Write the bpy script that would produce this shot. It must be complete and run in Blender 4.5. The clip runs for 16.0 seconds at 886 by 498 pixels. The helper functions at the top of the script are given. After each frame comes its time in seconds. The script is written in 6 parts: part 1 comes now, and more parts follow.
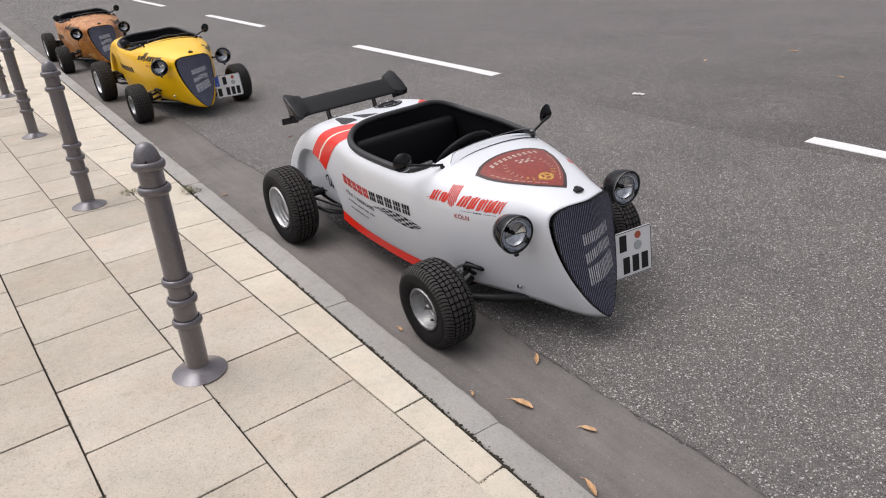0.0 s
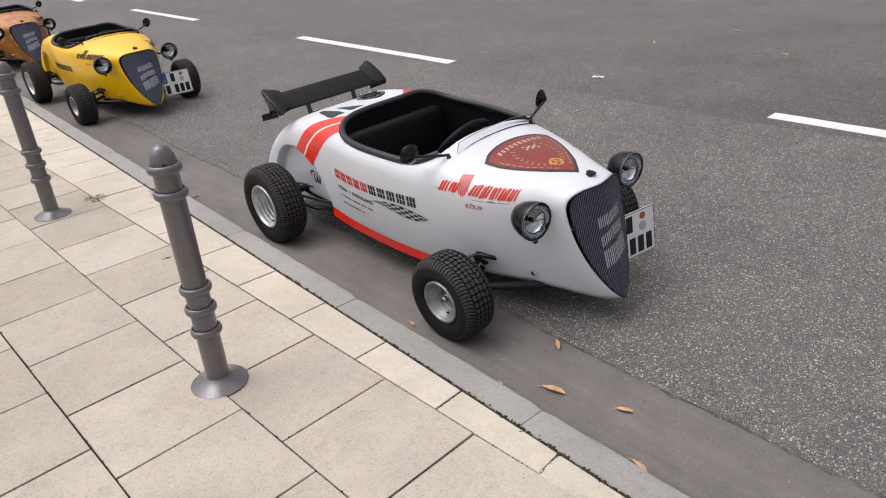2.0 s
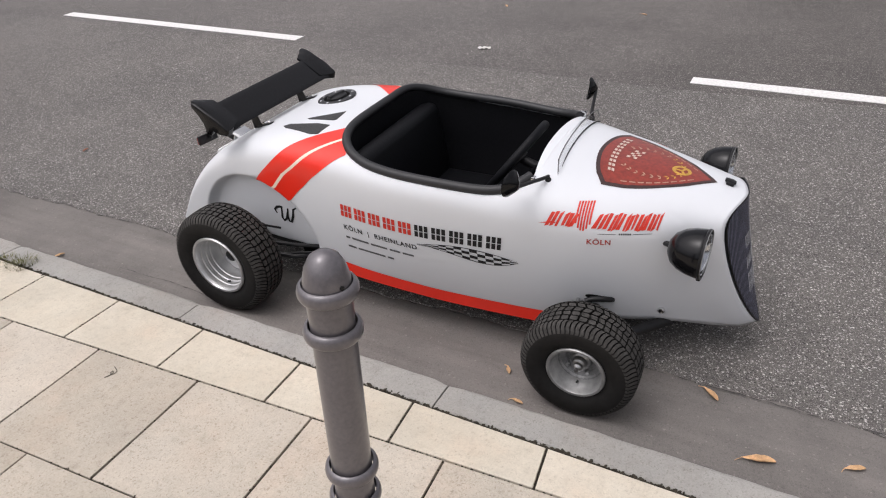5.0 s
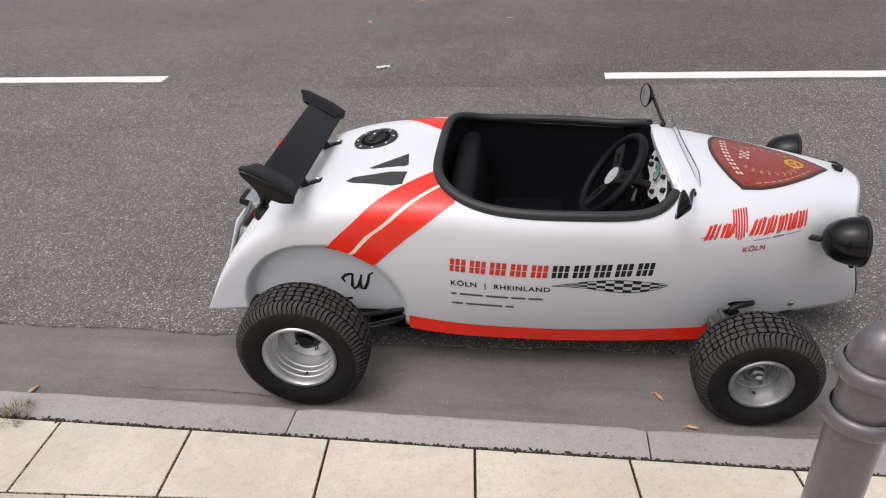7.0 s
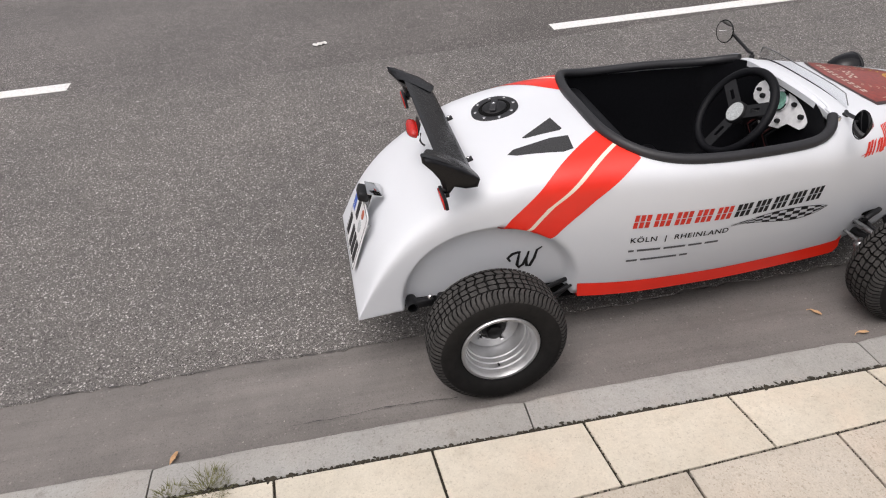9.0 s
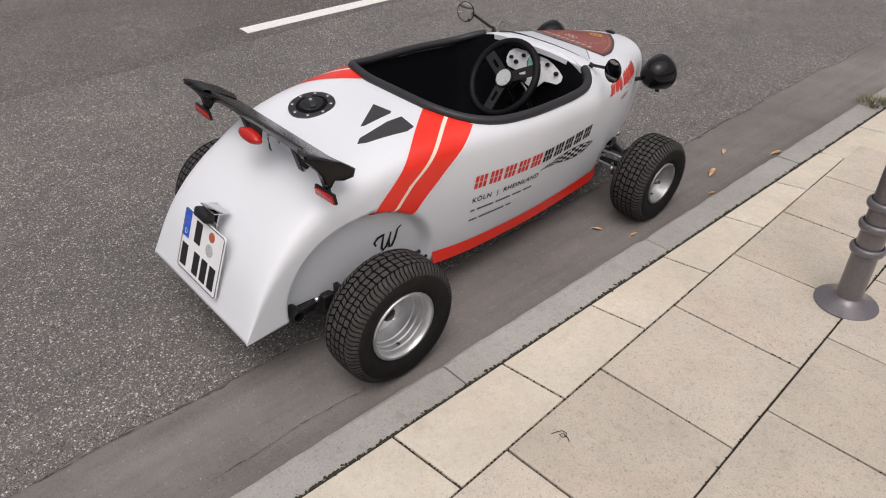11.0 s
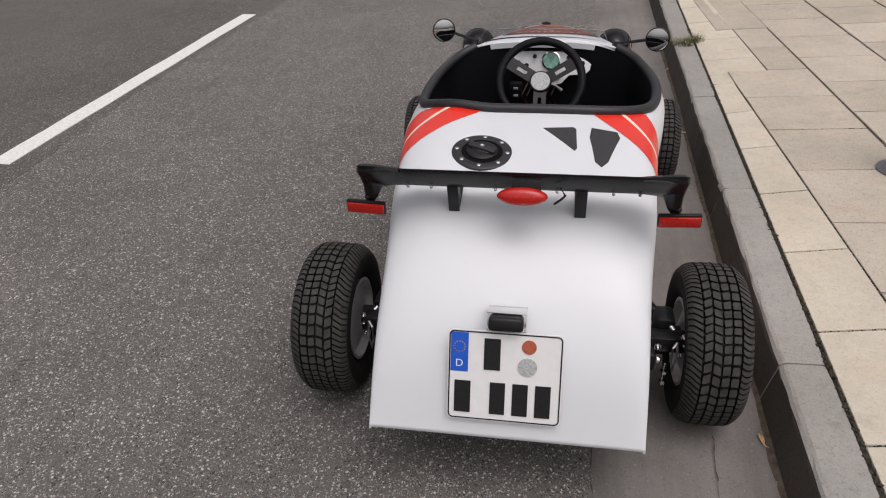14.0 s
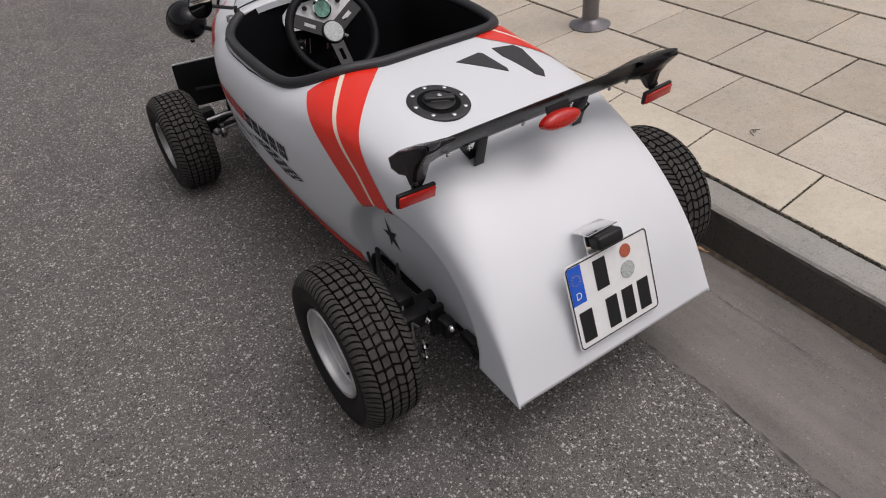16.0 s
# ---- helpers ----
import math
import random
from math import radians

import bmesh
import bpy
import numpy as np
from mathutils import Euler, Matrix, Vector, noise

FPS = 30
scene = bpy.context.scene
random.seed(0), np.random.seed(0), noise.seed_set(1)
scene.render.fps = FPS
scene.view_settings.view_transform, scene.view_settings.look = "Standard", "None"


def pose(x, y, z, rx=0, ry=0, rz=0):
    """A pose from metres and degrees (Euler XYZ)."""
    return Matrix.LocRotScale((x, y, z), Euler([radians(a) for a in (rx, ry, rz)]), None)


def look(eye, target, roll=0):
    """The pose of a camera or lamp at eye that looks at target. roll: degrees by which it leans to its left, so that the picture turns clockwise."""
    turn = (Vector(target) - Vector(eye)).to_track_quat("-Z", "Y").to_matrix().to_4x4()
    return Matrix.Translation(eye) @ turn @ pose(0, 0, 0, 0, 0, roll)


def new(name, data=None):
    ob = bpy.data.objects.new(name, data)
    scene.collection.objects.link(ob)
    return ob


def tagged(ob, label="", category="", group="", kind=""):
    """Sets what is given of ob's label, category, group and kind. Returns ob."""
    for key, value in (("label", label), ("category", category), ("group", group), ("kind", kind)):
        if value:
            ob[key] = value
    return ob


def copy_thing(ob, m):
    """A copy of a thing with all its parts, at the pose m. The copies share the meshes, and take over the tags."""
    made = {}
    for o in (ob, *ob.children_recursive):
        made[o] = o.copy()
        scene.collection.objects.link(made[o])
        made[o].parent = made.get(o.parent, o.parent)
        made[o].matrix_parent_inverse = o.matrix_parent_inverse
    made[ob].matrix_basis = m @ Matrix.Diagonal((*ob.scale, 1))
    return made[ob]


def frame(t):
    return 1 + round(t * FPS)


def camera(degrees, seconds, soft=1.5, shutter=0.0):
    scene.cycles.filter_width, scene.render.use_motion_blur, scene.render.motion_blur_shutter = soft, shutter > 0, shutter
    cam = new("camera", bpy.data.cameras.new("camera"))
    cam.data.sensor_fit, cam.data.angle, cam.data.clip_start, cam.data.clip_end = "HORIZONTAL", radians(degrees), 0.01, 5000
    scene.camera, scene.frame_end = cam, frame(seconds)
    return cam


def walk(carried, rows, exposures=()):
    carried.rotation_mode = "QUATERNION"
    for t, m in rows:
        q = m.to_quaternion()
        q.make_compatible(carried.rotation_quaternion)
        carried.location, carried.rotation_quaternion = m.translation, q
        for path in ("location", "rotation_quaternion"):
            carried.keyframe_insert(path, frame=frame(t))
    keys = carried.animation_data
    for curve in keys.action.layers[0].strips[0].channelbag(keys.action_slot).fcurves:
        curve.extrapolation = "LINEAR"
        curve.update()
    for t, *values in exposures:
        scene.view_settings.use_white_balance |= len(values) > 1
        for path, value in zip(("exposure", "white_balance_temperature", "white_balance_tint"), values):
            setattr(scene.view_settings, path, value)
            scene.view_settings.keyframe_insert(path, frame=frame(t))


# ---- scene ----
import itertools

cam = camera(65.4, 16.0, soft=1.1)
PATH = [
    (0, (0.307, 0.223, 1.562), (1.321, 1.751, 0.695), -3.6),
    (0.5, (0.290, 0.246, 1.564), (1.311, 1.761, 0.682), -3.2),
    (1, (0.252, 0.296, 1.560), (1.323, 1.782, 0.690), -3.4),
    (1.5, (0.187, 0.354, 1.568), (1.336, 1.775, 0.690), -3.2),
    (2, (0.085, 0.447, 1.571), (1.239, 1.847, 0.665), -4.2),
    (2.5, (0.110, 0.636, 1.565), (1.268, 2.041, 0.672), -5.8),
    (3, (0.107, 0.844, 1.572), (1.335, 2.156, 0.632), -3.9),
    (3.5, (0.032, 1.131, 1.576), (1.369, 2.308, 0.606), -5.0),
    (3.7, (-0.007, 1.215, 1.568), (1.343, 2.362, 0.580), -4.8),
    (5.8, (-0.028, 2.308, 1.547), (1.569, 2.922, 0.512), -3.3),
    (6, (-0.012, 2.415, 1.559), (1.581, 3.002, 0.502), -4.6),
    (6.5, (-0.024, 2.647, 1.559), (1.661, 3.003, 0.543), -1.2),
    (7, (-0.082, 2.928, 1.566), (1.623, 3.203, 0.557), -3.1),
    (7.5, (-0.008, 3.203, 1.564), (1.696, 3.411, 0.537), -3.7),
    (8, (-0.016, 3.464, 1.567), (1.696, 3.46, 0.534), -2.1),
    (8.5, (-0.041, 3.735, 1.587), (1.642, 3.581, 0.519), -2.6),
    (9, (0.045, 3.995, 1.577), (1.698, 3.79, 0.47), -4.9),
    (9.5, (0.09, 4.195, 1.589), (1.757, 3.779, 0.564), -2.7),
    (9.7, (0.105, 4.278, 1.595), (1.716, 3.64, 0.596), -1.5),
    (11.8, (0.634, 4.837, 1.562), (1.816, 3.655, 0.464), -2.5),
    (12, (0.807, 4.906, 1.524), (1.963, 3.672, 0.456), -3.5),
    (12.5, (1.038, 4.989, 1.526), (2.066, 3.651, 0.451), -2.3),
    (13, (1.351, 5.156, 1.521), (2.155, 3.709, 0.398), -4.0),
    (13.5, (1.615, 5.152, 1.431), (2.367, 3.62, 0.388), -6.6),
    (14, (1.928, 5.167, 1.416), (2.317, 3.511, 0.363), -4.9),
    (14.5, (2.207, 5.19, 1.413), (2.254, 3.563, 0.25), -5.9),
    (15, (2.442, 5.043, 1.418), (2.279, 3.484, 0.177), -7.6),
    (15.5, (2.72, 4.957, 1.453), (2.209, 3.513, 0.166), -8.1),
    (16, (2.959, 4.839, 1.463), (2.208, 3.485, 0.196), -6.6),
]
walk(cam, [(t, look(eye, target, roll)) for t, eye, target, roll in PATH], [(0, 0.49, 6380, 14.5), (3.5, 0.46, 6400, 15), (6.5, 0.43, 6475, 15), (8.1, 0.49, 6515, 14.7), (9.5, 0.44, 6550, 14.5), (12.0, 0.17, 6600, 15.5), (13.7, 0.13, 6600, 15.5), (14.7, 0.055, 6600, 15.5), (16, 0.03, 6600, 15.5)])

# ---- world and light: an overcast day ----
world = bpy.data.worlds.new("overcast")
scene.world = world
world.use_nodes = True
wn = world.node_tree.nodes
wl = world.node_tree.links
sky = wn.new("ShaderNodeTexSky")
sky.sky_type = 'NISHITA'
sky.sun_disc = False
SUN_FROM = Vector((-0.28, 0.26, 0.90)).normalized()
sky.sun_elevation = math.asin(SUN_FROM.z)
sky.sun_rotation = math.atan2(SUN_FROM.x, SUN_FROM.y) % (2 * math.pi)
sky.air_density = 1.0
sky.dust_density = 6.0
sky.ozone_density = 1.0
cloud = wn.new("ShaderNodeHueSaturation")
cloud.inputs["Saturation"].default_value = 0.18
wl.new(sky.outputs["Color"], cloud.inputs["Color"])
wl.new(cloud.outputs["Color"], wn["Background"].inputs["Color"])
wn["Background"].inputs["Strength"].default_value = 0.115
sun_data = bpy.data.lights.new("sun", 'SUN')
sun_data.energy = 0.60
sun_data.angle = radians(90)
sun_data.color = (1.0, 0.97, 0.93)
sun_lamp = new("sun", sun_data)
sun_lamp.rotation_euler = SUN_FROM.to_track_quat('Z', 'Y').to_euler()
scene.view_settings.exposure = 0.0


# ---- materials ----
def nodes_of(name):
    m = bpy.data.materials.new(name)
    m.use_nodes = True
    return m, m.node_tree.nodes, m.node_tree.links, m.node_tree.nodes["Principled BSDF"]


def noise_tex(n, l, scale, detail=4.0, rough=0.6, coord=None):
    t = n.new("ShaderNodeTexNoise")
    t.inputs["Scale"].default_value = scale
    t.inputs["Detail"].default_value = detail
    t.inputs["Roughness"].default_value = rough
    if coord:
        l.new(coord, t.inputs["Vector"])
    return t


def ramp(n, l, src, stops):
    r = n.new("ShaderNodeValToRGB")
    e = r.color_ramp.elements
    while len(e) < len(stops):
        e.new(0.5)
    for i, (p, c) in enumerate(stops):
        e[i].position = p
        e[i].color = (*c, 1) if len(c) == 3 else c
    l.new(src, r.inputs["Fac"])
    return r


def mix(n, l, fac, a, b, mode='MIX'):
    x = n.new("ShaderNodeMix")
    x.data_type = 'RGBA'
    x.blend_type = mode
    for sock, v in ((x.inputs[0], fac), (x.inputs[6], a), (x.inputs[7], b)):
        if isinstance(v, (int, float)):
            sock.default_value = v
        elif isinstance(v, tuple):
            sock.default_value = (*v, 1)
        else:
            l.new(v, sock)
    return x.outputs[2]


def bump(n, l, height, strength, dist, bsdf):
    b = n.new("ShaderNodeBump")
    b.inputs["Strength"].default_value = strength
    b.inputs["Distance"].default_value = dist
    l.new(height, b.inputs["Height"])
    l.new(b.outputs["Normal"], bsdf.inputs["Normal"])
    return b


def simple(name, color, rough=0.5, metal=0.0, coat=0.0, var=0.08, scale=30, bumpy=0.0, spec=0.5):
    m, n, l, b = nodes_of(name)
    tc = n.new("ShaderNodeTexCoord").outputs["Object"]
    t = noise_tex(n, l, scale, 5, 0.6, tc)
    lo = tuple(c * (1 - var) for c in color)
    hi = tuple(min(1, c * (1 + var)) for c in color)
    r = ramp(n, l, t.outputs["Fac"], [(0.3, lo), (0.7, hi)])
    l.new(r.outputs["Color"], b.inputs["Base Color"])
    b.inputs["Roughness"].default_value = rough
    b.inputs["Metallic"].default_value = metal
    b.inputs["Coat Weight"].default_value = coat
    b.inputs["Specular IOR Level"].default_value = spec
    if bumpy:
        bump(n, l, t.outputs["Fac"], bumpy, 0.002, b)
    return m


def asphalt_mat(name, dark, light, stone, amount, patch, rough=0.85, hole=0.45, relief=0.6, streak=0.0, older=None):
    """Tar with light and dark chips of two sizes, broad wear and fine grain."""
    m, n, l, b = nodes_of(name)
    tc = n.new("ShaderNodeTexCoord").outputs["Object"]

    wob = noise_tex(n, l, 170, 2, 0.6, tc)
    half = n.new("ShaderNodeVectorMath")
    half.operation = 'MULTIPLY_ADD'
    l.new(wob.outputs["Color"], half.inputs[0])
    half.inputs[1].default_value = (0.013, 0.013, 0.013)
    l.new(tc, half.inputs[2])

    def chips(scale, channel, lo, hi, inner, outer):
        v = n.new("ShaderNodeTexVoronoi")
        v.inputs["Scale"].default_value = scale
        l.new(half.outputs[0], v.inputs["Vector"])
        sep = n.new("ShaderNodeSeparateColor")
        l.new(v.outputs["Color"], sep.inputs["Color"])
        pick = ramp(n, l, sep.outputs[channel], [(lo, (0, 0, 0)), (hi, (1, 1, 1))])
        core = ramp(n, l, v.outputs["Distance"], [(inner, (1, 1, 1)), (outer, (0, 0, 0))])
        return v, mix(n, l, 1.0, pick.outputs["Color"], core.outputs["Color"], 'MULTIPLY')
    big = noise_tex(n, l, 0.9, 5, 0.6, tc)
    mid = noise_tex(n, l, 7, 5, 0.65, tc)
    fine = noise_tex(n, l, 300, 3, 0.75, tc)
    base = ramp(n, l, fine.outputs["Fac"], [(0.32, dark), (0.70, light)])
    v1, f1 = chips(140, 0, amount, min(1.0, amount + 0.14), 0.28, 0.52)
    _, f2 = chips(270, 1, amount - 0.06, min(1.0, amount + 0.10), 0.32, 0.52)
    _, f3 = chips(160, 2, 0.66, 0.84, 0.28, 0.52)
    c = mix(n, l, f3, base.outputs["Color"], tuple(hole * d for d in dark))
    c = mix(n, l, f2, c, tuple(0.80 * s for s in stone))
    c = mix(n, l, f1, c, stone)
    _, f4 = chips(72, 0, min(.97, amount + .06), min(.99, amount + .12), 0.16, 0.34)
    c = mix(n, l, f4, c, tuple(.95 * s for s in stone))
    clump = noise_tex(n, l, 46, 3, 0.7, tc)
    cl = ramp(n, l, clump.outputs["Fac"], [(0.32, (1 - .17 * relief, 1 - .17 * relief, 1 - .17 * relief)), (0.5, (1, 1, 1)), (0.68, (1 + .17 * relief, 1 + .165 * relief, 1 + .16 * relief))])
    c = mix(n, l, 1.0, c, cl.outputs["Color"], 'MULTIPLY')
    tone = ramp(n, l, big.outputs["Fac"], [(0.3, patch[0]), (0.7, patch[1])])
    c = mix(n, l, 1.0, c, tone.outputs["Color"], 'MULTIPLY')
    tone2 = ramp(n, l, mid.outputs["Fac"], [(0.25, (0.88, 0.88, 0.88)), (0.75, (1.1, 1.09, 1.08))])
    c = mix(n, l, 1.0, c, tone2.outputs["Color"], 'MULTIPLY')
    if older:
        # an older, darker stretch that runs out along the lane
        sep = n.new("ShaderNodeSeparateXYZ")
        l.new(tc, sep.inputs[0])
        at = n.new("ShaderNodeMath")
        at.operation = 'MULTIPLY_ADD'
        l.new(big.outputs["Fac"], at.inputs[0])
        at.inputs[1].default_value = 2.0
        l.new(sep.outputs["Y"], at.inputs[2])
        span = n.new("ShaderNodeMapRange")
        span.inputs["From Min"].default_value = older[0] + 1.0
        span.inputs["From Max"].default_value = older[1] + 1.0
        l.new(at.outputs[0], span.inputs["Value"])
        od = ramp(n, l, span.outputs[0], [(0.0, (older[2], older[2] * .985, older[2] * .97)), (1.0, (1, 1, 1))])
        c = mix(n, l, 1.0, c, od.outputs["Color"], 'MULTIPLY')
    if streak:
        # dirt and tyre rub drawn out along the kerb
        mp = n.new("ShaderNodeMapping")
        mp.inputs["Scale"].default_value = (9.0, 0.7, 1.0)
        l.new(tc, mp.inputs["Vector"])
        st = noise_tex(n, l, 1.6, 6, 0.62, mp.outputs["Vector"])
        sr = ramp(n, l, st.outputs["Fac"], [(0.30, (1 - streak, 1 - streak * 1.05, 1 - streak * 1.1)), (0.5, (1, 1, 1)), (0.72, (1 + streak, 1 + streak * .95, 1 + streak * .9))])
        c = mix(n, l, 1.0, c, sr.outputs["Color"], 'MULTIPLY')
    l.new(c, b.inputs["Base Color"])
    b.inputs["Roughness"].default_value = rough
    b.inputs["Specular IOR Level"].default_value = 0.3
    bump(n, l, v1.outputs["Distance"], relief, 0.003, b)
    return m


M_ROAD = asphalt_mat("asphalt", (0.058, 0.0550, 0.052), (0.200, 0.191, 0.181), (0.60, 0.585, 0.565), 0.80, ((0.86, 0.85, 0.85), (1.1, 1.08, 1.06)))
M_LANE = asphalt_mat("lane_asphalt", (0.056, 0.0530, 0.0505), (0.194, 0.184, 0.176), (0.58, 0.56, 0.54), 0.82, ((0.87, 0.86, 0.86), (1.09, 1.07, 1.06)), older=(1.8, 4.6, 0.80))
M_GUTTER = asphalt_mat("gutter_asphalt", (0.150, 0.141, 0.134), (0.204, 0.192, 0.182), (0.27, 0.25, 0.235), 0.95, ((0.76, 0.75, 0.74), (1.18, 1.16, 1.14)), hole=0.93, relief=0.12, streak=0.14)


def slab_mat(name, color, speck, spread, blotch=0.7):
    m, n, l, b = nodes_of(name)
    tc = n.new("ShaderNodeTexCoord").outputs["Object"]
    info = n.new("ShaderNodeObjectInfo")
    add = n.new("ShaderNodeVectorMath")
    add.operation = 'ADD'
    l.new(tc, add.inputs[0])
    sc = n.new("ShaderNodeVectorMath")
    sc.operation = 'SCALE'
    l.new(info.outputs["Location"], sc.inputs[0])
    sc.inputs["Scale"].default_value = 1.0
    l.new(sc.outputs[0], add.inputs[1])
    co = add.outputs[0]
    fine = noise_tex(n, l, 190, 4, 0.8, co)
    pit = n.new("ShaderNodeTexVoronoi")
    pit.inputs["Scale"].default_value = 260
    pw = noise_tex(n, l, 120, 2, 0.6, co)
    pv = n.new("ShaderNodeVectorMath")
    pv.operation = 'MULTIPLY_ADD'
    l.new(pw.outputs["Color"], pv.inputs[0])
    pv.inputs[1].default_value = (0.016, 0.016, 0.016)
    l.new(co, pv.inputs[2])
    l.new(pv.outputs[0], pit.inputs["Vector"])
    psep = n.new("ShaderNodeSeparateColor")
    l.new(pit.outputs["Color"], psep.inputs["Color"])
    big = noise_tex(n, l, 3.2, 6, 0.65, co)
    stain = noise_tex(n, l, 9, 6, 0.7, co)
    base = ramp(n, l, fine.outputs["Fac"], [(0.3, tuple(c * (1 - speck) for c in color)), (0.68, tuple(c * (1 + speck * 0.5) for c in color))])
    t1 = ramp(n, l, big.outputs["Fac"], [(0.28, (0.84, 0.83, 0.81)), (0.7, (1.05, 1.05, 1.04))])
    c = mix(n, l, 1.0, base.outputs["Color"], t1.outputs["Color"], 'MULTIPLY')
    t2 = ramp(n, l, stain.outputs["Fac"], [(0.28, (0.8, 0.79, 0.77)), (0.42, (1, 1, 1))])
    c = mix(n, l, blotch, c, t2.outputs["Color"], 'MULTIPLY')
    pp = ramp(n, l, psep.outputs[0], [(0.86, (1, 1, 1)), (0.99, (1 - 1.6 * speck, 1 - 1.7 * speck, 1 - 1.8 * speck))])
    c = mix(n, l, 1.0, c, pp.outputs["Color"], 'MULTIPLY')
    # faint pink and grey bloom, and worn scuffs
    bloom = noise_tex(n, l, 5.5, 5, 0.6, co)
    bl = ramp(n, l, bloom.outputs["Fac"], [(0.35, (0.97, 0.985, 1.0)), (0.55, (1, 1, 1)), (0.70, (1.03, 0.992, 0.975))])
    c = mix(n, l, 1.0, c, bl.outputs["Color"], 'MULTIPLY')
    scuff = noise_tex(n, l, 38, 6, 0.75, co)
    sf = ramp(n, l, scuff.outputs["Fac"], [(0.30, (0.90, 0.89, 0.88)), (0.46, (1, 1, 1)), (0.66, (1.05, 1.05, 1.05))])
    c = mix(n, l, 1.0, c, sf.outputs["Color"], 'MULTIPLY')
    rnd = ramp(n, l, info.outputs["Random"], [(0.0, tuple(1 - s for s in spread)), (1.0, tuple(1 + s * 0.5 for s in spread))])
    c = mix(n, l, 1.0, c, rnd.outputs["Color"], 'MULTIPLY')
    l.new(c, b.inputs["Base Color"])
    b.inputs["Roughness"].default_value = 0.9
    b.inputs["Specular IOR Level"].default_value = 0.25
    bump(n, l, fine.outputs["Fac"], 0.35, 0.002, b)
    return m


M_SLAB = slab_mat("paving_slab", (0.535, 0.478, 0.402), 0.17, (0.15, 0.155, 0.17))
M_BAND = slab_mat("edging_slab", (0.640, 0.579, 0.481), 0.10, (0.07, 0.07, 0.08))
M_KERB = slab_mat("kerb_concrete", (0.365, 0.352, 0.330), 0.15, (0.10, 0.10, 0.10), 1.0)
M_KERBFACE = slab_mat("kerb_face_dark", (0.086, 0.076, 0.068), 0.22, (0.10, 0.10, 0.10), 1.0)
M_JOINT = simple("joint_soil", (0.027, 0.021, 0.015), 0.95, var=0.4, scale=60, bumpy=0.6)
M_MOSS = simple("moss", (0.034, 0.028, 0.018), 0.95, var=0.5, scale=90, bumpy=0.6)
M_GRASS = simple("grass", (0.125, 0.122, 0.048), 0.8, var=0.4, scale=40)
M_CRACK = simple("crack_tar", (0.060, 0.057, 0.054), 0.9, var=0.3, scale=60)
M_LINE = simple("road_paint", (0.72, 0.71, 0.69), 0.7, var=0.16, scale=55, bumpy=0.3)
M_LEAF = simple("dry_leaf", (0.58, 0.36, 0.19), 0.75, var=0.4, scale=60, bumpy=0.4)
M_GRIT = simple("grit", (0.26, 0.24, 0.21), 0.9, var=0.6, scale=9)
M_DIRT = simple("kerb_dirt", (0.085, 0.066, 0.048), 0.95, var=0.5, scale=35, bumpy=0.5)
M_STEM = simple("dry_stem", (0.05, 0.04, 0.03), 0.8, var=0.3, scale=80)
M_LEAFR = simple("red_leaf", (0.30, 0.10, 0.05), 0.75, var=0.4, scale=60)
M_PAPER = simple("paper", (0.62, 0.61, 0.58), 0.8, var=0.15, scale=60)

M_BOLLARD = simple("bollard_paint", (0.138, 0.128, 0.136), 0.32, 0.30, 0.40, 0.12, 120, 0.04)
M_WHITE = simple("white_paint", (0.68, 0.698, 0.722), 0.40, 0.0, 0.15, 0.012, 3)
M_YELLOW = simple("yellow_paint", (0.97, 0.55, 0.003), 0.34, 0.0, 0.2, 0.03, 3)
M_RED = simple("red_film", (0.80, 0.024, 0.008), 0.34, 0.0, 0.25, 0.05, 12)
M_CREAM = simple("cream_line", (0.80, 0.70, 0.58), 0.45, var=0.03)
M_LOGORED = simple("logo_red", (0.62, 0.035, 0.018), 0.4, var=0.2, scale=80)
M_LOGODARK = simple("logo_dark", (0.014, 0.014, 0.015), 0.45, var=0.2, scale=80, spec=0.3)
M_PRINT = simple("fine_print_grey", (0.10, 0.10, 0.105), 0.5, var=0.5, scale=260)
M_MAROON = simple("logo_maroon", (0.36, 0.030, 0.022), 0.4, var=0.5, scale=40)
M_SHIELD = simple("emblem_red", (0.24, 0.030, 0.017), 0.35, 0.0, 0.3, 0.28, 70)
M_SHIELDB = simple("emblem_border", (0.040, 0.018, 0.016), 0.4, 0.0, 0.2, 0.35, 70)
M_LIGHTMARK = simple("emblem_light", (0.54, 0.46, 0.39), 0.45, var=0.2, scale=90)
M_SCRIPT = simple("emblem_fine_script", (0.40, 0.25, 0.18), 0.45, var=0.3, scale=120)
M_GOLD = simple("emblem_gold", (0.52, 0.30, 0.05), 0.4, var=0.35, scale=60)
M_BLACK = simple("black_plastic", (0.008, 0.008, 0.009), 0.45, var=0.3, scale=60, bumpy=0.05, spec=0.35)
M_SPOILER = simple("spoiler_black", (0.006, 0.006, 0.0068), 0.25, var=0.25, scale=300, bumpy=0.18, spec=0.30)
M_BOWL = simple("gloss_black", (0.005, 0.005, 0.006), 0.13, var=0.2, scale=40, spec=0.28)
M_LEATHER = simple("black_leather", (0.0046, 0.0048, 0.0062), 0.52, var=0.25, scale=90, bumpy=0.25, spec=0.16)
M_RIMPAD = simple("rim_padding", (0.017, 0.017, 0.019), 0.48, var=0.2, scale=150, bumpy=0.15)
M_DARKIN = simple("dark_interior", (0.005, 0.005, 0.005), 0.85, var=0.2, spec=0.1)
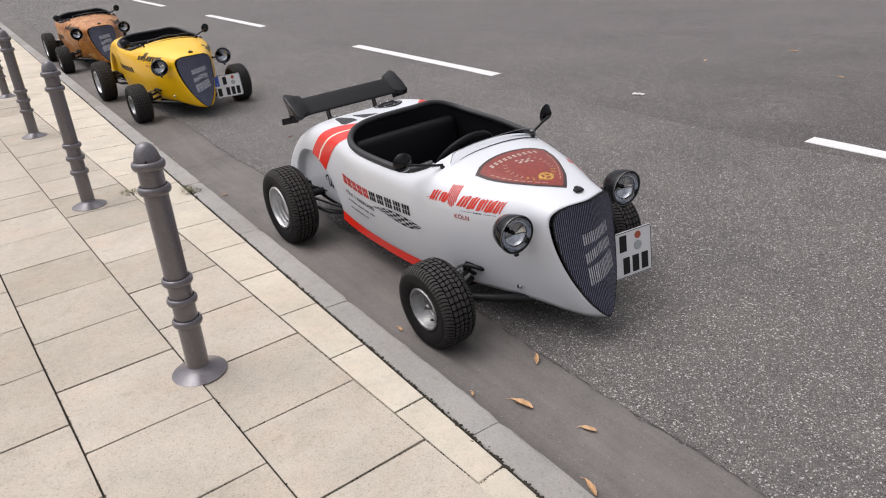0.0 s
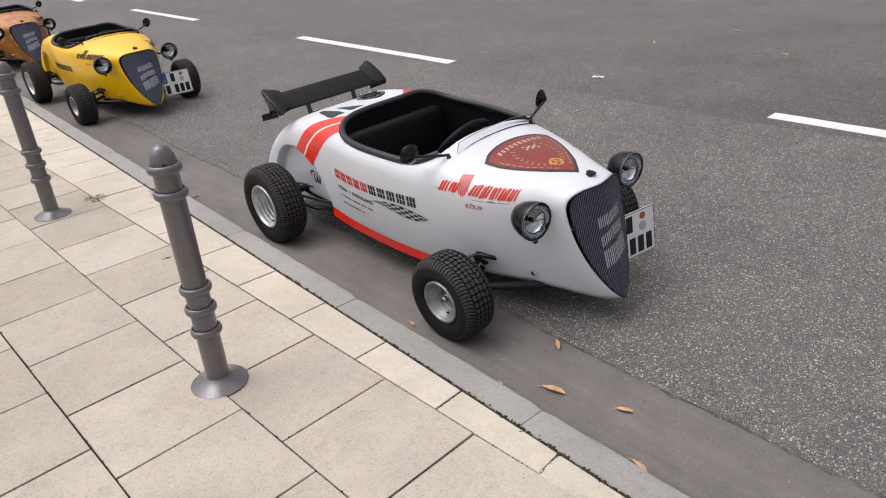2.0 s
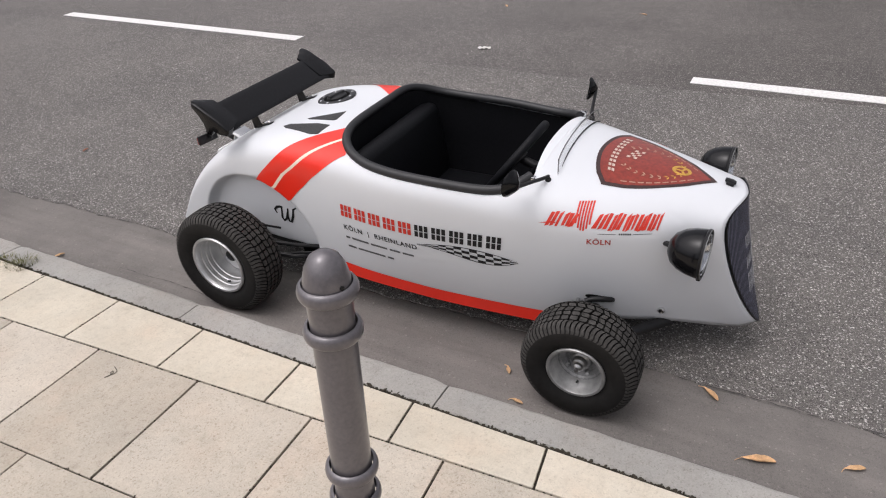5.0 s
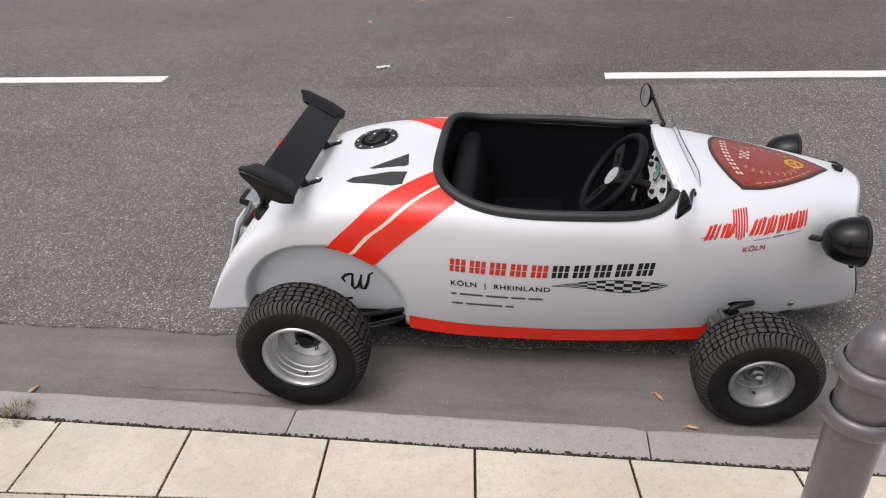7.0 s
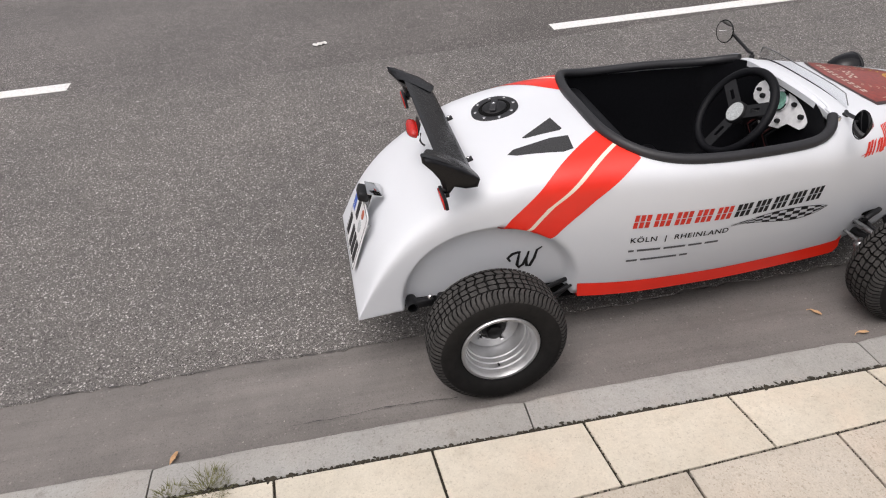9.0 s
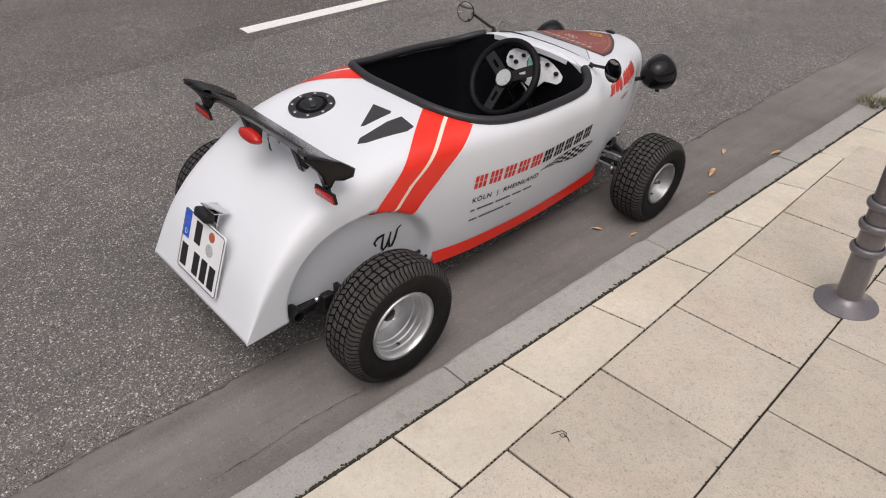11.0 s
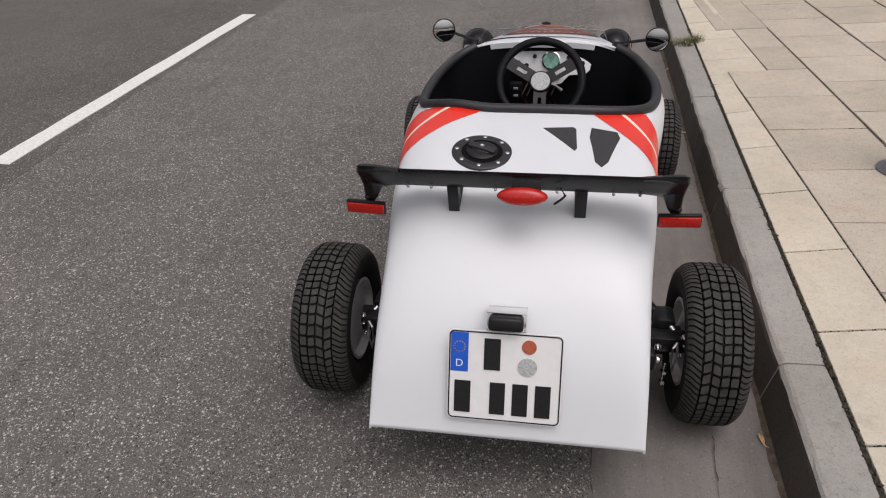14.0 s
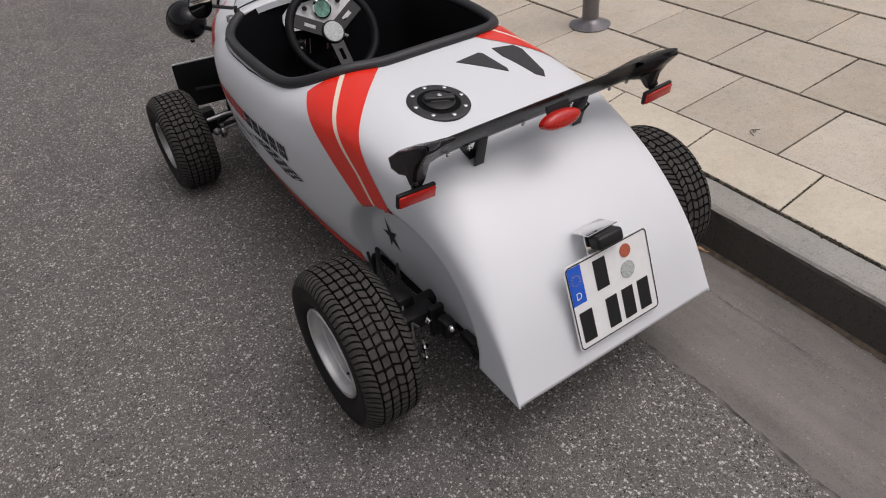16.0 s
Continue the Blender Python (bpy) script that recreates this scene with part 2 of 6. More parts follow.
M_MESHVENT = simple("vent_mesh", (0.030, 0.030, 0.031), 0.65, var=0.7, scale=420, bumpy=0.5)
M_TYRE = simple("tyre_rubber", (0.0120, 0.0112, 0.0105), 0.72, var=0.3, scale=45, bumpy=0.15, spec=0.25)
M_TREAD = simple("tread_rubber", (0.046, 0.0435, 0.041), 0.85, var=0.35, scale=40, bumpy=0.25, spec=0.3)
M_ALU = simple("wheel_alloy", (0.66, 0.66, 0.66), 0.40, 0.80, 0.0, 0.12, 20)
M_DISC = simple("wheel_disc", (0.23, 0.23, 0.23), 0.5, 0.6, 0.0, 0.35, 60)
M_STEEL = simple("dull_wheel_alloy", (0.38, 0.38, 0.375), 0.46, 0.75, 0.0, 0.25, 30)
M_HUB = simple("hub_steel", (0.34, 0.34, 0.34), 0.28, 0.9, 0.0, 0.4, 70)
M_CHROME = simple("chrome", (0.75, 0.75, 0.75), 0.12, 1.0, 0.0, 0.04, 20)
M_DASH = simple("brushed_aluminium", (0.90, 0.90, 0.90), 0.42, 0.05, 0.0, 0.08, 60)
M_REFLECTOR = simple("lamp_reflector", (0.52, 0.53, 0.56), 0.09, 1.0, 0.0, 0.25, 40)
M_MIRROR = simple("mirror_glass", (0.85, 0.85, 0.85), 0.03, 1.0, 0.0, 0.01, 5)
M_LENSRED = simple("red_lens", (0.46, 0.012, 0.007), 0.26, 0.0, 0.15, 0.25, 160, 0.1)
M_GRILLE = simple("grille_dark", (0.014, 0.015, 0.026), 0.5, 0.0, 0.0, 0.3, 60)
M_GRBAR = simple("grille_wire", (0.22, 0.23, 0.33), 0.35, 0.6, 0.0, 0.3, 90)
M_GRMARK = simple("grille_mark", (0.66, 0.67, 0.70), 0.4, 0.3, 0.0, 0.2, 90)
M_PLATE = simple("plate_white", (0.80, 0.80, 0.80), 0.35, 0.0, 0.2, 0.03, 40)
M_EU = simple("plate_blue", (0.012, 0.10, 0.55), 0.35, var=0.05)
M_SEALA = simple("seal_orange", (0.42, 0.10, 0.05), 0.5, var=0.25, scale=200)
M_SEALB = simple("seal_grey", (0.42, 0.44, 0.44), 0.5, var=0.35, scale=200)
M_GAUGE = simple("gauge_face", (0.22, 0.45, 0.36), 0.3, var=0.5, scale=70)
M_WIRE = simple("wire_red", (0.06, 0.013, 0.012), 0.5, var=0.2)


def flame_mat():
    m, n, l, b = nodes_of("copper_patina_wrap")
    tc = n.new("ShaderNodeTexCoord").outputs["Object"]
    a = noise_tex(n, l, 9, 8, 0.7, tc)
    a.inputs["Distortion"].default_value = 1.2
    r = ramp(n, l, a.outputs["Fac"], [(0.30, (0.16, 0.045, 0.012)), (0.48, (0.45, 0.16, 0.03)), (0.66, (0.60, 0.33, 0.10))])
    l.new(r.outputs["Color"], b.inputs["Base Color"])
    b.inputs["Roughness"].default_value = 0.35
    return m


M_COPPER = flame_mat()


def glass_mat():
    m, _, _, b = nodes_of("clear_acrylic")
    b.inputs["Base Color"].default_value = (0.86, 0.87, 0.88, 1)
    b.inputs["Roughness"].default_value = 0.03
    b.inputs["IOR"].default_value = 1.12
    b.inputs["Transmission Weight"].default_value = 1.0
    return m


M_GLASS = glass_mat()


def lens_mat():
    m, n, l, b = nodes_of("headlight_glass")
    b.inputs["Base Color"].default_value = (0.9, 0.92, 0.92, 1)
    b.inputs["Roughness"].default_value = 0.06
    b.inputs["IOR"].default_value = 1.15
    b.inputs["Transmission Weight"].default_value = 1.0
    t = n.new("ShaderNodeTexWave")
    t.inputs["Scale"].default_value = 55
    l.new(n.new("ShaderNodeTexCoord").outputs["Object"], t.inputs["Vector"])
    bump(n, l, t.outputs["Fac"], 0.07, 0.002, b)
    return m


M_LENS = lens_mat()


# ---- mesh helpers ----
def part(name, bm, material, parent=None, label="", smooth=True):
    me = bpy.data.meshes.new(name)
    bm.normal_update()
    bm.to_mesh(me)
    bm.free()
    for mat in (material if isinstance(material, (list, tuple)) else [material]):
        me.materials.append(mat)
    if smooth:
        for p in me.polygons:
            p.use_smooth = True
        try:
            me.set_sharp_from_angle(angle=radians(42))
        except AttributeError:
            pass
    ob = new(name, me)
    if parent:
        ob.parent = parent
    if label:
        ob["label"] = label
    return ob


def box(bm, size, m=None, bevel=0.0, seg=2, mat=0):
    r = bmesh.ops.create_cube(bm, size=1.0, matrix=(m or Matrix()) @ Matrix.Diagonal((*size, 1)))
    vs = r["verts"]
    fs = {f for v in vs for f in v.link_faces}
    if bevel:
        es = {e for v in vs for e in v.link_edges}
        bv = bmesh.ops.bevel(bm, geom=list(es), offset=bevel, segments=seg, profile=0.5, affect='EDGES')
        fs = set(bv["faces"]) | {f for f in fs if f.is_valid}
    for f in fs:
        f.material_index = mat
    return vs


def lathe(bm, profile, axis=Matrix(), seg=32, mats=None):
    """profile: (radius, height) pairs round local z; closes radius 0 ends."""
    rings = []
    for r, h in profile:
        if r < 1e-6:
            rings.append([bm.verts.new(axis @ Vector((0, 0, h)))])
        else:
            rings.append([bm.verts.new(axis @ Vector((r * math.cos(2 * math.pi * i / seg), r * math.sin(2 * math.pi * i / seg), h))) for i in range(seg)])
    for k in range(len(rings) - 1):
        a, b = rings[k], rings[k + 1]
        for i in range(seg):
            j = (i + 1) % seg
            if len(a) == 1 and len(b) == 1:
                continue
            if len(a) == 1:
                f = bm.faces.new((a[0], b[j], b[i]))
            elif len(b) == 1:
                f = bm.faces.new((a[i], a[j], b[0]))
            else:
                f = bm.faces.new((a[i], a[j], b[j], b[i]))
            if mats:
                f.material_index = mats[k]
    return rings


def tube(bm, pts, r, seg=10, caps=True, closed=False, mat=0):
    pts = [Vector(p) for p in pts]
    n = len(pts)
    rings = []
    up = Vector((0, 0, 1))
    for i, p in enumerate(pts):
        a = pts[(i - 1) % n] if (closed or i > 0) else p
        b = pts[(i + 1) % n] if (closed or i < n - 1) else p
        d = (b - a).normalized()
        ref = up if abs(d.dot(up)) < 0.95 else Vector((1, 0, 0))
        s = d.cross(ref).normalized()
        u = s.cross(d).normalized()
        rr = r[i] if isinstance(r, (list, tuple)) else r
        rings.append([bm.verts.new(p + rr * (math.cos(2 * math.pi * k / seg) * s + math.sin(2 * math.pi * k / seg) * u)) for k in range(seg)])
    m = n if closed else n - 1
    for i in range(m):
        a, b = rings[i], rings[(i + 1) % n]
        for k in range(seg):
            j = (k + 1) % seg
            bm.faces.new((a[k], b[k], b[j], a[j])).material_index = mat
    if caps and not closed:
        bm.faces.new(rings[0]).material_index = mat
        bm.faces.new(rings[-1][::-1]).material_index = mat
    return rings


def grid_faces(bm, rows, flip=False, mat=0):
    out = []
    for a, b in zip(rows[:-1], rows[1:]):
        for i in range(len(a) - 1):
            q = (a[i], a[i + 1], b[i + 1], b[i])
            f = bm.faces.new(q[::-1] if flip else q)
            f.material_index = mat
            out.append(f)
    return out


def slabof(bm, outline, thick, to_world, mat=0):
    """A plate of the given (a, b) outline, thick along the third axis, placed by to_world(a, b, c)."""
    top = [bm.verts.new(to_world(a, b, thick)) for a, b in outline]
    bot = [bm.verts.new(to_world(a, b, 0.0)) for a, b in outline]
    n = len(outline)
    bm.faces.new(top).material_index = mat
    bm.faces.new(bot[::-1]).material_index = mat
    for i in range(n):
        j = (i + 1) % n
        bm.faces.new((bot[i], bot[j], top[j], top[i])).material_index = mat


GOLDEN = (1 + 5 ** .5) / 2
LUMP = [Vector(p).normalized() for a in (-1, 1) for b in (-GOLDEN, GOLDEN) for p in ((a, b, 0), (0, a, b), (b, 0, a))]


def lump_sides():
    """Triangles of the twelve-cornered lump: every three corners that are neighbours."""
    near = min((p - q).length for p in LUMP for q in LUMP if p is not q) * 1.01
    out = []
    for a, b, c in itertools.combinations(range(12), 3):
        p, q, t = LUMP[a], LUMP[b], LUMP[c]
        if max((p - q).length, (q - t).length, (t - p).length) < near:
            out.append((a, b, c) if (q - p).cross(t - p).dot(p) > 0 else (a, c, b))
    return out


LUMP_SIDES = lump_sides()


def crumbs(name, material, places):
    """Many small uneven lumps gathered into one mesh."""
    points, faces = [], []
    for m in places:
        k = len(points)
        points += [m @ p for p in LUMP]
        faces += [(a + k, b + k, c + k) for a, b, c in LUMP_SIDES]
    me = bpy.data.meshes.new(name)
    me.from_pydata(points, [], faces)
    me.materials.append(material)
    return new(name, me)


def smooth01(t):
    t = max(0.0, min(1.0, t))
    return t * t * (3 - 2 * t)


def curve_of(table):
    xs = [p[0] for p in table]
    ys = [p[1] for p in table]
    n = len(xs)
    d = [(ys[i + 1] - ys[i]) / (xs[i + 1] - xs[i]) for i in range(n - 1)]
    m = [d[0]] + [0.0 if d[i - 1] * d[i] <= 0 else 2 * d[i - 1] * d[i] / (d[i - 1] + d[i]) for i in range(1, n - 1)] + [d[-1]]

    def f(x):
        if x <= xs[0]:
            return ys[0]
        if x >= xs[-1]:
            return ys[-1]
        i = max(k for k in range(n - 1) if xs[k] <= x)
        h = xs[i + 1] - xs[i]
        t = (x - xs[i]) / h
        return ((2 * t ** 3 - 3 * t ** 2 + 1) * ys[i] + (t ** 3 - 2 * t ** 2 + t) * h * m[i]
                + (-2 * t ** 3 + 3 * t ** 2) * ys[i + 1] + (t ** 3 - t ** 2) * h * m[i + 1])
    return f


# ---- ground: road, gutter, kerb line, pavement ----
ROAD_FALL = 0.0355
KERB_X, GUTTER_X = 1.425, 1.880


def road_z(x):
    """A shallow channel beside the kerb, then the road's rise to its crown."""
    return -0.012 + 0.025 * (min(x, 2.7) - KERB_X) + 0.0482 * max(0.0, min(x, 5.5) - 2.7) - 0.02 * max(0.0, min(x, 9.0) - 5.5)


def strip(bm, xs, ys, zf):
    rows = [[bm.verts.new((x, y, zf(x, y))) for x in xs] for y in ys]
    grid_faces(bm, rows)


bm = bmesh.new()
ys = [-400, -60, -12] + [round(-6 + 0.25 * i, 3) for i in range(25)] + [round(0.3 + 0.04 * i, 3) for i in range(200)] + [round(8.5 + 0.25 * i, 3) for i in range(39)] + [24, 60, 400]


def road_edge(y):
    return GUTTER_X + 0.010 * math.sin(y * 3.1) + 0.007 * math.sin(y * 11.3 + 1) + 0.006 * math.sin(y * 37 + 2) + 0.005 * math.sin(y * 83)


def lane_joint(y):
    """Where the outer lane's darker, closer asphalt begins."""
    return 4.575 + 0.012 * math.sin(y * 2.3) + 0.004 * math.sin(y * 23 + 1) + 0.004 * math.sin(y * 61) + 0.07 * min(1.2, max(0.0, 2.75 - y))


rows = []
for y in ys:
    rows.append([bm.verts.new((x, y, road_z(x) + 0.004)) for x in (road_edge(y), 2.4, 2.6, 2.7, 2.8, 3.2, 4.2, lane_joint(y), 5.5, 7.0, 9.0, 20, 60, 400)])
grid_faces(bm, rows)
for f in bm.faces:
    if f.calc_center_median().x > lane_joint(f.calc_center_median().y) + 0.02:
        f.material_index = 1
for a, b in zip(rows[:-1], rows[1:]):
    va, vb = (bm.verts.new(v.co - Vector((0.004, 0, 0.012))) for v in (a[0], b[0]))
    bm.faces.new((a[0], b[0], vb, va))
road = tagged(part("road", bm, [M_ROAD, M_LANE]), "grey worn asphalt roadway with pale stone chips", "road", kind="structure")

bm = bmesh.new()
strip(bm, [1.30, 1.45, 1.6, 1.75, 1.9, 1.93], ys, lambda x, y: road_z(x) + (0.001 if x < 1.91 else -0.02))
gutter = tagged(part("gutter", bm, M_GUTTER), "smooth darker asphalt gutter strip beside the kerb", "gutter", kind="structure")


# dashed centre line
def road_line(y0, y1):
    bm = bmesh.new()
    n = 14
    lo, hi = [], []
    rnd = random.Random(int(y0 * 10))
    for i in range(n + 1):
        y = y0 + (y1 - y0) * i / n
        a = 4.725 + rnd.uniform(-0.004, 0.004)
        b = 4.845 + rnd.uniform(-0.004, 0.004)
        lo.append(bm.verts.new((a, y, road_z(a) + 0.0075)))
        hi.append(bm.verts.new((b, y, road_z(b) + 0.0075)))
    grid_faces(bm, [lo, hi], flip=True)
    for a, b in ((lo, 1), (hi, -1)):
        low = [bm.verts.new(v.co - Vector((0, 0, 0.006))) for v in a]
        grid_faces(bm, [a, low], flip=b < 0)
    return tagged(part("road_line", bm, M_LINE), "white painted dash of the lane line, slightly worn", "road marking", "lane dashes", "structure")


for k in range(-4, 6):
    road_line(5.785 + 6.28 * k, 8.785 + 6.28 * k)

# a worn joint between two lanes of asphalt, beside the dashes
bm = bmesh.new()
rnd = random.Random(2)
lo, hi = [], []
for i in range(61):
    y = 2.3 + 0.04 * i
    x = lane_joint(y) + rnd.uniform(-0.004, 0.004)
    w = 0.0034 * rnd.uniform(0.2, 1.2)
    lo.append(bm.verts.new((x - w, y, road_z(x) + 0.0062)))
    hi.append(bm.verts.new((x + w, y, road_z(x) + 0.0062)))
grid_faces(bm, [lo, hi], flip=True)
tagged(part("road_crack", bm, M_CRACK, smooth=False), "thin dark crack in the asphalt", "crack", kind="structure")

def crack(pts, width, seed, gap=0.0):
    """A fine dark crack along a line of (x, y) points, in uneven pieces."""
    rnd = random.Random(seed)
    bm = bmesh.new()
    for (xa, ya), (xb, yb) in zip(pts[:-1], pts[1:]):
        n = max(2, int(math.hypot(xb - xa, yb - ya) / .018))
        lo, hi = [], []
        for i in range(n + 1):
            t = i / n
            x, y = xa + (xb - xa) * t + rnd.uniform(-.003, .003), ya + (yb - ya) * t
            w = width * rnd.uniform(.15, 1.0) * (0.0 if rnd.random() < gap else 1.0) + .0001
            lo.append(bm.verts.new((x - w, y, road_z(x) + .0066)))
            hi.append(bm.verts.new((x + w, y, road_z(x) + .0066)))
        grid_faces(bm, [lo, hi], flip=True)
    return tagged(part("road_crack", bm, M_CRACK, smooth=False), "thin dark crack in the asphalt", "crack", kind="structure")


crack([(road_edge(.3 + .3 * i) - .006, .3 + .3 * i) for i in range(24)], .0026, 5, .35)
crack([(1.568, 3.80), (1.576, 3.92), (1.582, 4.03), (1.574, 4.14), (1.57, 4.32)], .0020, 6, .25)

# pavement bed with the joints' soil, and the ground behind it
PITCH = 0.415


def pave_z(x):
    return 0.128 + 0.0122 * min(1.0, max(0.0, (1.28 - x) / 0.19)) + 0.012 * max(0.0, min(4.0, 1.0 - x))


bm = bmesh.new()
strip(bm, [-400, -60, -4, -2, 0, 0.7, 1.0, 1.20, 1.30], [-400, -40, -8, 0, 8, 20, 60, 400], lambda x, y: pave_z(x) - 0.008 if x > -3 else pave_z(-3) - 0.008)
pavement = tagged(part("pavement", bm, M_JOINT), "beige concrete slab pavement with dark soil joints", "pavement", kind="structure")


def slab_mesh(name, lx, ly, mat, thick=0.05, ch=0.0012, seed=0):
    """One paving slab, centred, top at z = 0, chamfered and a little uneven along its edges."""
    rnd = random.Random(seed)
    bm = bmesh.new()

    def ring(inset, z):
        pts = []
        hx, hy = lx / 2 - inset, ly / 2 - inset
        for a, b in ((-1, -1), (0, -1), (1, -1), (1, 0), (1, 1), (0, 1), (-1, 1), (-1, 0)):
            j = 0.0012
            pts.append(bm.verts.new((a * hx + rnd.uniform(-j, j), b * hy + rnd.uniform(-j, j), z)))
        return pts
    r0, r1, r2 = ring(0, -thick), ring(0, -ch), ring(ch, 0)
    for a, b in ((r0, r1), (r1, r2)):
        for i in range(8):
            j = (i + 1) % 8
            bm.faces.new((a[i], a[j], b[j], b[i]))
    bm.faces.new(r2)
    me = bpy.data.meshes.new(name)
    bm.normal_update()
    bm.to_mesh(me)
    bm.free()
    me.materials.append(mat)
    return me


# ---- the small open hot rods ----
# Body lines along the car: s runs from the nose (1.915) to the tail (4.064); X is across, z above the road.
HALF = curve_of([(1.915, .165), (2.0, .205), (2.1, .248), (2.3, .315), (2.45, .352), (2.6, .380), (2.9, .402), (3.05, .395), (3.2, .377), (3.3, .364), (3.45, .349), (3.6, .337), (3.7, .327), (3.8, .318), (3.9, .314), (4.064, .313)])
TOP = curve_of([(1.915, .562), (2.013, .588), (2.2, .620), (2.33, .638), (2.45, .655), (2.6, .665), (2.9, .668), (3.2, .662), (3.3, .655), (3.4, .648), (3.5, .637), (3.6, .617), (3.7, .584), (3.8, .535), (3.88, .475), (3.95, .400), (4.0, .325), (4.04, .243), (4.064, .190)])
BELT = curve_of([(1.915, .47), (2.1, .47), (2.4, .49), (2.9, .53), (3.4, .52), (3.6, .48), (3.75, .42), (3.9, .33), (4.0, .245), (4.064, .187)])
FOOT = curve_of([(1.915, .088), (1.95, .092), (2.0, .104), (2.05, .122), (2.10, .136), (2.135, .143), (2.2, .149), (2.30, .152), (2.34, .147), (2.37, .128), (2.395, .104), (2.6, .105), (2.85, .107), (3.12, .115), (3.36, .146), (3.385, .160), (3.6, .172), (3.9, .192), (4.064, .184)])
FOOTW = curve_of([(1.915, 0.0), (1.95, .055), (2.0, .100), (2.05, .142), (2.1, .178), (2.2, .236), (2.3, .268), (2.5, .292), (2.9, .312), (3.3, .312), (3.6, .318), (4.064, .313)])
ROUND = curve_of([(1.915, 3.2), (2.0, 2.7), (2.3, 2.5), (2.5, 2.6), (2.8, 2.9), (3.2, 3.2), (3.4, 3.6), (3.7, 4.5), (3.9, 6.0), (4.064, 8.0)])
LOW = 0.30


def skin(s, v, inset=True):
    """The body's skin at station s; v from 0 at the foot to 1 at the middle of the top. Gives X >= 0, y, z."""
    w, zt, zm, zb, wb, n = HALF(s), TOP(s), BELT(s), FOOT(s), FOOTW(s), ROUND(s)
    if v < LOW:
        t = v / LOW
        z = zb + (zm - zb) * t
        q = 0.70 + 0.30 * smooth01((s - 1.915) / .15)
        x = wb + (w - wb) * (1 - (1 - t) ** 1.75) ** q
    else:
        a = (v - LOW) / (1 - LOW) * math.pi / 2
        c, q = math.cos(a), math.sin(a)
        r = 1 / (abs(c) ** n + abs(q) ** n) ** (1 / n)
        x, z = w * c * r, zm + (zt - zm) * q * r
    if v >= 1:
        x = 0.0
    if inset:
        d = 1 - math.hypot((s - 3.637) / .284, (z - .213) / .254)
        if d > 0 and x > 0.2:
            x -= 0.042 * smooth01(d / 0.085)
    y = s
    if s < 2.3:
        k = smooth01((2.3 - s) / (2.3 - 1.915))
        y += k * (-.112 * (1 - max(0, min(1, (z - .09) / .465))) ** 1.2 + .048 * (min(x, .2) / .16) ** 1.5)
    return x, y, z


Y0 = 3.0


def sway(z, s):
    """The upper body stands a little off the middle: towards the kerb in front, towards the road behind."""
    up = max(0.0, min(1.0, (z - .15) / .45))
    return (-.016 + .024 * smooth01((s - 2.85) / .45)) * up + .012 * smooth01((s - 3.55) / .35) * (1 - up)


def rise(x, s, z):
    """The rear deck's shoulder towards the road stands a little higher."""
    return .015 * smooth01((x - .10) / .14) * smooth01((s - 3.10) / .18) * smooth01((3.86 - s) / .22) * smooth01((z - .46) / .12)


def belly(x, s, z):
    """The side towards the road swells out further below the cockpit."""
    if x <= 0:
        return 0.0
    return .022 * smooth01((s - 2.22) / .40) * smooth01((3.50 - s) / .38) * smooth01((z - .12) / .16) * smooth01((.63 - z) / .16)


def on_skin(s, v, side, lift=0.0):
    """A point on (or lift above) the skin in the car's own axes; side is -1 or 1."""
    def at(q):
        return Vector((side * q[0] + sway(q[2], s) + belly(side * q[0], s, q[2]), q[1] - Y0, q[2] + rise(side * q[0], s, q[2])))
    z = skin(s, v)[2]
    p = at(skin(s, v))
    if lift:
        e = 0.004
        a = at(skin(min(4.06, s + e), v)) - p
        b = at(skin(s, max(0.0, v - e) if v > 0.5 else v + e)) - p
        nrm = a.cross(b)
        if nrm.length > 1e-12:
            nrm.normalize()
            ctr = Vector((0, p.y, z - 0.25 if v > 0.6 else z))
            if nrm.dot(p - ctr) < 0:
                nrm = -nrm
            p += lift * nrm
    return p


def v_at_z(s, z):
    lo, hi = 0.0, 1.0
    for _ in range(30):
        m = (lo + hi) / 2
        if skin(s, m, False)[2] < z:
            lo = m
        else:
            hi = m
    return (lo + hi) / 2


def v_at_x(s, x):
    lo, hi = LOW, 1.0
    for _ in range(30):
        m = (lo + hi) / 2
        if skin(s, m)[0] > x:
            lo = m
        else:
            hi = m
    return (lo + hi) / 2


def side_pt(y, z, side, lift=0.0016):
    return on_skin(y, v_at_z(y, z), side, lift)


def deck_pt(x, y, lift=0.0016):
    return on_skin(y, v_at_x(y, abs(x)), -1 if x < 0 else 1, lift)


def deck_z(x, y):
    return deck_pt(x, y, 0).z


# the cockpit's opening
CY, CL = 2.882, 0.368


def open_half(y):
    a = abs(y - CY) / CL
    if a >= 1:
        return -1.0
    p = 4.2 if y > CY else 6.0
    return (HALF(y) - 0.026) * (1 - a ** p) ** (1 / p)


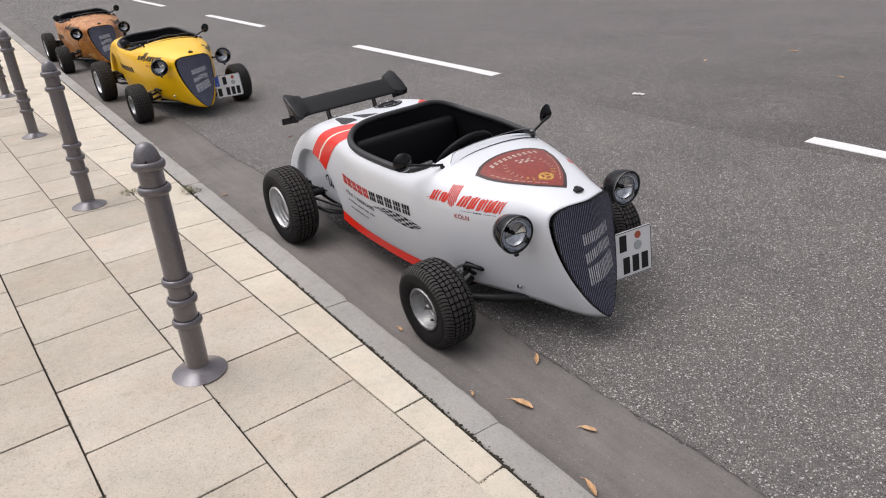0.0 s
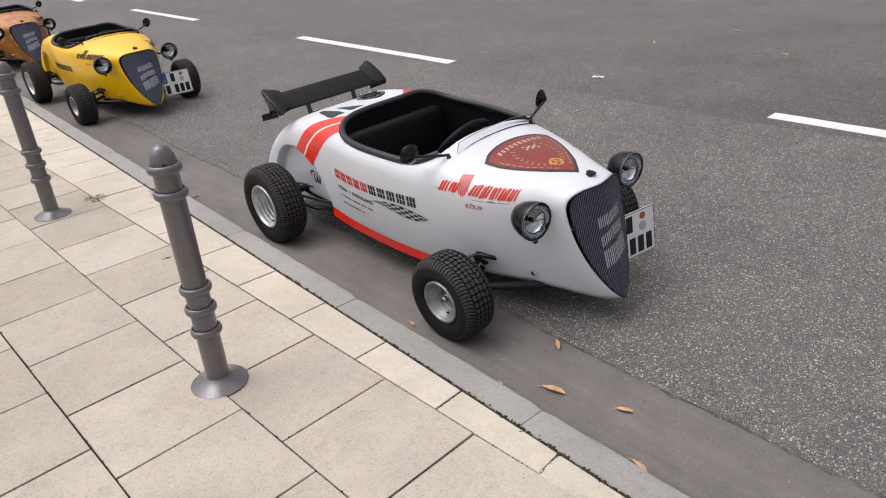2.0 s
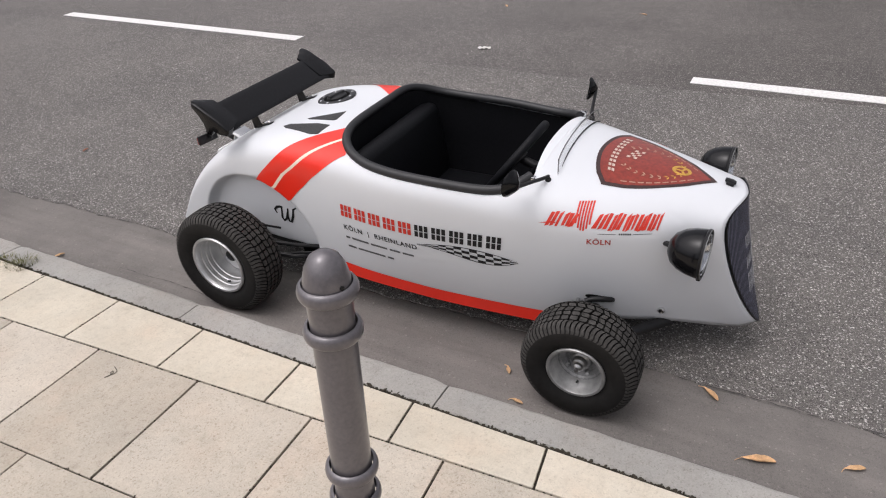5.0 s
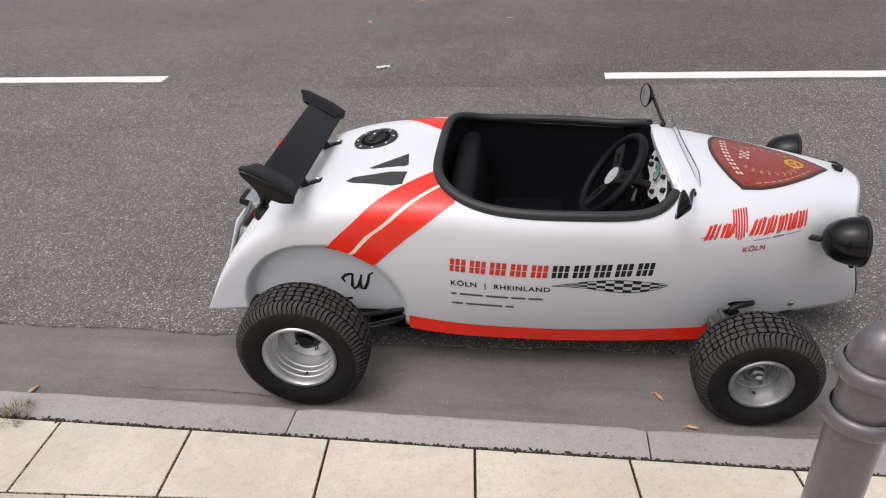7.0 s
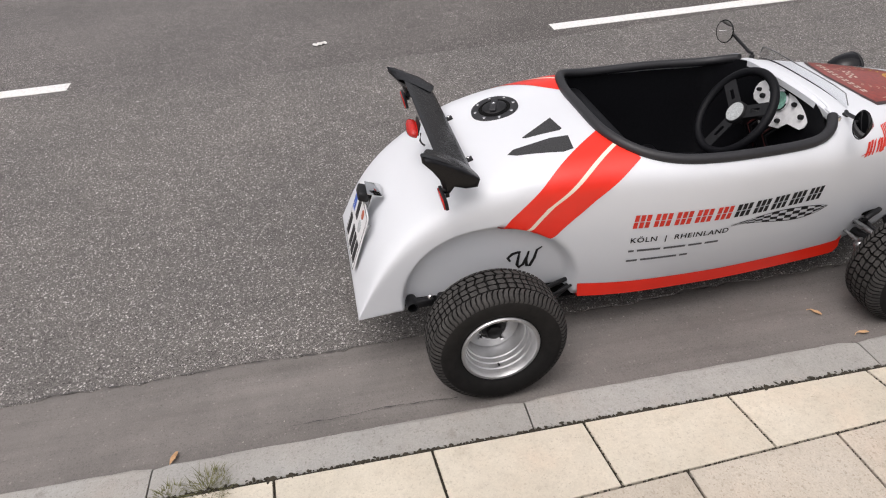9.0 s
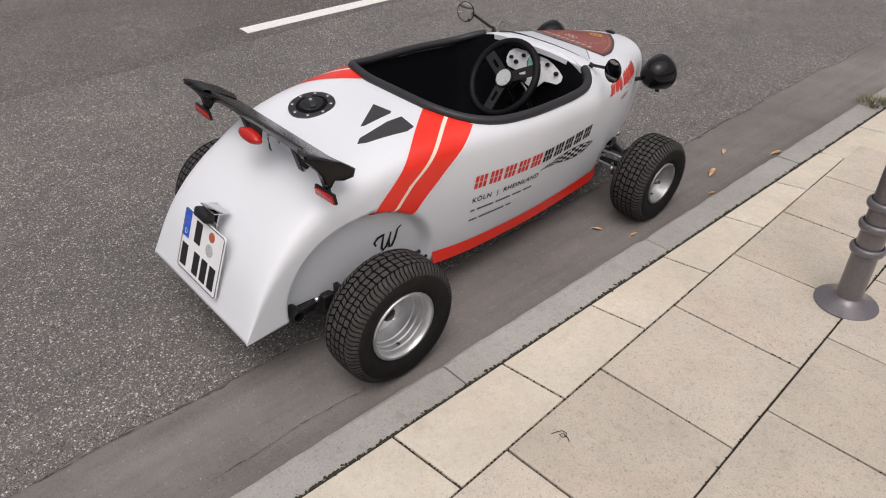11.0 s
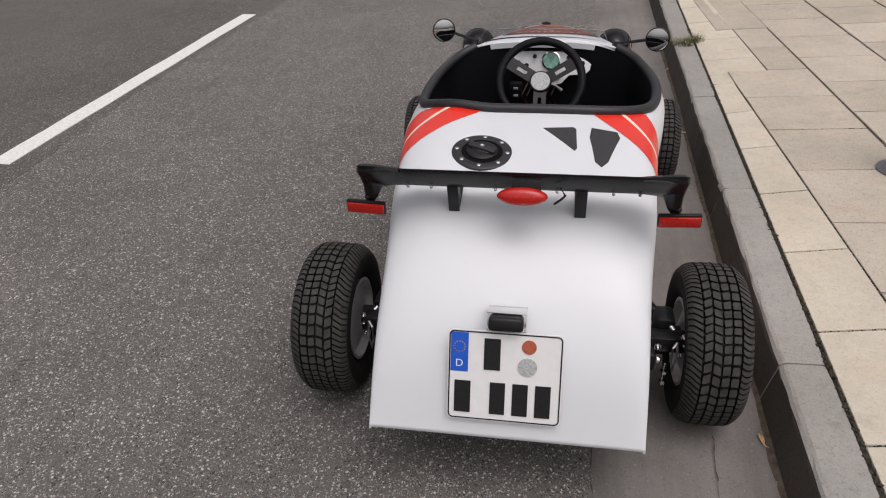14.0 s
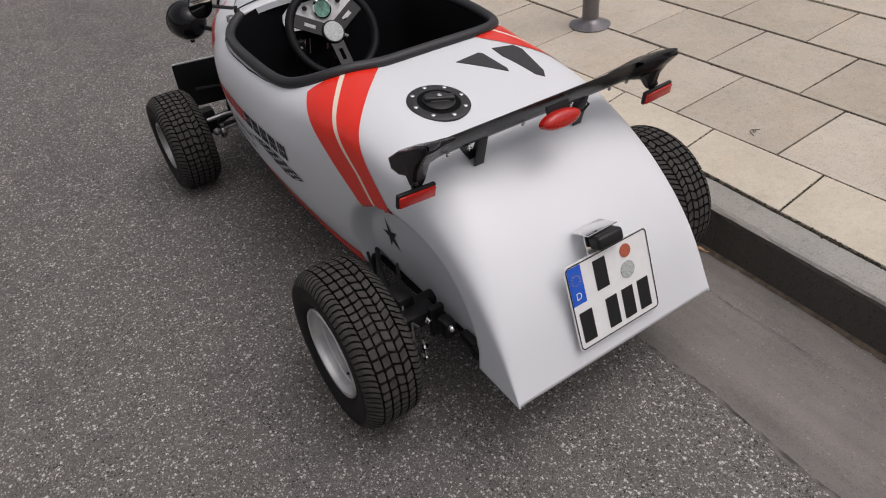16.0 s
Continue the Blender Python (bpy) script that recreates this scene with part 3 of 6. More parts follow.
def build_body_mesh():
    ss = []
    s = 1.915
    while s < 4.0639:
        ss.append(s)
        s += 0.0105 if s < 3.85 else 0.007
    ss.append(4.064)
    nv = 58
    vs = [i / nv for i in range(nv + 1)]
    bm = bmesh.new()
    rows = []
    for s in ss:
        h = open_half(s)
        half = []
        for v in vs:
            x, y, z = skin(s, v)
            half.append([x, y, z, v])
        if h > 0:
            # pull the nearest points onto the opening's edge
            k = min(range(len(half)), key=lambda i: abs(half[i][0] - h) if half[i][3] > LOW else 9)
            vv = v_at_x(s, h)
            x, y, z = skin(s, vv)
            half[k] = [x, y, z, vv]
        left = [bm.verts.new((-x + sway(z, s), y - Y0, z)) for x, y, z, _ in half]
        right = [bm.verts.new((x + sway(z, s) + belly(x, s, z), y - Y0, z + rise(x, s, z))) for x, y, z, _ in half[:-1]]
        rows.append(left + right[::-1])
    faces = grid_faces(bm, rows)
    bm.normal_update()
    ref = min(faces, key=lambda f: (f.calc_center_median() - Vector((-.4, -.1, .45))).length)
    if ref.normal.x > 0:
        for f in faces:
            f.normal_flip()
    dead = []
    for f in faces:
        c = f.calc_center_median()
        if c.z > 0.5 and abs(c.x - sway(c.z, c.y + Y0)) < open_half(c.y + Y0):
            dead.append(f)
    bmesh.ops.delete(bm, geom=dead, context='FACES')
    bmesh.ops.remove_doubles(bm, verts=bm.verts[:], dist=0.0004)
    me = bpy.data.meshes.new("body")
    bm.normal_update()
    bm.to_mesh(me)
    bm.free()
    for p in me.polygons:
        p.use_smooth = True
    return me


BODY_MESH = build_body_mesh()


def strip_on_skin(bm, lines, side, lift, mat=0):
    """lines: rows of (s, v) pairs, laid on the skin as a grid."""
    rows = [[bm.verts.new(on_skin(s, v, side, lift)) for s, v in r] for r in lines]
    grid_faces(bm, rows, flip=side > 0, mat=mat)


def tidy(bm, outward):
    """Turn faces so that they look away from the car's middle."""
    bm.normal_update()
    for f in bm.faces:
        c = f.calc_center_median()
        if f.normal.dot(outward(c)) < 0:
            f.normal_flip()


def out_side(c):
    return Vector((c.x, 0, 0.05))


def out_up(c):
    return Vector((c.x * 0.3, 0, 1))


def poly_side(bm, pts, side, lift=0.0016, mat=0):
    if len(pts) != 4:
        bm.faces.new([bm.verts.new(side_pt(y, z, side, lift)) for y, z in pts]).material_index = mat
        return
    p = [Vector(q) for q in pts]
    rows = []
    n = 4
    for i in range(n + 1):
        a, b = p[0].lerp(p[3], i / n), p[1].lerp(p[2], i / n)
        rows.append([bm.verts.new(side_pt(*a.lerp(b, j / 2), side, lift)) for j in range(3)])
    grid_faces(bm, rows, mat=mat)


def text_on_side(bm, words, y, z, height, side, d, spacing=1.0):
    """Lettering on the body's side; d is the way in which it reads along y."""
    cu = bpy.data.curves.new("lettering", 'FONT')
    cu.body, cu.size, cu.space_character = words, height / 0.72, spacing
    cu.offset = height * .028
    ob = new("lettering", cu)
    me = bpy.data.meshes.new_from_object(ob.evaluated_get(bpy.context.evaluated_depsgraph_get()))
    wide = max(v.co.x for v in me.vertices)
    vs = [bm.verts.new(side_pt(y + d * v.co.x, z + v.co.y, side)) for v in me.vertices]
    for p in me.polygons:
        try:
            bm.faces.new([vs[i] for i in p.vertices])
        except ValueError:
            pass
    bpy.data.objects.remove(ob)
    bpy.data.curves.remove(cu)
    bpy.data.meshes.remove(me)
    return wide


def tyre_mesh(R, W, rim, name, cols, around):
    """Carcass with shoulders, and raised curved rows of tread blocks. Axis along x."""
    bm = bmesh.new()
    h = W / 2
    prof = [(rim * 0.98, -h * 0.62), (rim + 0.006, -h * 0.80), (rim + (R - rim) * .35, -h * 0.985), (rim + (R - rim) * .62, -h), (R - .029, -h * .975), (R - .019, -h * .88),
            (R - .014, -h * .6), (R - .0095, 0), (R - .014, h * .6), (R - .019, h * .88), (R - .029, h * .975), (rim + (R - rim) * .62, h), (rim + (R - rim) * .35, h * .985), (rim + 0.006, h * .80), (rim * 0.98, h * .62)]
    ax = Matrix.Rotation(radians(90), 4, 'Y')
    lathe(bm, prof, ax, 72)
    edges = [-.56 + 1.12 * i / cols for i in range(cols + 1)]
    step = 2 * math.pi / around
    # the blocks' pitch swells and shrinks round the tyre
    sizes = [1 + .20 * math.sin(2 * math.pi * 5 * i / around) for i in range(around)]
    starts = [2 * math.pi * sum(sizes[:i]) / sum(sizes) for i in range(around)]
    pitches = [2 * math.pi * q / sum(sizes) for q in sizes]

    def surf(u, ang, lift):
        a = abs(u)
        r = R - .006 * a ** 2 - (.021 * ((a - .60) / .40) ** 2.0 if a > .60 else 0) + lift
        ang += step * (.19 * math.sin(u * 9.5 + .6) + math.copysign(.9 * max(0.0, a - .45) ** 1.2, u))
        return Vector((u * h, r * math.cos(ang), r * math.sin(ang)))

    def block(top, low):
        """A raised block from an outline on top and a slightly wider one below."""
        t, b = [bm.verts.new(p) for p in top], [bm.verts.new(p) for p in low]
        bm.faces.new(t).material_index = 1
        for k in range(len(t)):
            q = (k + 1) % len(t)
            bm.faces.new((t[k], b[k], b[q], t[q])).material_index = 0

    def outline(u0, u1, a0, a1, cut, lift):
        du, da = (u1 - u0) * cut, (a1 - a0) * cut
        return [surf(u, a, lift) for u, a in ((u0 + du, a0), (u1 - du, a0), (u1, a0 + da), (u1, a1 - da), (u1 - du, a1), (u0 + du, a1), (u0, a1 - da), (u0, a0 + da))]
    # four rows of blocks over the crown, the outer ones set back by part of a pitch
    for c in range(cols):
        u0, u1 = edges[c] + .030, edges[c + 1] - .030
        for a, p in zip(starts, pitches):
            a0 = a + p * (.10 + (.0, .22, .06, .28)[c % 4])
            a1 = a0 + p * .77
            block(outline(u0, u1, a0, a1, .12, 0), outline(u0 - .008, u1 + .008, a0 - p * .03, a1 + p * .03, .12, -.0125))
    # long lugs over each shoulder, slanting and fading out on the sidewall
    for side in (-1, 1):
        for i in range(3 * around // 2):
            p = 4 * math.pi / (3 * around)
            a0, a1 = p * (i + .15), p * (i + .85)

            def low(ang, d):
                rr = R - .040 + d
                ang += step * side * .9 * .5
                return Vector((side * h * (.985 + d * .2), rr * math.cos(ang), rr * math.sin(ang)))
            for us in ((.59, .70, .84), (.84, .97, None)):
                tops, lows = [], []
                for u in us:
                    if u is None:
                        tops.append([low(q, .010) for q in (a0, a1)])
                        lows.append([low(q, .009) * .995 for q in (a0, a1)])
                    else:
                        tops.append([surf(side * u, q, .001 * (u > .9)) for q in (a0, a1)])
                        lows.append([surf(side * u, q, -.0125 if u < .8 else -.0045) for q in (a0 - p * .03, a1 + p * .03)])
                tv = [[bm.verts.new(q) for q in row] for row in tops]
                bv = [[bm.verts.new(q) for q in row] for row in lows]
                for k in range(2):
                    bm.faces.new((tv[k][0], tv[k][1], tv[k + 1][1], tv[k + 1][0])).material_index = 1
                    for e in (0, 1):
                        bm.faces.new((tv[k][e], tv[k + 1][e], bv[k + 1][e], bv[k][e]))
                if us[0] == .59:
                    bm.faces.new((tv[0][0], tv[0][1], bv[0][1], bv[0][0]))
    bmesh.ops.recalc_face_normals(bm, faces=bm.faces[:])
    me = bpy.data.meshes.new(name)
    bm.to_mesh(me)
    bm.free()
    me.materials.append(M_TYRE)
    me.materials.append(M_TREAD)
    for p in me.polygons:
        p.use_smooth = True
    me.set_sharp_from_angle(angle=radians(35))
    return me


def rim_mesh(rim, W, deep):
    """A deep-dish wheel; the outer side looks along +x."""
    bm = bmesh.new()
    h = W / 2
    ax = Matrix.Rotation(radians(90), 4, 'Y')
    o = h * .86
    prof = [(rim + .004, o - .012), (rim + .007, o), (rim + .004, o + .004), (rim - .003, o + .003), (rim - .007, o - .006)]
    if deep:
        # barrel with fine drawn ridges
        r = rim - .008
        for k in range(5):
            d = o - .012 - .019 * k
            g = .0042 if k < 3 else .0012
            prof += [(r, d), (r - .0008, d - .013), (r - g, d - .016)]
            r -= g + .0003
        prof += [(r - .004, o - .112), (rim * .42, o - .116), (rim * .36, o - .108), (rim * .30, o - .100), (0, o - .100)]
    else:
        prof += [(rim - .009, o - .030), (rim - .013, o - .034), (rim - .015, o - .052), (rim - .022, o - .060), (rim - .026, o - .066)]
    lathe(bm, prof, ax, 48)
    # the inner barrel
    lathe(bm, [(rim - .012, o - .06), (rim - .008, -o + .02), (rim + .004, -o), (rim - .004, -o - .002), (rim - .016, -o + .02), (rim * .5, o - .13), (0, o - .13)], ax, 40)
    bmesh.ops.recalc_face_normals(bm, faces=bm.faces[:])
    return bm


TYRE_R = tyre_mesh(.212, .154, .113, "rear_tyre", 4, 54)
TYRE_F = tyre_mesh(.183, .154, .085, "front_tyre", 4, 48)


def wheel(parent, x, y, z, W, rim, me_tyre, side, deep, camber=0.0, steer=0.0):
    w = part("wheel", rim_mesh(rim, W, deep), M_ALU if deep else M_STEEL, parent, "silver alloy wheel with a dished rim")
    w.matrix_basis = pose(x, y - Y0, z, 0, camber * side, steer) @ (Matrix() if side > 0 else Matrix.Rotation(math.pi, 4, 'Z'))
    t = new("tyre", me_tyre)
    t.parent = w
    t["label"] = "black block-tread rubber tyre"
    o = W / 2 * .86
    bm = bmesh.new()
    ax = Matrix.Rotation(radians(90), 4, 'Y')
    if deep:
        lathe(bm, [(.036, o - .110), (.036, o - .096), (.030, o - .090), (.024, o - .088), (.023, o - .072), (.016, o - .068), (0, o - .068)], ax, 20)
        part("hub", bm, M_BLACK, w, "black hub centre")
        base = o - .104
        rr = .050
        cnt = 4
    else:
        lathe(bm, [(rim - .0155, o - .052), (rim - .021, o - .060), (.052, o - .064), (.049, o - .068), (.040, o - .066), (0, o - .066)], ax, 32)
        part("wheel_disc", bm, M_DISC, w, "dull grey wheel disc")
        bm = bmesh.new()
        lathe(bm, [(.034, o - .067), (.034, o - .058), (.030, o - .053), (.024, o - .051), (.024, o - .038), (.021, o - .034), (.015, o - .032), (.015, o - .022), (.011, o - .018), (.007, o - .016), (.007, o - .008), (0, o - .006)], ax, 20)
        part("hub", bm, M_HUB, w, "bare steel hub with a centre nut")
        base = o - .066
        rr = .045
        cnt = 4
    for k in range(cnt):
        bm = bmesh.new()
        a = 2 * math.pi * (k + .35) / cnt
        lathe(bm, [(.008, base), (.008, base + .012), (.005, base + .017), (0, base + .017)], Matrix.Translation((0, rr * math.cos(a), rr * math.sin(a))) @ ax, 6)
        part("wheel_nut", bm, M_CHROME, w)
    # brake disc on the inner side
    bm = bmesh.new()
    lathe(bm, [(.026, -o + .022), (.030, -o + .014), (rim * .72, -o + .014), (rim * .74, -o + .018), (rim * .74, -o + .026), (rim * .40, -o + .030)], ax, 32)
    part("brake_disc", bm, M_ALU, w, "bright steel brake disc")
    # valve
    bm = bmesh.new()
    tube(bm, [(o - .040, 0, -(rim - .016)), (o - .028, 0, -(rim - .022))], .0035, 6)
    part("valve", bm, M_BLACK, w)
    return w


def number_plate(parent, m):
    """A two-line plate; its characters are plain bars. The plate looks along local +z, x to the reader's right."""
    W, H = .252, .209
    bm = bmesh.new()

    def rr(w, h, r, k=5):
        out = []
        for cx, cy, a0 in ((w / 2 - r, h / 2 - r, 0), (-w / 2 + r, h / 2 - r, 90), (-w / 2 + r, -h / 2 + r, 180), (w / 2 - r, -h / 2 + r, 270)):
            for i in range(k + 1):
                a = radians(a0 + 90 * i / k)
                out.append((cx + r * math.cos(a), cy + r * math.sin(a)))
        return out
    slabof(bm, rr(W, H, .012), .004, lambda a, b, c: (a, b, c))
    pl = part("number_plate", bm, M_PLATE, parent, "white two-line number plate with black bars", smooth=False)
    pl.matrix_basis = m
    bm = bmesh.new()
    o, i = rr(W - .004, H - .004, .011), rr(W - .010, H - .010, .008)
    ov = [bm.verts.new((a, b, .0052)) for a, b in o]
    iv = [bm.verts.new((a, b, .0052)) for a, b in i]
    for k in range(len(o)):
        j = (k + 1) % len(o)
        bm.faces.new((ov[k], ov[j], iv[j], iv[k]))
    part("plate_border", bm, M_LOGODARK, pl, smooth=False)
    bm = bmesh.new()
    x0, x1 = -W / 2 + .006, -W / 2 + .045
    bm.faces.new([bm.verts.new((a, b, .0050)) for a, b in ((x0, .008), (x1, .008), (x1, H / 2 - .006), (x0, H / 2 - .006))])
    part("blue_band", bm, M_EU, pl, "blue band with a ring of stars", smooth=False)
    bm = bmesh.new()
    cx, cy = (x0 + x1) / 2, .066
    for k in range(12):
        a = 2 * math.pi * k / 12
        px, py = cx + .012 * math.cos(a), cy + .012 * math.sin(a)
        bm.faces.new([bm.verts.new((px + .0018 * math.cos(b), py + .0018 * math.sin(b), .0058)) for b in (0, math.pi / 2, math.pi, 1.5 * math.pi)])
    part("star_ring", bm, M_GOLD, pl, smooth=False)
    cu = bpy.data.curves.new("country_letter", 'FONT')
    cu.body, cu.size = "D", .024
    ob = new("country_letter", cu)
    me = bpy.data.meshes.new_from_object(ob.evaluated_get(bpy.context.evaluated_depsgraph_get()))
    bpy.data.objects.remove(ob)
    bpy.data.curves.remove(cu)
    me.materials.append(M_PLATE)
    t = new("country_letter", me)
    t.parent = pl
    t.matrix_basis = pose(cx - .009, .020, .0058)
    # characters as plain upright bars
    for px, py, w, h in ((-.028, .052, .036, .072), (-.092, -.050, .036, .074), (-.014, -.050, .034, .074), (.036, -.050, .034, .074), (.086, -.050, .034, .074)):
        bm = bmesh.new()
        slabof(bm, [(px - w / 2, py - h / 2), (px + w / 2, py - h / 2), (px + w / 2, py + h / 2), (px - w / 2, py + h / 2)], .0062, lambda a, b, c: (a, b, max(c, .004)))
        part("character_bar", bm, M_LOGODARK, pl, smooth=False)
    for px, py, r, mt in ((.052, .074, .016, M_SEALA), (.050, .028, .021, M_SEALB)):
        bm = bmesh.new()
        lathe(bm, [(r, .004), (r, .0060), (r * .7, .0062), (0, .0062)], Matrix.Translation((px, py, 0)), 24)
        part("seal", bm, mt, pl)
    return pl


def headlight(parent, x, y, z, side):
    """Black bowl with a chromed ring and glass, on a stalk from the body. Looks towards -y."""
    axis = Matrix.Translation((x, y - Y0, z)) @ Matrix.Rotation(radians(-5), 4, 'Z') @ Matrix.Rotation(radians(90), 4, 'X') @ Matrix.Diagonal((1.10, 1.10, 1.02, 1))
    bm = bmesh.new()
    lathe(bm, [(0, -.094), (.022, -.091), (.042, -.078), (.056, -.055), (.064, -.027), (.067, -.004), (.067, .006), (.064, .010)], axis, 36)
    bmesh.ops.recalc_face_normals(bm, faces=bm.faces[:])
    h = part("headlight", bm, M_BOWL, parent, "round black bowl headlight")
    bm = bmesh.new()
    lathe(bm, [(.066, .002), (.0690, .006), (.0680, .012), (.0625, .0122), (.0615, .006)], axis, 36)
    bmesh.ops.recalc_face_normals(bm, faces=bm.faces[:])
    part("bezel", bm, M_BLACK, h)
    bm = bmesh.new()
    lathe(bm, [(.0618, .008), (.058, -.008), (.049, -.023), (.036, -.034), (.018, -.041), (0, -.043)], axis, 32)
    part("reflector", bm, M_REFLECTOR, h, "chromed reflector bowl")
    bm = bmesh.new()
    lathe(bm, [(.0622, .008), (.052, .0135), (.030, .0175), (0, .019)], axis, 36)
    g = part("glass", bm, M_LENS, h, "fluted headlight glass")
    g.visible_shadow = False
    bm = bmesh.new()
    lathe(bm, [(0, -.042), (.006, -.038), (.008, -.024), (.006, -.016), (0, -.014)], axis, 20)
    part("bulb", bm, M_BOWL, h, "dark bulb shield")
    bm = bmesh.new()
    lathe(bm, [(.0668, .0118), (.0676, .0136), (.0684, .0116)], axis, 36)
    part("inner_ring", bm, M_DISC, h, "thin grey inner ring")
    bm = bmesh.new()
    tube(bm, [(side * (HALF(2.13) - .02), 2.13 - Y0, z - .02), (x - side * .03, y - Y0 + .05, z - .02), (x, y - Y0 + .045, z)], .009, 8)
    part("stalk", bm, M_BLACK, h)
    bm = bmesh.new()
    box(bm, (.018, .014, .022), Matrix.Translation((x, y - Y0 - .002, z - .080)), .004)
    part("bezel_clip", bm, M_BLACK, h)
    return h


def mirror(parent, base, disc, R=.043):
    """Round mirror on a thin black arm; looks to the rear."""
    b, d = Vector(base) - Vector((0, Y0, 0)), Vector(disc) - Vector((0, Y0, 0))
    side = -1 if disc[0] < 0 else 1
    axis = Matrix.Translation(d) @ Vector((side * -0.25, 1, 0.12)).to_track_quat('Z', 'Y').to_matrix().to_4x4()
    bm = bmesh.new()
    lathe(bm, [(0, -.030), (.010, -.028), (.030, -.012), (R - .002, -.002), (R, .003), (R - .003, .006)], axis, 32)
    bmesh.ops.recalc_face_normals(bm, faces=bm.faces[:])
    m = part("mirror", bm, M_BOWL, parent, "small round black wing mirror")
    bm = bmesh.new()
    lathe(bm, [(R - .004, .0045), (R * .5, .0065), (0, .007)], axis, 32)
    part("mirror_glass", bm, M_MIRROR, m, "round mirror glass")
    bm = bmesh.new()
    tube(bm, [b, b + Vector((0, 0, .018)), b.lerp(d, .12) + Vector((0, 0, .012)), d - axis.to_3x3() @ Vector((0, 0, .024))], .006, 8)
    lathe(bm, [(0, -.006), (.010, -.006), (.010, .010), (.006, .014), (0, .014)], Matrix.Translation(b), 10)
    part("mirror_arm", bm, M_BLACK, m)
    return m


def steering_wheel(parent):
    c = Vector((-.003, 2.681 - Y0, .556))
    axis = Matrix.Translation(c) @ Vector((0, .80, .60)).to_track_quat('Z', 'Y').to_matrix().to_4x4()
    R = .150
    bm = bmesh.new()
    tube(bm, [axis @ Vector((R * math.cos(a), R * math.sin(a), 0)) for a in [2 * math.pi * i / 48 for i in range(48)]], .0150, 12, closed=True)
    bmesh.ops.recalc_face_normals(bm, faces=bm.faces[:])
    w = part("steering_wheel", bm, M_LEATHER, parent, "three-spoke black steering wheel")
    for ang in (270, 30, 150):
        bm = bmesh.new()
        a = radians(ang)
        d, n = Vector((math.cos(a), math.sin(a), 0)), Vector((-math.sin(a), math.cos(a), 0))

        def place(p, q, h):
            return axis @ (d * p + n * q + Vector((0, 0, h - .014 * (1 - p / .14))))
        # spoke with a slot
        for q0, q1, p0, p1 in ((-.023, -.007, .03, .143), (.007, .023, .03, .143), (-.007, .007, .03, .060), (-.007, .007, .100, .143)):
            pts = [(p0, q0), (p1, q0), (p1, q1), (p0, q1)]
            slabof(bm, pts, .004, place)
        part("spoke", bm, M_BLACK, w, smooth=False)
    bm = bmesh.new()
    lathe(bm, [(.040, -.02), (.040, -.004), (.037, .0), (0, .0)], axis, 28)
    part("boss", bm, M_BLACK, w)
    bm = bmesh.new()
    lathe(bm, [(.034, .0), (.034, .0016), (0, .0018)], axis, 28)
    part("boss_sticker", bm, M_SEALB, w, "round pale sticker on the wheel boss")
    bm = bmesh.new()
    tube(bm, [c - Vector((0, .01, .0)), (c.x, 2.50 - Y0, .50)], .016, 12)
    part("steering_column", bm, M_BLACK, w)
    return w


def paint_stripes(car):
    """Two red bands with a cream line between, from the wheel arch up over the shoulder to the cockpit."""
    def track(f, n, side):
        # f = 0 at the rear edge, 1 at the front edge of the bands; points evenly spaced up the skin
        if side < 0:
            s0, s1, inner = 3.610 - .142 * f, 3.252 - .075 * f, .154
        else:
            s0, s1, inner = 3.618 - .118 * f, 3.262 - .050 * f, .190
        z0, x1 = .452 - .060 * f ** 1.2, .330 - inner * (1 - f)
        v0, v1 = v_at_z(s0, z0), v_at_x(s1, x1)
        m = 60
        pts = []
        for i in range(m + 1):
            t = i / m
            pts.append((s0 + (s1 - s0) * t, v0 + (v1 - v0) * t))
        q = [Vector(skin(s, v)) for s, v in pts]
        cum = [0.0]
        for a, b in zip(q[:-1], q[1:]):
            cum.append(cum[-1] + math.hypot(b.x - a.x, b.z - a.z))
        out = []
        for k in range(n + 1):
            d = cum[-1] * k / n
            i = max(j for j in range(m) if cum[j] <= d + 1e-9)
            w = (d - cum[i]) / max(1e-9, cum[i + 1] - cum[i])
            v = pts[i][1] + (pts[i + 1][1] - pts[i][1]) * w
            out.append((s0 + (s1 - s0) * (k / n) ** 1.22, v))
        return out
    for side in (-1, 1):
        for f0, f1, name, mat in ((0.0, .45, "stripe", M_RED), (.45, .527, "stripe_line", M_CREAM), (.527, 1.0, "stripe", M_RED)):
            bm = bmesh.new()
            cols = [track(f0 + (f1 - f0) * j / 5, 40, side) for j in range(6)]
            strip_on_skin(bm, cols, side, .0015)
            tidy(bm, out_up)
            part(name, bm, mat, car, "glossy red film stripe" if mat is M_RED else "thin cream pinstripe")


def paint_sill(car):
    for side in (-1, 1):
        bm = bmesh.new()
        rows = []
        for k in range(7):
            row = []
            for i in range(61):
                s = 2.375 + (3.350 - 2.375) * i / 60
                hh = .050 if side < 0 else .036
                z = FOOT(s) + hh * k / 6
                row.append((s, v_at_z(s, max(z, FOOT(s) + 1e-4))))
            rows.append(row)
        band = []
        for k, r in enumerate(rows):
            band.append([bm.verts.new(on_skin(s, v, side, .002) + Vector(((-.013 if side < 0 else .003) * (1 - k / 6), 0, 0))) for s, v in r])
        grid_faces(bm, band)
        # lip under the edge
        a = [bm.verts.new(v.co) for v in band[0]]
        b = [bm.verts.new(v.co + Vector((-side * .03, 0, -.006))) for v in a]
        grid_faces(bm, [b, a], flip=side < 0)
        tidy(bm, out_side)
        part("sill", bm, M_RED, car, "red band along the bottom edge")


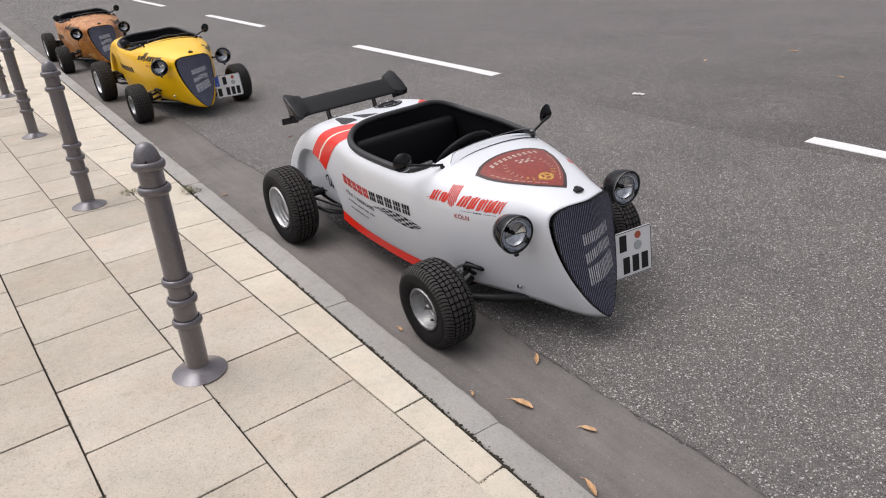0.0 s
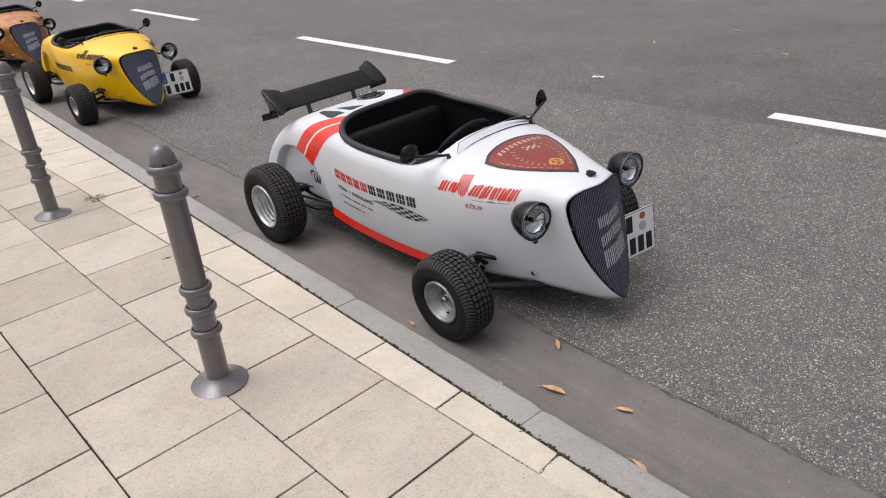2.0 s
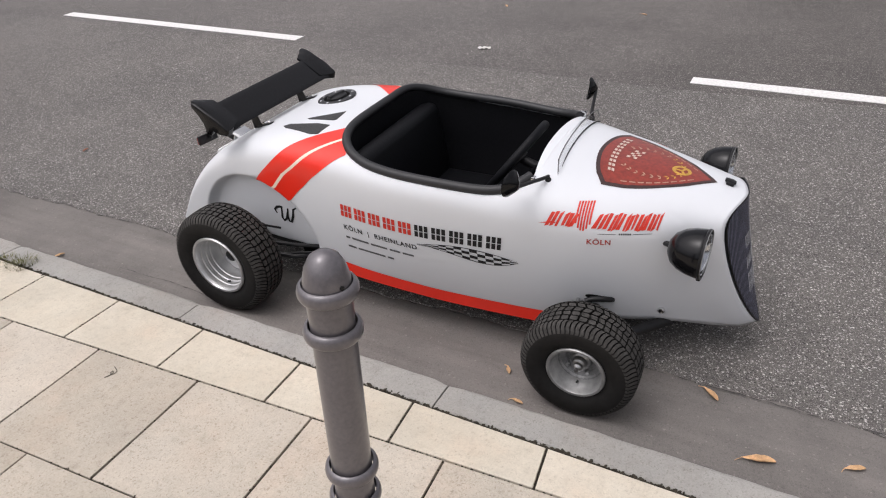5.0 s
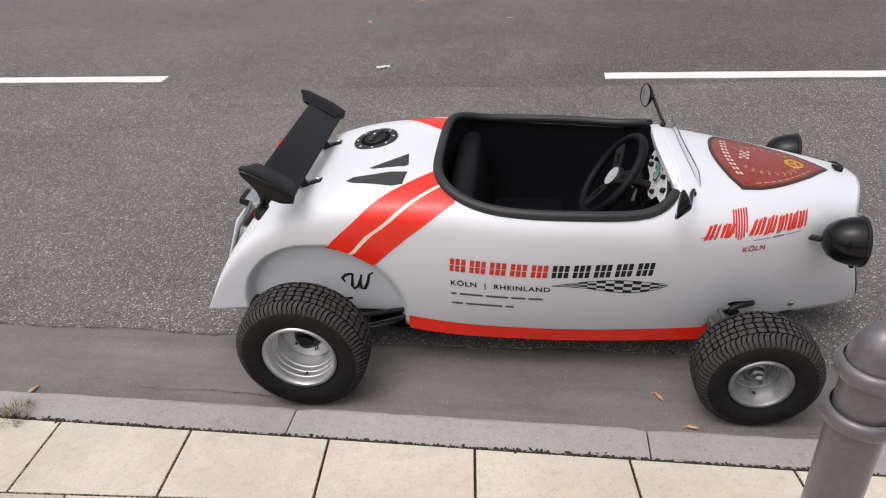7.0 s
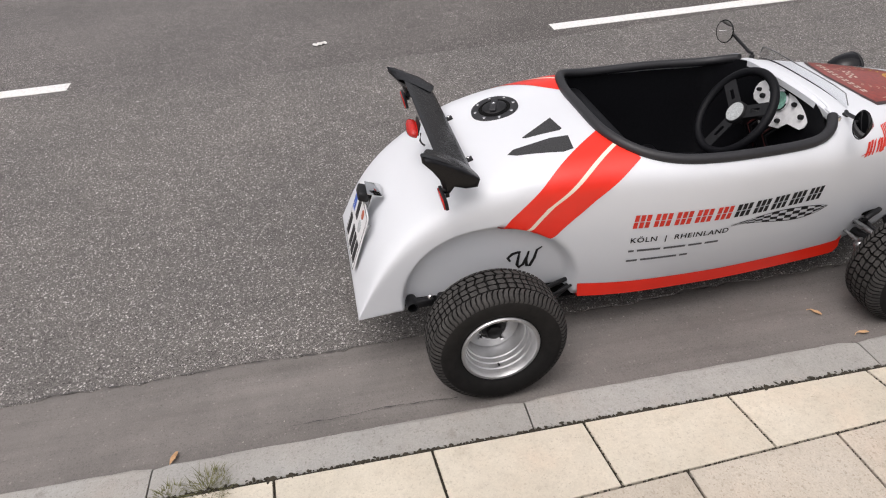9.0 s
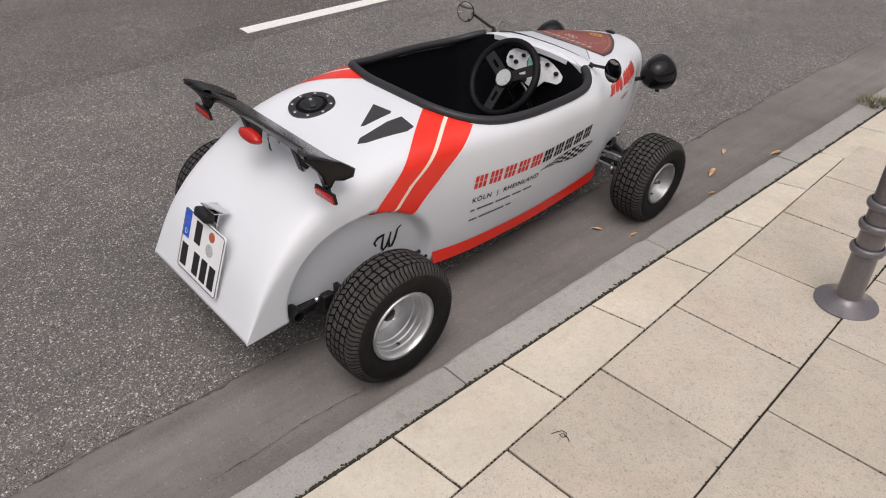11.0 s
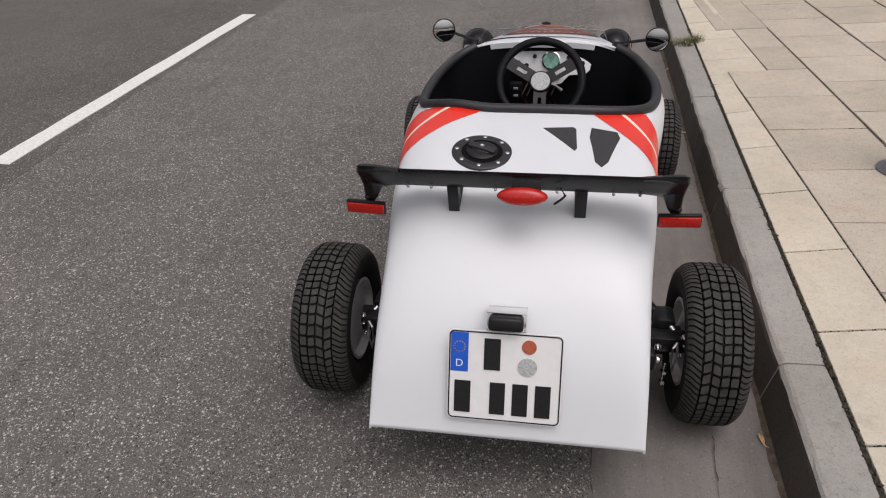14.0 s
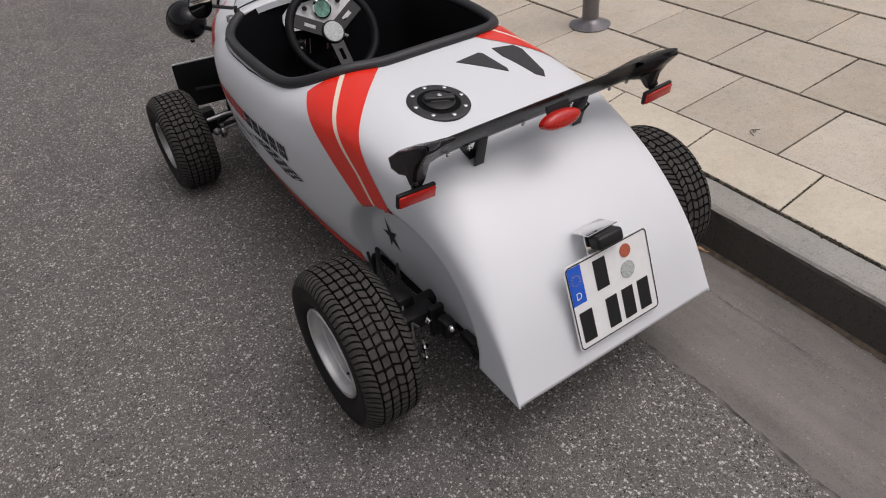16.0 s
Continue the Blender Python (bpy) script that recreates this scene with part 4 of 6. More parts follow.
def emblem_lettering(car, side):
    """Side emblem as plain leaning bars, with the place names lettered. d: reading direction along y."""
    d = 1 if side > 0 else -1
    start = 3.200 if side < 0 else 2.520
    n, wide = 10, .625
    w = wide / n
    lean = .10
    # three plain upright bars to a cell, each cut by a fine slit
    for k in range(n):
        y = start + d * k * w
        z = .4075 + .0006 * k
        h, t = .050, .0130
        for c in range(3):
            bm = bmesh.new()
            for lo, hi in ((0, h * .46), (h * .52, h)):
                poly_side(bm, [(y + d * (c * .0178 + e + lean * b), z + b) for e, b in ((0, lo), (t, lo), (t, hi), (0, hi))], side)
            tidy(bm, out_side)
            part("emblem_bar", bm, M_LOGORED if k < 5 else M_LOGODARK, car, smooth=False)
    bm = bmesh.new()
    text_on_side(bm, "KÖLN  |  RHEINLAND", start, .349, .0205, side, d, 1.15)
    tidy(bm, out_side)
    tagged(part("lettering", bm, M_LOGODARK, car, "small dark lettering KÖLN | RHEINLAND", smooth=False), kind="stuff")
    for z, words in ((.309, (.018, .074, .070, .044, .044)), (.266, (.036, .118, .026))):
        y = 0.0
        for ww in words:
            bm = bmesh.new()
            poly_side(bm, [(start + d * y, z), (start + d * (y + ww), z), (start + d * (y + ww), z + .0085), (start + d * y, z + .0085)], side)
            tidy(bm, out_side)
            part("text_bar", bm, M_PRINT, car, smooth=False)
            y += ww + .010
    # swept chequered flag
    bm = bmesh.new()

    def flag(u, w):
        # u along 0..1, w across 0..1
        y = start + d * (.315 + .35 * u)
        half = .0025 + .024 * math.sin(u ** 1.5 * math.pi) ** .9
        z = .376 - .006 * u + .006 * math.sin(u * 6.0) + (w - .5) * 2 * half
        return y, z
    nu = 13
    for i in range(nu):
        for j in range(4):
            if (i + j) % 2:
                continue
            poly_side(bm, [flag(i / nu, j / 4), flag((i + 1) / nu, j / 4), flag((i + 1) / nu, (j + 1) / 4), flag(i / nu, (j + 1) / 4)], side, .0018)
    for w in (0, .97):
        for i in range(nu):
            poly_side(bm, [flag(i / nu, w), flag((i + 1) / nu, w), flag((i + 1) / nu, w + .06), flag(i / nu, w + .06)], side, .0018)
    tidy(bm, out_side)
    part("flag_emblem", bm, M_LOGODARK, car, "small swept chequered flag", smooth=False)


def brush_emblem(car, side, mat):
    """Ragged red brush-stroke emblem near the front, with a small shield in it, as plain shapes."""
    d = 1 if side > 0 else -1
    start = 2.450 if side < 0 else 2.105
    rnd = random.Random(11)
    pitch = .0435
    for k in range(8):
        if k == 2:
            continue
        bm = bmesh.new()
        y = start + d * (k * pitch + (0 if k < 2 else .006))
        z0 = .527 - .0014 * k
        h = .040
        sl = .30

        def q(a, b):
            return (y + d * (a + sl * b), z0 + b)
        j = [rnd.uniform(-.004, .004) for _ in range(12)]
        wide = rnd.uniform(.035, .041)
        # three ragged leaning strokes to a cell
        shapes = []
        for c in range(3):
            a = c * wide * .36
            shapes.append([(a - .003 + j[c], j[c + 3] - .003), (a + .0075, j[c + 4]), (a + .0115, h + j[c + 6]), (a + .001 + j[c + 7] * .5, h * .93 + j[c + 8])])
        for s in shapes:
            poly_side(bm, [q(a, b) for a, b in s], side)
        tidy(bm, out_side)
        part("emblem_stroke", bm, mat, car, smooth=False)
    # strokes that run out to both sides
    bm = bmesh.new()
    y = start
    poly_side(bm, [(y - d * .022, .532), (y + d * .02, .540), (y + d * .03, .534)], side)
    tidy(bm, out_side)
    part("emblem_stroke", bm, mat, car, smooth=False)
    bm = bmesh.new()
    cy = start + d * (2.42 * pitch)
    for i in range(6):
        a0 = -.024 + .048 * i / 6 + .0008
        a1 = a0 + .0052
        e0 = abs((a0 + a1) / 2) / .024
        lo = .514 + .030 * e0 ** 2
        poly_side(bm, [(cy + d * a0, lo), (cy + d * a1, lo), (cy + d * a1, .590), (cy + d * a0, .590)], side)
    tidy(bm, out_side)
    part("emblem_shield", bm, mat, car, "small striped red shield", smooth=False)
    bm = bmesh.new()
    for a, b in ((.150, .205), (.260, .325)):
        poly_side(bm, [(start + d * a, .5050), (start + d * b, .5050), (start + d * b, .5066), (start + d * a, .5066)], side)
    for i in range(6):
        a = .214 + i * .007
        poly_side(bm, [(start + d * a, .5035), (start + d * (a + .0045), .5035), (start + d * (a + .0045), .509), (start + d * a, .509)], side)
    tidy(bm, out_side)
    part("text_bar", bm, M_LOGODARK, car, smooth=False)
    bm = bmesh.new()
    text_on_side(bm, "KÖLN", start + d * .120, .469, .018, side, d, 1.1)
    tidy(bm, out_side)
    tagged(part("lettering", bm, M_MAROON, car, "small lettering KÖLN", smooth=False), kind="stuff")


def hood_shield(car):
    """Dark red shield emblem on the bonnet; its script is drawn as light bars."""
    def on_bonnet(x, y, lift):
        return deck_pt(x - .010, y, lift)

    def outline(k):
        # k runs 0..1 round the shield, from the front tip
        pts = [(0, 2.008), (.075, 2.075), (.140, 2.170), (.180, 2.262), (.193, 2.325), (.150, 2.352), (.080, 2.372), (0, 2.380)]
        pts = pts + [(-x, y) for x, y in pts[-2:0:-1]]
        f = k * len(pts)
        i = int(f) % len(pts)
        t = f - int(f)
        p0, p1, p2, p3 = (Vector(pts[(i + o) % len(pts)]) for o in (-1, 0, 1, 2))
        if i in (0, 4, 9, 10) or (i + 1) % len(pts) in (0, 4, 10):
            return p1.lerp(p2, t)
        return 0.5 * ((2 * p1) + (p2 - p0) * t + (2 * p0 - 5 * p1 + 4 * p2 - p3) * t * t + (3 * p1 - p0 - 3 * p2 + p3) * t ** 3)
    n = 56
    cen = Vector((0, 2.235))
    ring = [outline(k / n) for k in range(n)]

    def lay(bm, f0, f1, steps, lift):
        rows = []
        for i in range(steps + 1):
            f = f0 + (f1 - f0) * i / steps
            if f < 1e-4:
                c = bm.verts.new(on_bonnet(cen.x, cen.y, lift))
                rows.append([c] * (n + 1))
            else:
                r = [bm.verts.new(on_bonnet(*(cen + (p - cen) * f), lift)) for p in ring]
                rows.append(r + [r[0]])
        for a, b in zip(rows[:-1], rows[1:]):
            for i in range(n):
                vs = []
                for v in (a[i], a[i + 1], b[i + 1], b[i]):
                    if v not in vs:
                        vs.append(v)
                bm.faces.new(vs)
        tidy(bm, out_up)
    bm = bmesh.new()
    lay(bm, .91, 1.0, 2, .0014)
    sh = part("bonnet_emblem", bm, M_SHIELDB, car, "dark red shield emblem with a speckled border")
    bm = bmesh.new()
    lay(bm, 0, .915, 8, .0017)
    part("emblem_field", bm, M_SHIELD, sh)
    # curved light bar of script near the rear edge
    for k in range(10):
        bm = bmesh.new()
        x = -.118 + .0262 * k
        w = .018
        y = 2.318 - .9 * x * x

        def b(dx, dy):
            return on_bonnet(x + dx, y + dy - 1.8 * x * dx, .0024)
        for e0, e1 in ((0, .0085), (.0115, .020)):
            bm.faces.new([bm.verts.new(b(*p)) for p in ((0, e0), (w * .82, e0), (w * .82, e1), (0, e1))])
        tidy(bm, out_up)
        part("script_bar", bm, M_LIGHTMARK, sh, smooth=False)
    # fine script along the two front edges
    for sgn in (-1, 1):
        for k in range(9):
            bm = bmesh.new()
            a, b = (cen + (Vector((sgn * px, py)) - cen) * .86 for px, py in ((.0, 2.008), (.193, 2.325)))
            bow = Vector((sgn * .030, -.018))
            quad = []
            for f, o in ((.14 + .085 * k, 0), (.14 + .085 * k + .062, 0), (.14 + .085 * k + .062, .005), (.14 + .085 * k, .005)):
                p = a.lerp(b, f) + bow * math.sin(math.pi * f) * .9
                quad.append(bm.verts.new(on_bonnet(p.x - sgn * o * .86, p.y + o * .5, .0024)))
            bm.faces.new(quad)
            tidy(bm, out_up)
            part("script_bar", bm, M_SCRIPT, sh, smooth=False)
    # laurel sprigs and a round gold mark
    for sgn in (-1, 1):
        for k in range(9):
            bm = bmesh.new()
            a = radians(18 + 14 * k)
            cx, cy = sgn * .088 * math.sin(a) * (1.0 if k < 6 else 1.05), 2.205 - .105 * math.cos(a) + .01
            for tip in (-1, 1):
                L = .016
                ang = a + tip * .7
                t = Vector((sgn * math.cos(ang), math.sin(ang)))
                nrm = Vector((-t.y, t.x)) * .0032
                o = Vector((cx, cy))
                pts = [o, o + t * L * .5 + nrm, o + t * L, o + t * L * .5 - nrm]
                bm.faces.new([bm.verts.new(on_bonnet(p.x, p.y, .0024)) for p in pts])
            tidy(bm, out_up)
            part("laurel_leaf", bm, M_SCRIPT if k > 2 else M_GOLD, sh, smooth=False)
    bm = bmesh.new()
    m = 22
    o = Vector((0, 2.118))
    r1 = [bm.verts.new(on_bonnet(o.x + .030 * math.cos(2 * math.pi * i / m), o.y + .030 * math.sin(2 * math.pi * i / m), .0026)) for i in range(m)]
    r2 = [bm.verts.new(on_bonnet(o.x + .019 * math.cos(2 * math.pi * i / m), o.y + .019 * math.sin(2 * math.pi * i / m), .0026)) for i in range(m)]
    for i in range(m):
        j = (i + 1) % m
        bm.faces.new((r1[i], r1[j], r2[j], r2[i]))
    for a in (90, 210, 330):
        t = Vector((math.cos(radians(a)), math.sin(radians(a))))
        nn = Vector((-t.y, t.x)) * .004
        bm.faces.new([bm.verts.new(on_bonnet(p.x, p.y, .0027)) for p in (o - nn, o + t * .02 - nn, o + t * .02 + nn, o + nn)])
    tidy(bm, out_up)
    part("gold_mark", bm, M_GOLD, sh, "round gold wheel mark", smooth=False)
    # chequered patch
    bm = bmesh.new()
    for i in range(5):
        for j in range(3):
            if (i + j) % 2 == 0:
                x, y = -.01 + .013 * i, 2.262 + .011 * j - .004 * i
                bm.faces.new([bm.verts.new(on_bonnet(x + a, y + b, .0025)) for a, b in ((0, 0), (.012, -.003), (.012, .007), (0, .010))])
    tidy(bm, out_up)
    part("flag_emblem", bm, M_LIGHTMARK, sh, smooth=False)


def grille(car, marked=True):
    zb, zt = FOOT(1.915) + .004, .552

    def width(z):
        v = v_at_z(1.915, z)
        return max(.002, skin(1.915, v)[0] - .006)

    def g(x, z, out):
        tz = max(0, min(1, (z - .09) / .465))
        return Vector((x, 1.915 - .112 * (1 - tz) ** 1.2 + .048 * (abs(x) / .16) ** 1.5 - out - Y0, z))
    bm = bmesh.new()
    rows = []
    for i in range(37):
        z = zb + (zt - zb) * i / 36
        w = width(z)
        rows.append([bm.verts.new(g(w * (-1 + 2 * j / 20), z, .001)) for j in range(21)])
    grid_faces(bm, rows, flip=False)
    tidy(bm, lambda c: Vector((0, -1, .2)))
    gr = part("grille", bm, M_GRILLE, car, "dark pointed shield grille with fine upright wires")
    # fine upright wires, one joined piece
    bm = bmesh.new()
    n = 42
    for k in range(n):
        x = -.158 + .316 * (k + .5) / n
        zs = [z for z in [zb + (zt - zb) * i / 60 for i in range(61)] if width(z) > abs(x) + .002]
        if len(zs) < 3:
            continue
        for a, b in zip(zs[:-1], zs[1:]):
            f = [bm.verts.new(g(x + dx, z, .004)) for dx, z in ((-.0013, a), (.0013, a), (.0013, b), (-.0013, b))]
            bm.faces.new(f)
    tidy(bm, lambda c: Vector((0, -1, .2)))
    tagged(part("grille_mesh", bm, M_GRBAR, gr, smooth=False), kind="stuff")
    # pale drawn strokes on the mesh
    for za, zb_, rise in ((.392, .434, .0006), (.318, .358, .002), (.232, .302, .0012)):
        bm = bmesh.new()
        for k in range(0, 30, 2):
            x = -.056 + .0048 * k
            z0, z1 = za + rise * min(k, 14 if rise == .002 else 26), zb_ + rise * min(k, 14 if rise == .002 else 26)
            if marked and width(z0) > abs(x):
                bm.faces.new([bm.verts.new(g(x + dx, z, .005)) for dx, z in ((0, z0), (.0038, z0), (.0038, z1), (0, z1))])
        tidy(bm, lambda c: Vector((0, -1, .2)))
        part("grille_mark", bm, M_GRMARK, gr, smooth=False)
    # dark edge strip
    bm = bmesh.new()
    pts = [g(-width(zb + (zt - zb) * i / 40), zb + (zt - zb) * i / 40, .002) for i in range(40, -1, -1)] + [g(width(zb + (zt - zb) * i / 40), zb + (zt - zb) * i / 40, .002) for i in range(0, 41)]
    pts += [g(x, zt + .004, .002) for x in (.10, .05, 0, -.05, -.10)]
    tube(bm, pts, .0032, 6, closed=True)
    bmesh.ops.recalc_face_normals(bm, faces=bm.faces[:])
    part("grille_edge", bm, M_BLACK, gr)


def rear_wing(car):
    """Black wing on two brackets with flared ends, reflectors and the third light."""
    bm = bmesh.new()
    rows = []
    X0, HW = .007, .347
    nx = 48
    for i in range(nx + 1):
        u = -1 + 2 * i / nx
        e = smooth01((abs(u) - .76) / .20)
        x = X0 + HW * u
        # chord from front (low) to rear (high)
        f = Vector((x, 3.672, .644 - .006 * e))
        r = Vector((x, 3.776 + .048 * e, .716 + .028 * e))
        th = .0155 + .008 * e
        n = Vector((0, -(r - f).z, (r - f).y)).normalized()
        ring = []
        for k in range(16):
            a = 2 * math.pi * k / 16
            c = (1 - math.cos(a)) / 2
            camber = -.012 * math.sin(c * math.pi) * (1 - .4 * e)
            p = f.lerp(r, c) + n * (camber + th * math.sin(a) * (0.55 + .45 * math.sin(max(.12, c) * math.pi)))
            ring.append(bm.verts.new(p - Vector((0, Y0, 0))))
        rows.append(ring + [ring[0]])
    grid_faces(bm, rows)
    bm.faces.new(rows[0][:-1])
    bm.faces.new(rows[-1][:-1][::-1])
    bmesh.ops.recalc_face_normals(bm, faces=bm.faces[:])
    wing = part("rear_wing", bm, M_SPOILER, car, "black moulded rear wing with flared ends")
    for side in (-1, 1):
        xe = X0 + side * HW
        bm = bmesh.new()
        prof = [(3.664, .652), (3.672, .628), (3.705, .628), (3.738, .640), (3.752, .622), (3.768, .622), (3.778, .668), (3.797, .698), (3.822, .728), (3.818, .742), (3.797, .736), (3.758, .714), (3.712, .690)]
        cy, cz = 3.745, .688
        rows = []
        for back, w, k in ((-.012, 1.0, .0), (-.012, 1.0, .80), (-.010, 1.0, .93), (-.005, 1.0, 1.0), (.008, .97, 1.0), (.019, .80, .98), (.030, .46, .94), (.043, .18, .88), (.060, .05, .80), (.080, 0.0, .68)):
            ring = []
            for y, z in prof:
                line = .644 + (y - 3.672) * .69
                zz = max(z, line - .012) * (1 - w) + z * w
                if w < .5:
                    zz = min(zz, line + .014 + .03 * w)
                ring.append(bm.verts.new((xe - side * back, cy + (y - cy) * k - Y0, cz + (zz - cz) * k)))
            rows.append(ring + [ring[0]])
        grid_faces(bm, rows)
        bmesh.ops.remove_doubles(bm, verts=bm.verts[:], dist=1e-5)
        bmesh.ops.recalc_face_normals(bm, faces=bm.faces[:])
        part("end_plate", bm, M_SPOILER, wing)
        # bracket and reflector
        bm = bmesh.new()
        box(bm, (.008, .012, .034), Matrix.Translation((xe + side * .006, 3.760 - Y0, .628)), .002)
        part("reflector_bracket", bm, M_BLACK, wing)
        rf = Matrix.Translation((xe + side * .010, 3.772 - Y0, .613)) @ Matrix.Rotation(radians(-8), 4, 'X') @ Matrix.Rotation(radians(-3 * side), 4, 'Y')
        bm = bmesh.new()
        box(bm, (.094, .010, .034), rf, .003)
        b = part("reflector", bm, M_BLACK, wing, "red rectangular rear reflector")
        bm = bmesh.new()
        box(bm, (.088, .006, .026), rf @ Matrix.Translation((0, .0062, -.001)), .0015)
        part("reflector_lens", bm, M_LENSRED, b)
        # chrome ball joint
        bm = bmesh.new()
        bmesh.ops.create_uvsphere(bm, u_segments=12, v_segments=8, radius=.007, matrix=Matrix.Translation((xe + side * .006, 3.768 - Y0, .637)))
        part("ball_joint", bm, M_BLACK, wing)
    for x in (-.148, .150):
        bm = bmesh.new()
        zd = deck_z(x, 3.68)
        zd2 = deck_z(x, 3.715)
        out = [(3.680, zd - .002), (3.702, zd2), (3.728, zd2 + .03), (3.731, .678), (3.711, .666)]
        slabof(bm, [(y, z) for y, z in out], .004, lambda a, b, c: (x + c, a - Y0, b))
        m = Matrix.Translation((x + .012, 3.728 - Y0, (zd2 + .085 + zd2) / 2)) @ Matrix.Rotation(radians(-14), 4, 'X')
        box(bm, (.026, .004, .085), m, .001)
        fm = Matrix.Translation((x + .012, 3.670 - Y0, deck_z(x, 3.67) + .003)) @ Matrix.Rotation(radians(-17), 4, 'X')
        box(bm, (.026, .065, .005), fm, .0015)
        br = part("wing_bracket", bm, M_BLACK, wing, "folded black steel bracket")
        for dy in (-.02, .012):
            bm = bmesh.new()
            lathe(bm, [(.0055, 0), (.0055, .006), (.003, .0085), (0, .0085)], fm @ Matrix.Translation((0, dy, .002)), 8)
            part("bolt", bm, M_CHROME, br)
    for x in (-.262, -.205, -.08, -.02, .06, .21, .265):
        bm = bmesh.new()
        lathe(bm, [(0, -.0085), (.0036, -.008), (.0036, 0), (0, .001)], Matrix.Translation((x, 3.752 - Y0, .664)) @ Matrix.Rotation(radians(-35), 4, 'X'), 8)
        part("bolt", bm, M_HUB, wing)
    # third light
    bm = bmesh.new()
    lm = Matrix.Translation((-.004, 3.792 - Y0, .668)) @ Matrix.Rotation(radians(-70), 4, 'X')
    n = 36
    rings = []
    for f, h in ((1.0, 0), (1.0, .010), (.94, .017), (.8, .022), (.45, .025), (0.02, .026)):
        ring = []
        for i in range(n):
            a = 2 * math.pi * i / n
            c, s_ = math.cos(a), math.sin(a)
            ring.append(bm.verts.new(lm @ Vector((.056 * f * math.copysign(abs(c) ** .9, c), .0200 * f * math.copysign(abs(s_) ** 1.1, s_), h))))
        rings.append(ring + [ring[0]])
    grid_faces(bm, rings)
    bm.faces.new(rings[-1][:-1])
    bmesh.ops.recalc_face_normals(bm, faces=bm.faces[:])
    part("brake_light", bm, M_LENSRED, wing, "oval red third brake light")
    bm = bmesh.new()
    box(bm, (.066, .004, .040), Matrix.Translation((-.012, 3.783 - Y0, .680)) @ Matrix.Rotation(radians(15), 4, 'X'), .001)
    part("light_bracket", bm, M_BLACK, wing)
    bm = bmesh.new()
    tube(bm, [(-.085, 3.785 - Y0, .690), (-.098, 3.79 - Y0, .672), (-.088, 3.785 - Y0, .658), (-.075, 3.775 - Y0, .642)], .003, 6)
    part("cable", bm, M_BLACK, wing)


def filler_cap(car):
    x, y = .111, 3.500
    p = deck_pt(x, y, 0)
    q = deck_pt(x, y + .02, 0)
    r = deck_pt(x + .02, y, 0)
    n = (r - p).cross(q - p).normalized()
    m = Matrix.Translation(p + n * .001) @ n.to_track_quat('Z', 'Y').to_matrix().to_4x4()
    bm = bmesh.new()
    lathe(bm, [(.080, -.006), (.080, .0025), (.077, .0045), (.058, .0052), (.055, .0045), (.0545, .0030)], m, 40)
    c = part("filler_cap", bm, M_RIMPAD, car, "round black fuel filler with a bolted flange")
    bm = bmesh.new()
    lathe(bm, [(.0552, .0034), (.030, .0034), (0, .0034)], m, 40)
    part("filler_well", bm, M_DARKIN, c, "deep black recess round the cap")
    bm = bmesh.new()
    lathe(bm, [(.042, .003), (.041, .008), (.037, .0105), (.024, .012), (0, .0125)], m, 32)
    part("cap_knob", bm, M_BLACK, c)
    # the grip lies across the car, turned a little
    along = Vector((math.cos(radians(-21)), math.sin(radians(-21)), 0))
    along = (along - n * along.dot(n)).normalized()
    across = n.cross(along)
    g = Matrix.Translation(p + n * .015) @ Matrix((along, across, n)).transposed().to_4x4()
    bm = bmesh.new()
    box(bm, (.076, .021, .013), g, .004, 3)
    box(bm, (.050, .030, .008), g @ Matrix.Translation((0, 0, -.004)), .003)
    part("cap_grip", bm, M_RIMPAD, c)
    bm = bmesh.new()
    lathe(bm, [(.0062, .0210), (.0062, .0228), (.004, .0232), (.003, .0222), (0, .0222)], m, 14)
    part("cap_lock", bm, M_CHROME, c)
    for i in range(8):
        a = 2 * math.pi * (i + .5) / 8
        bm = bmesh.new()
        lathe(bm, [(.0062, .0045), (.0058, .0068), (.003, .0080), (0, .0082)], m @ Matrix.Translation((.0665 * math.cos(a), .0665 * math.sin(a), 0)), 10)
        part("bolt", bm, M_CHROME, c)


def deck_vents(car):
    for pts in ([(-.174, 3.345), (-.242, 3.352), (-.248, 3.385), (-.213, 3.515), (-.196, 3.540), (-.180, 3.520), (-.168, 3.40)], [(-.044, 3.358), (-.124, 3.348), (-.132, 3.358), (-.134, 3.462), (-.128, 3.475), (-.121, 3.466)]):
        bm = bmesh.new()
        cx = sum(p[0] for p in pts) / len(pts)
        cy = sum(p[1] for p in pts) / len(pts)
        ring = [bm.verts.new(deck_pt(x, y, .002)) for x, y in pts]
        low = [bm.verts.new(deck_pt(x + (x - cx) * .03, y + (y - cy) * .03, -.001)) for x, y in pts]
        mid = [bm.verts.new(deck_pt(cx + (x - cx) * .6, cy + (y - cy) * .6, .0022)) for x, y in pts]
        ctr = bm.verts.new(deck_pt(cx, cy, .0022))
        n = len(pts)
        for i in range(n):
            j = (i + 1) % n
            bm.faces.new((low[i], low[j], ring[j], ring[i]))
            bm.faces.new((ring[i], ring[j], mid[j], mid[i]))
            bm.faces.new((mid[i], mid[j], ctr))
        tidy(bm, out_up)
        part("deck_vent", bm, M_MESHVENT, car, "black mesh vent on the rear deck")


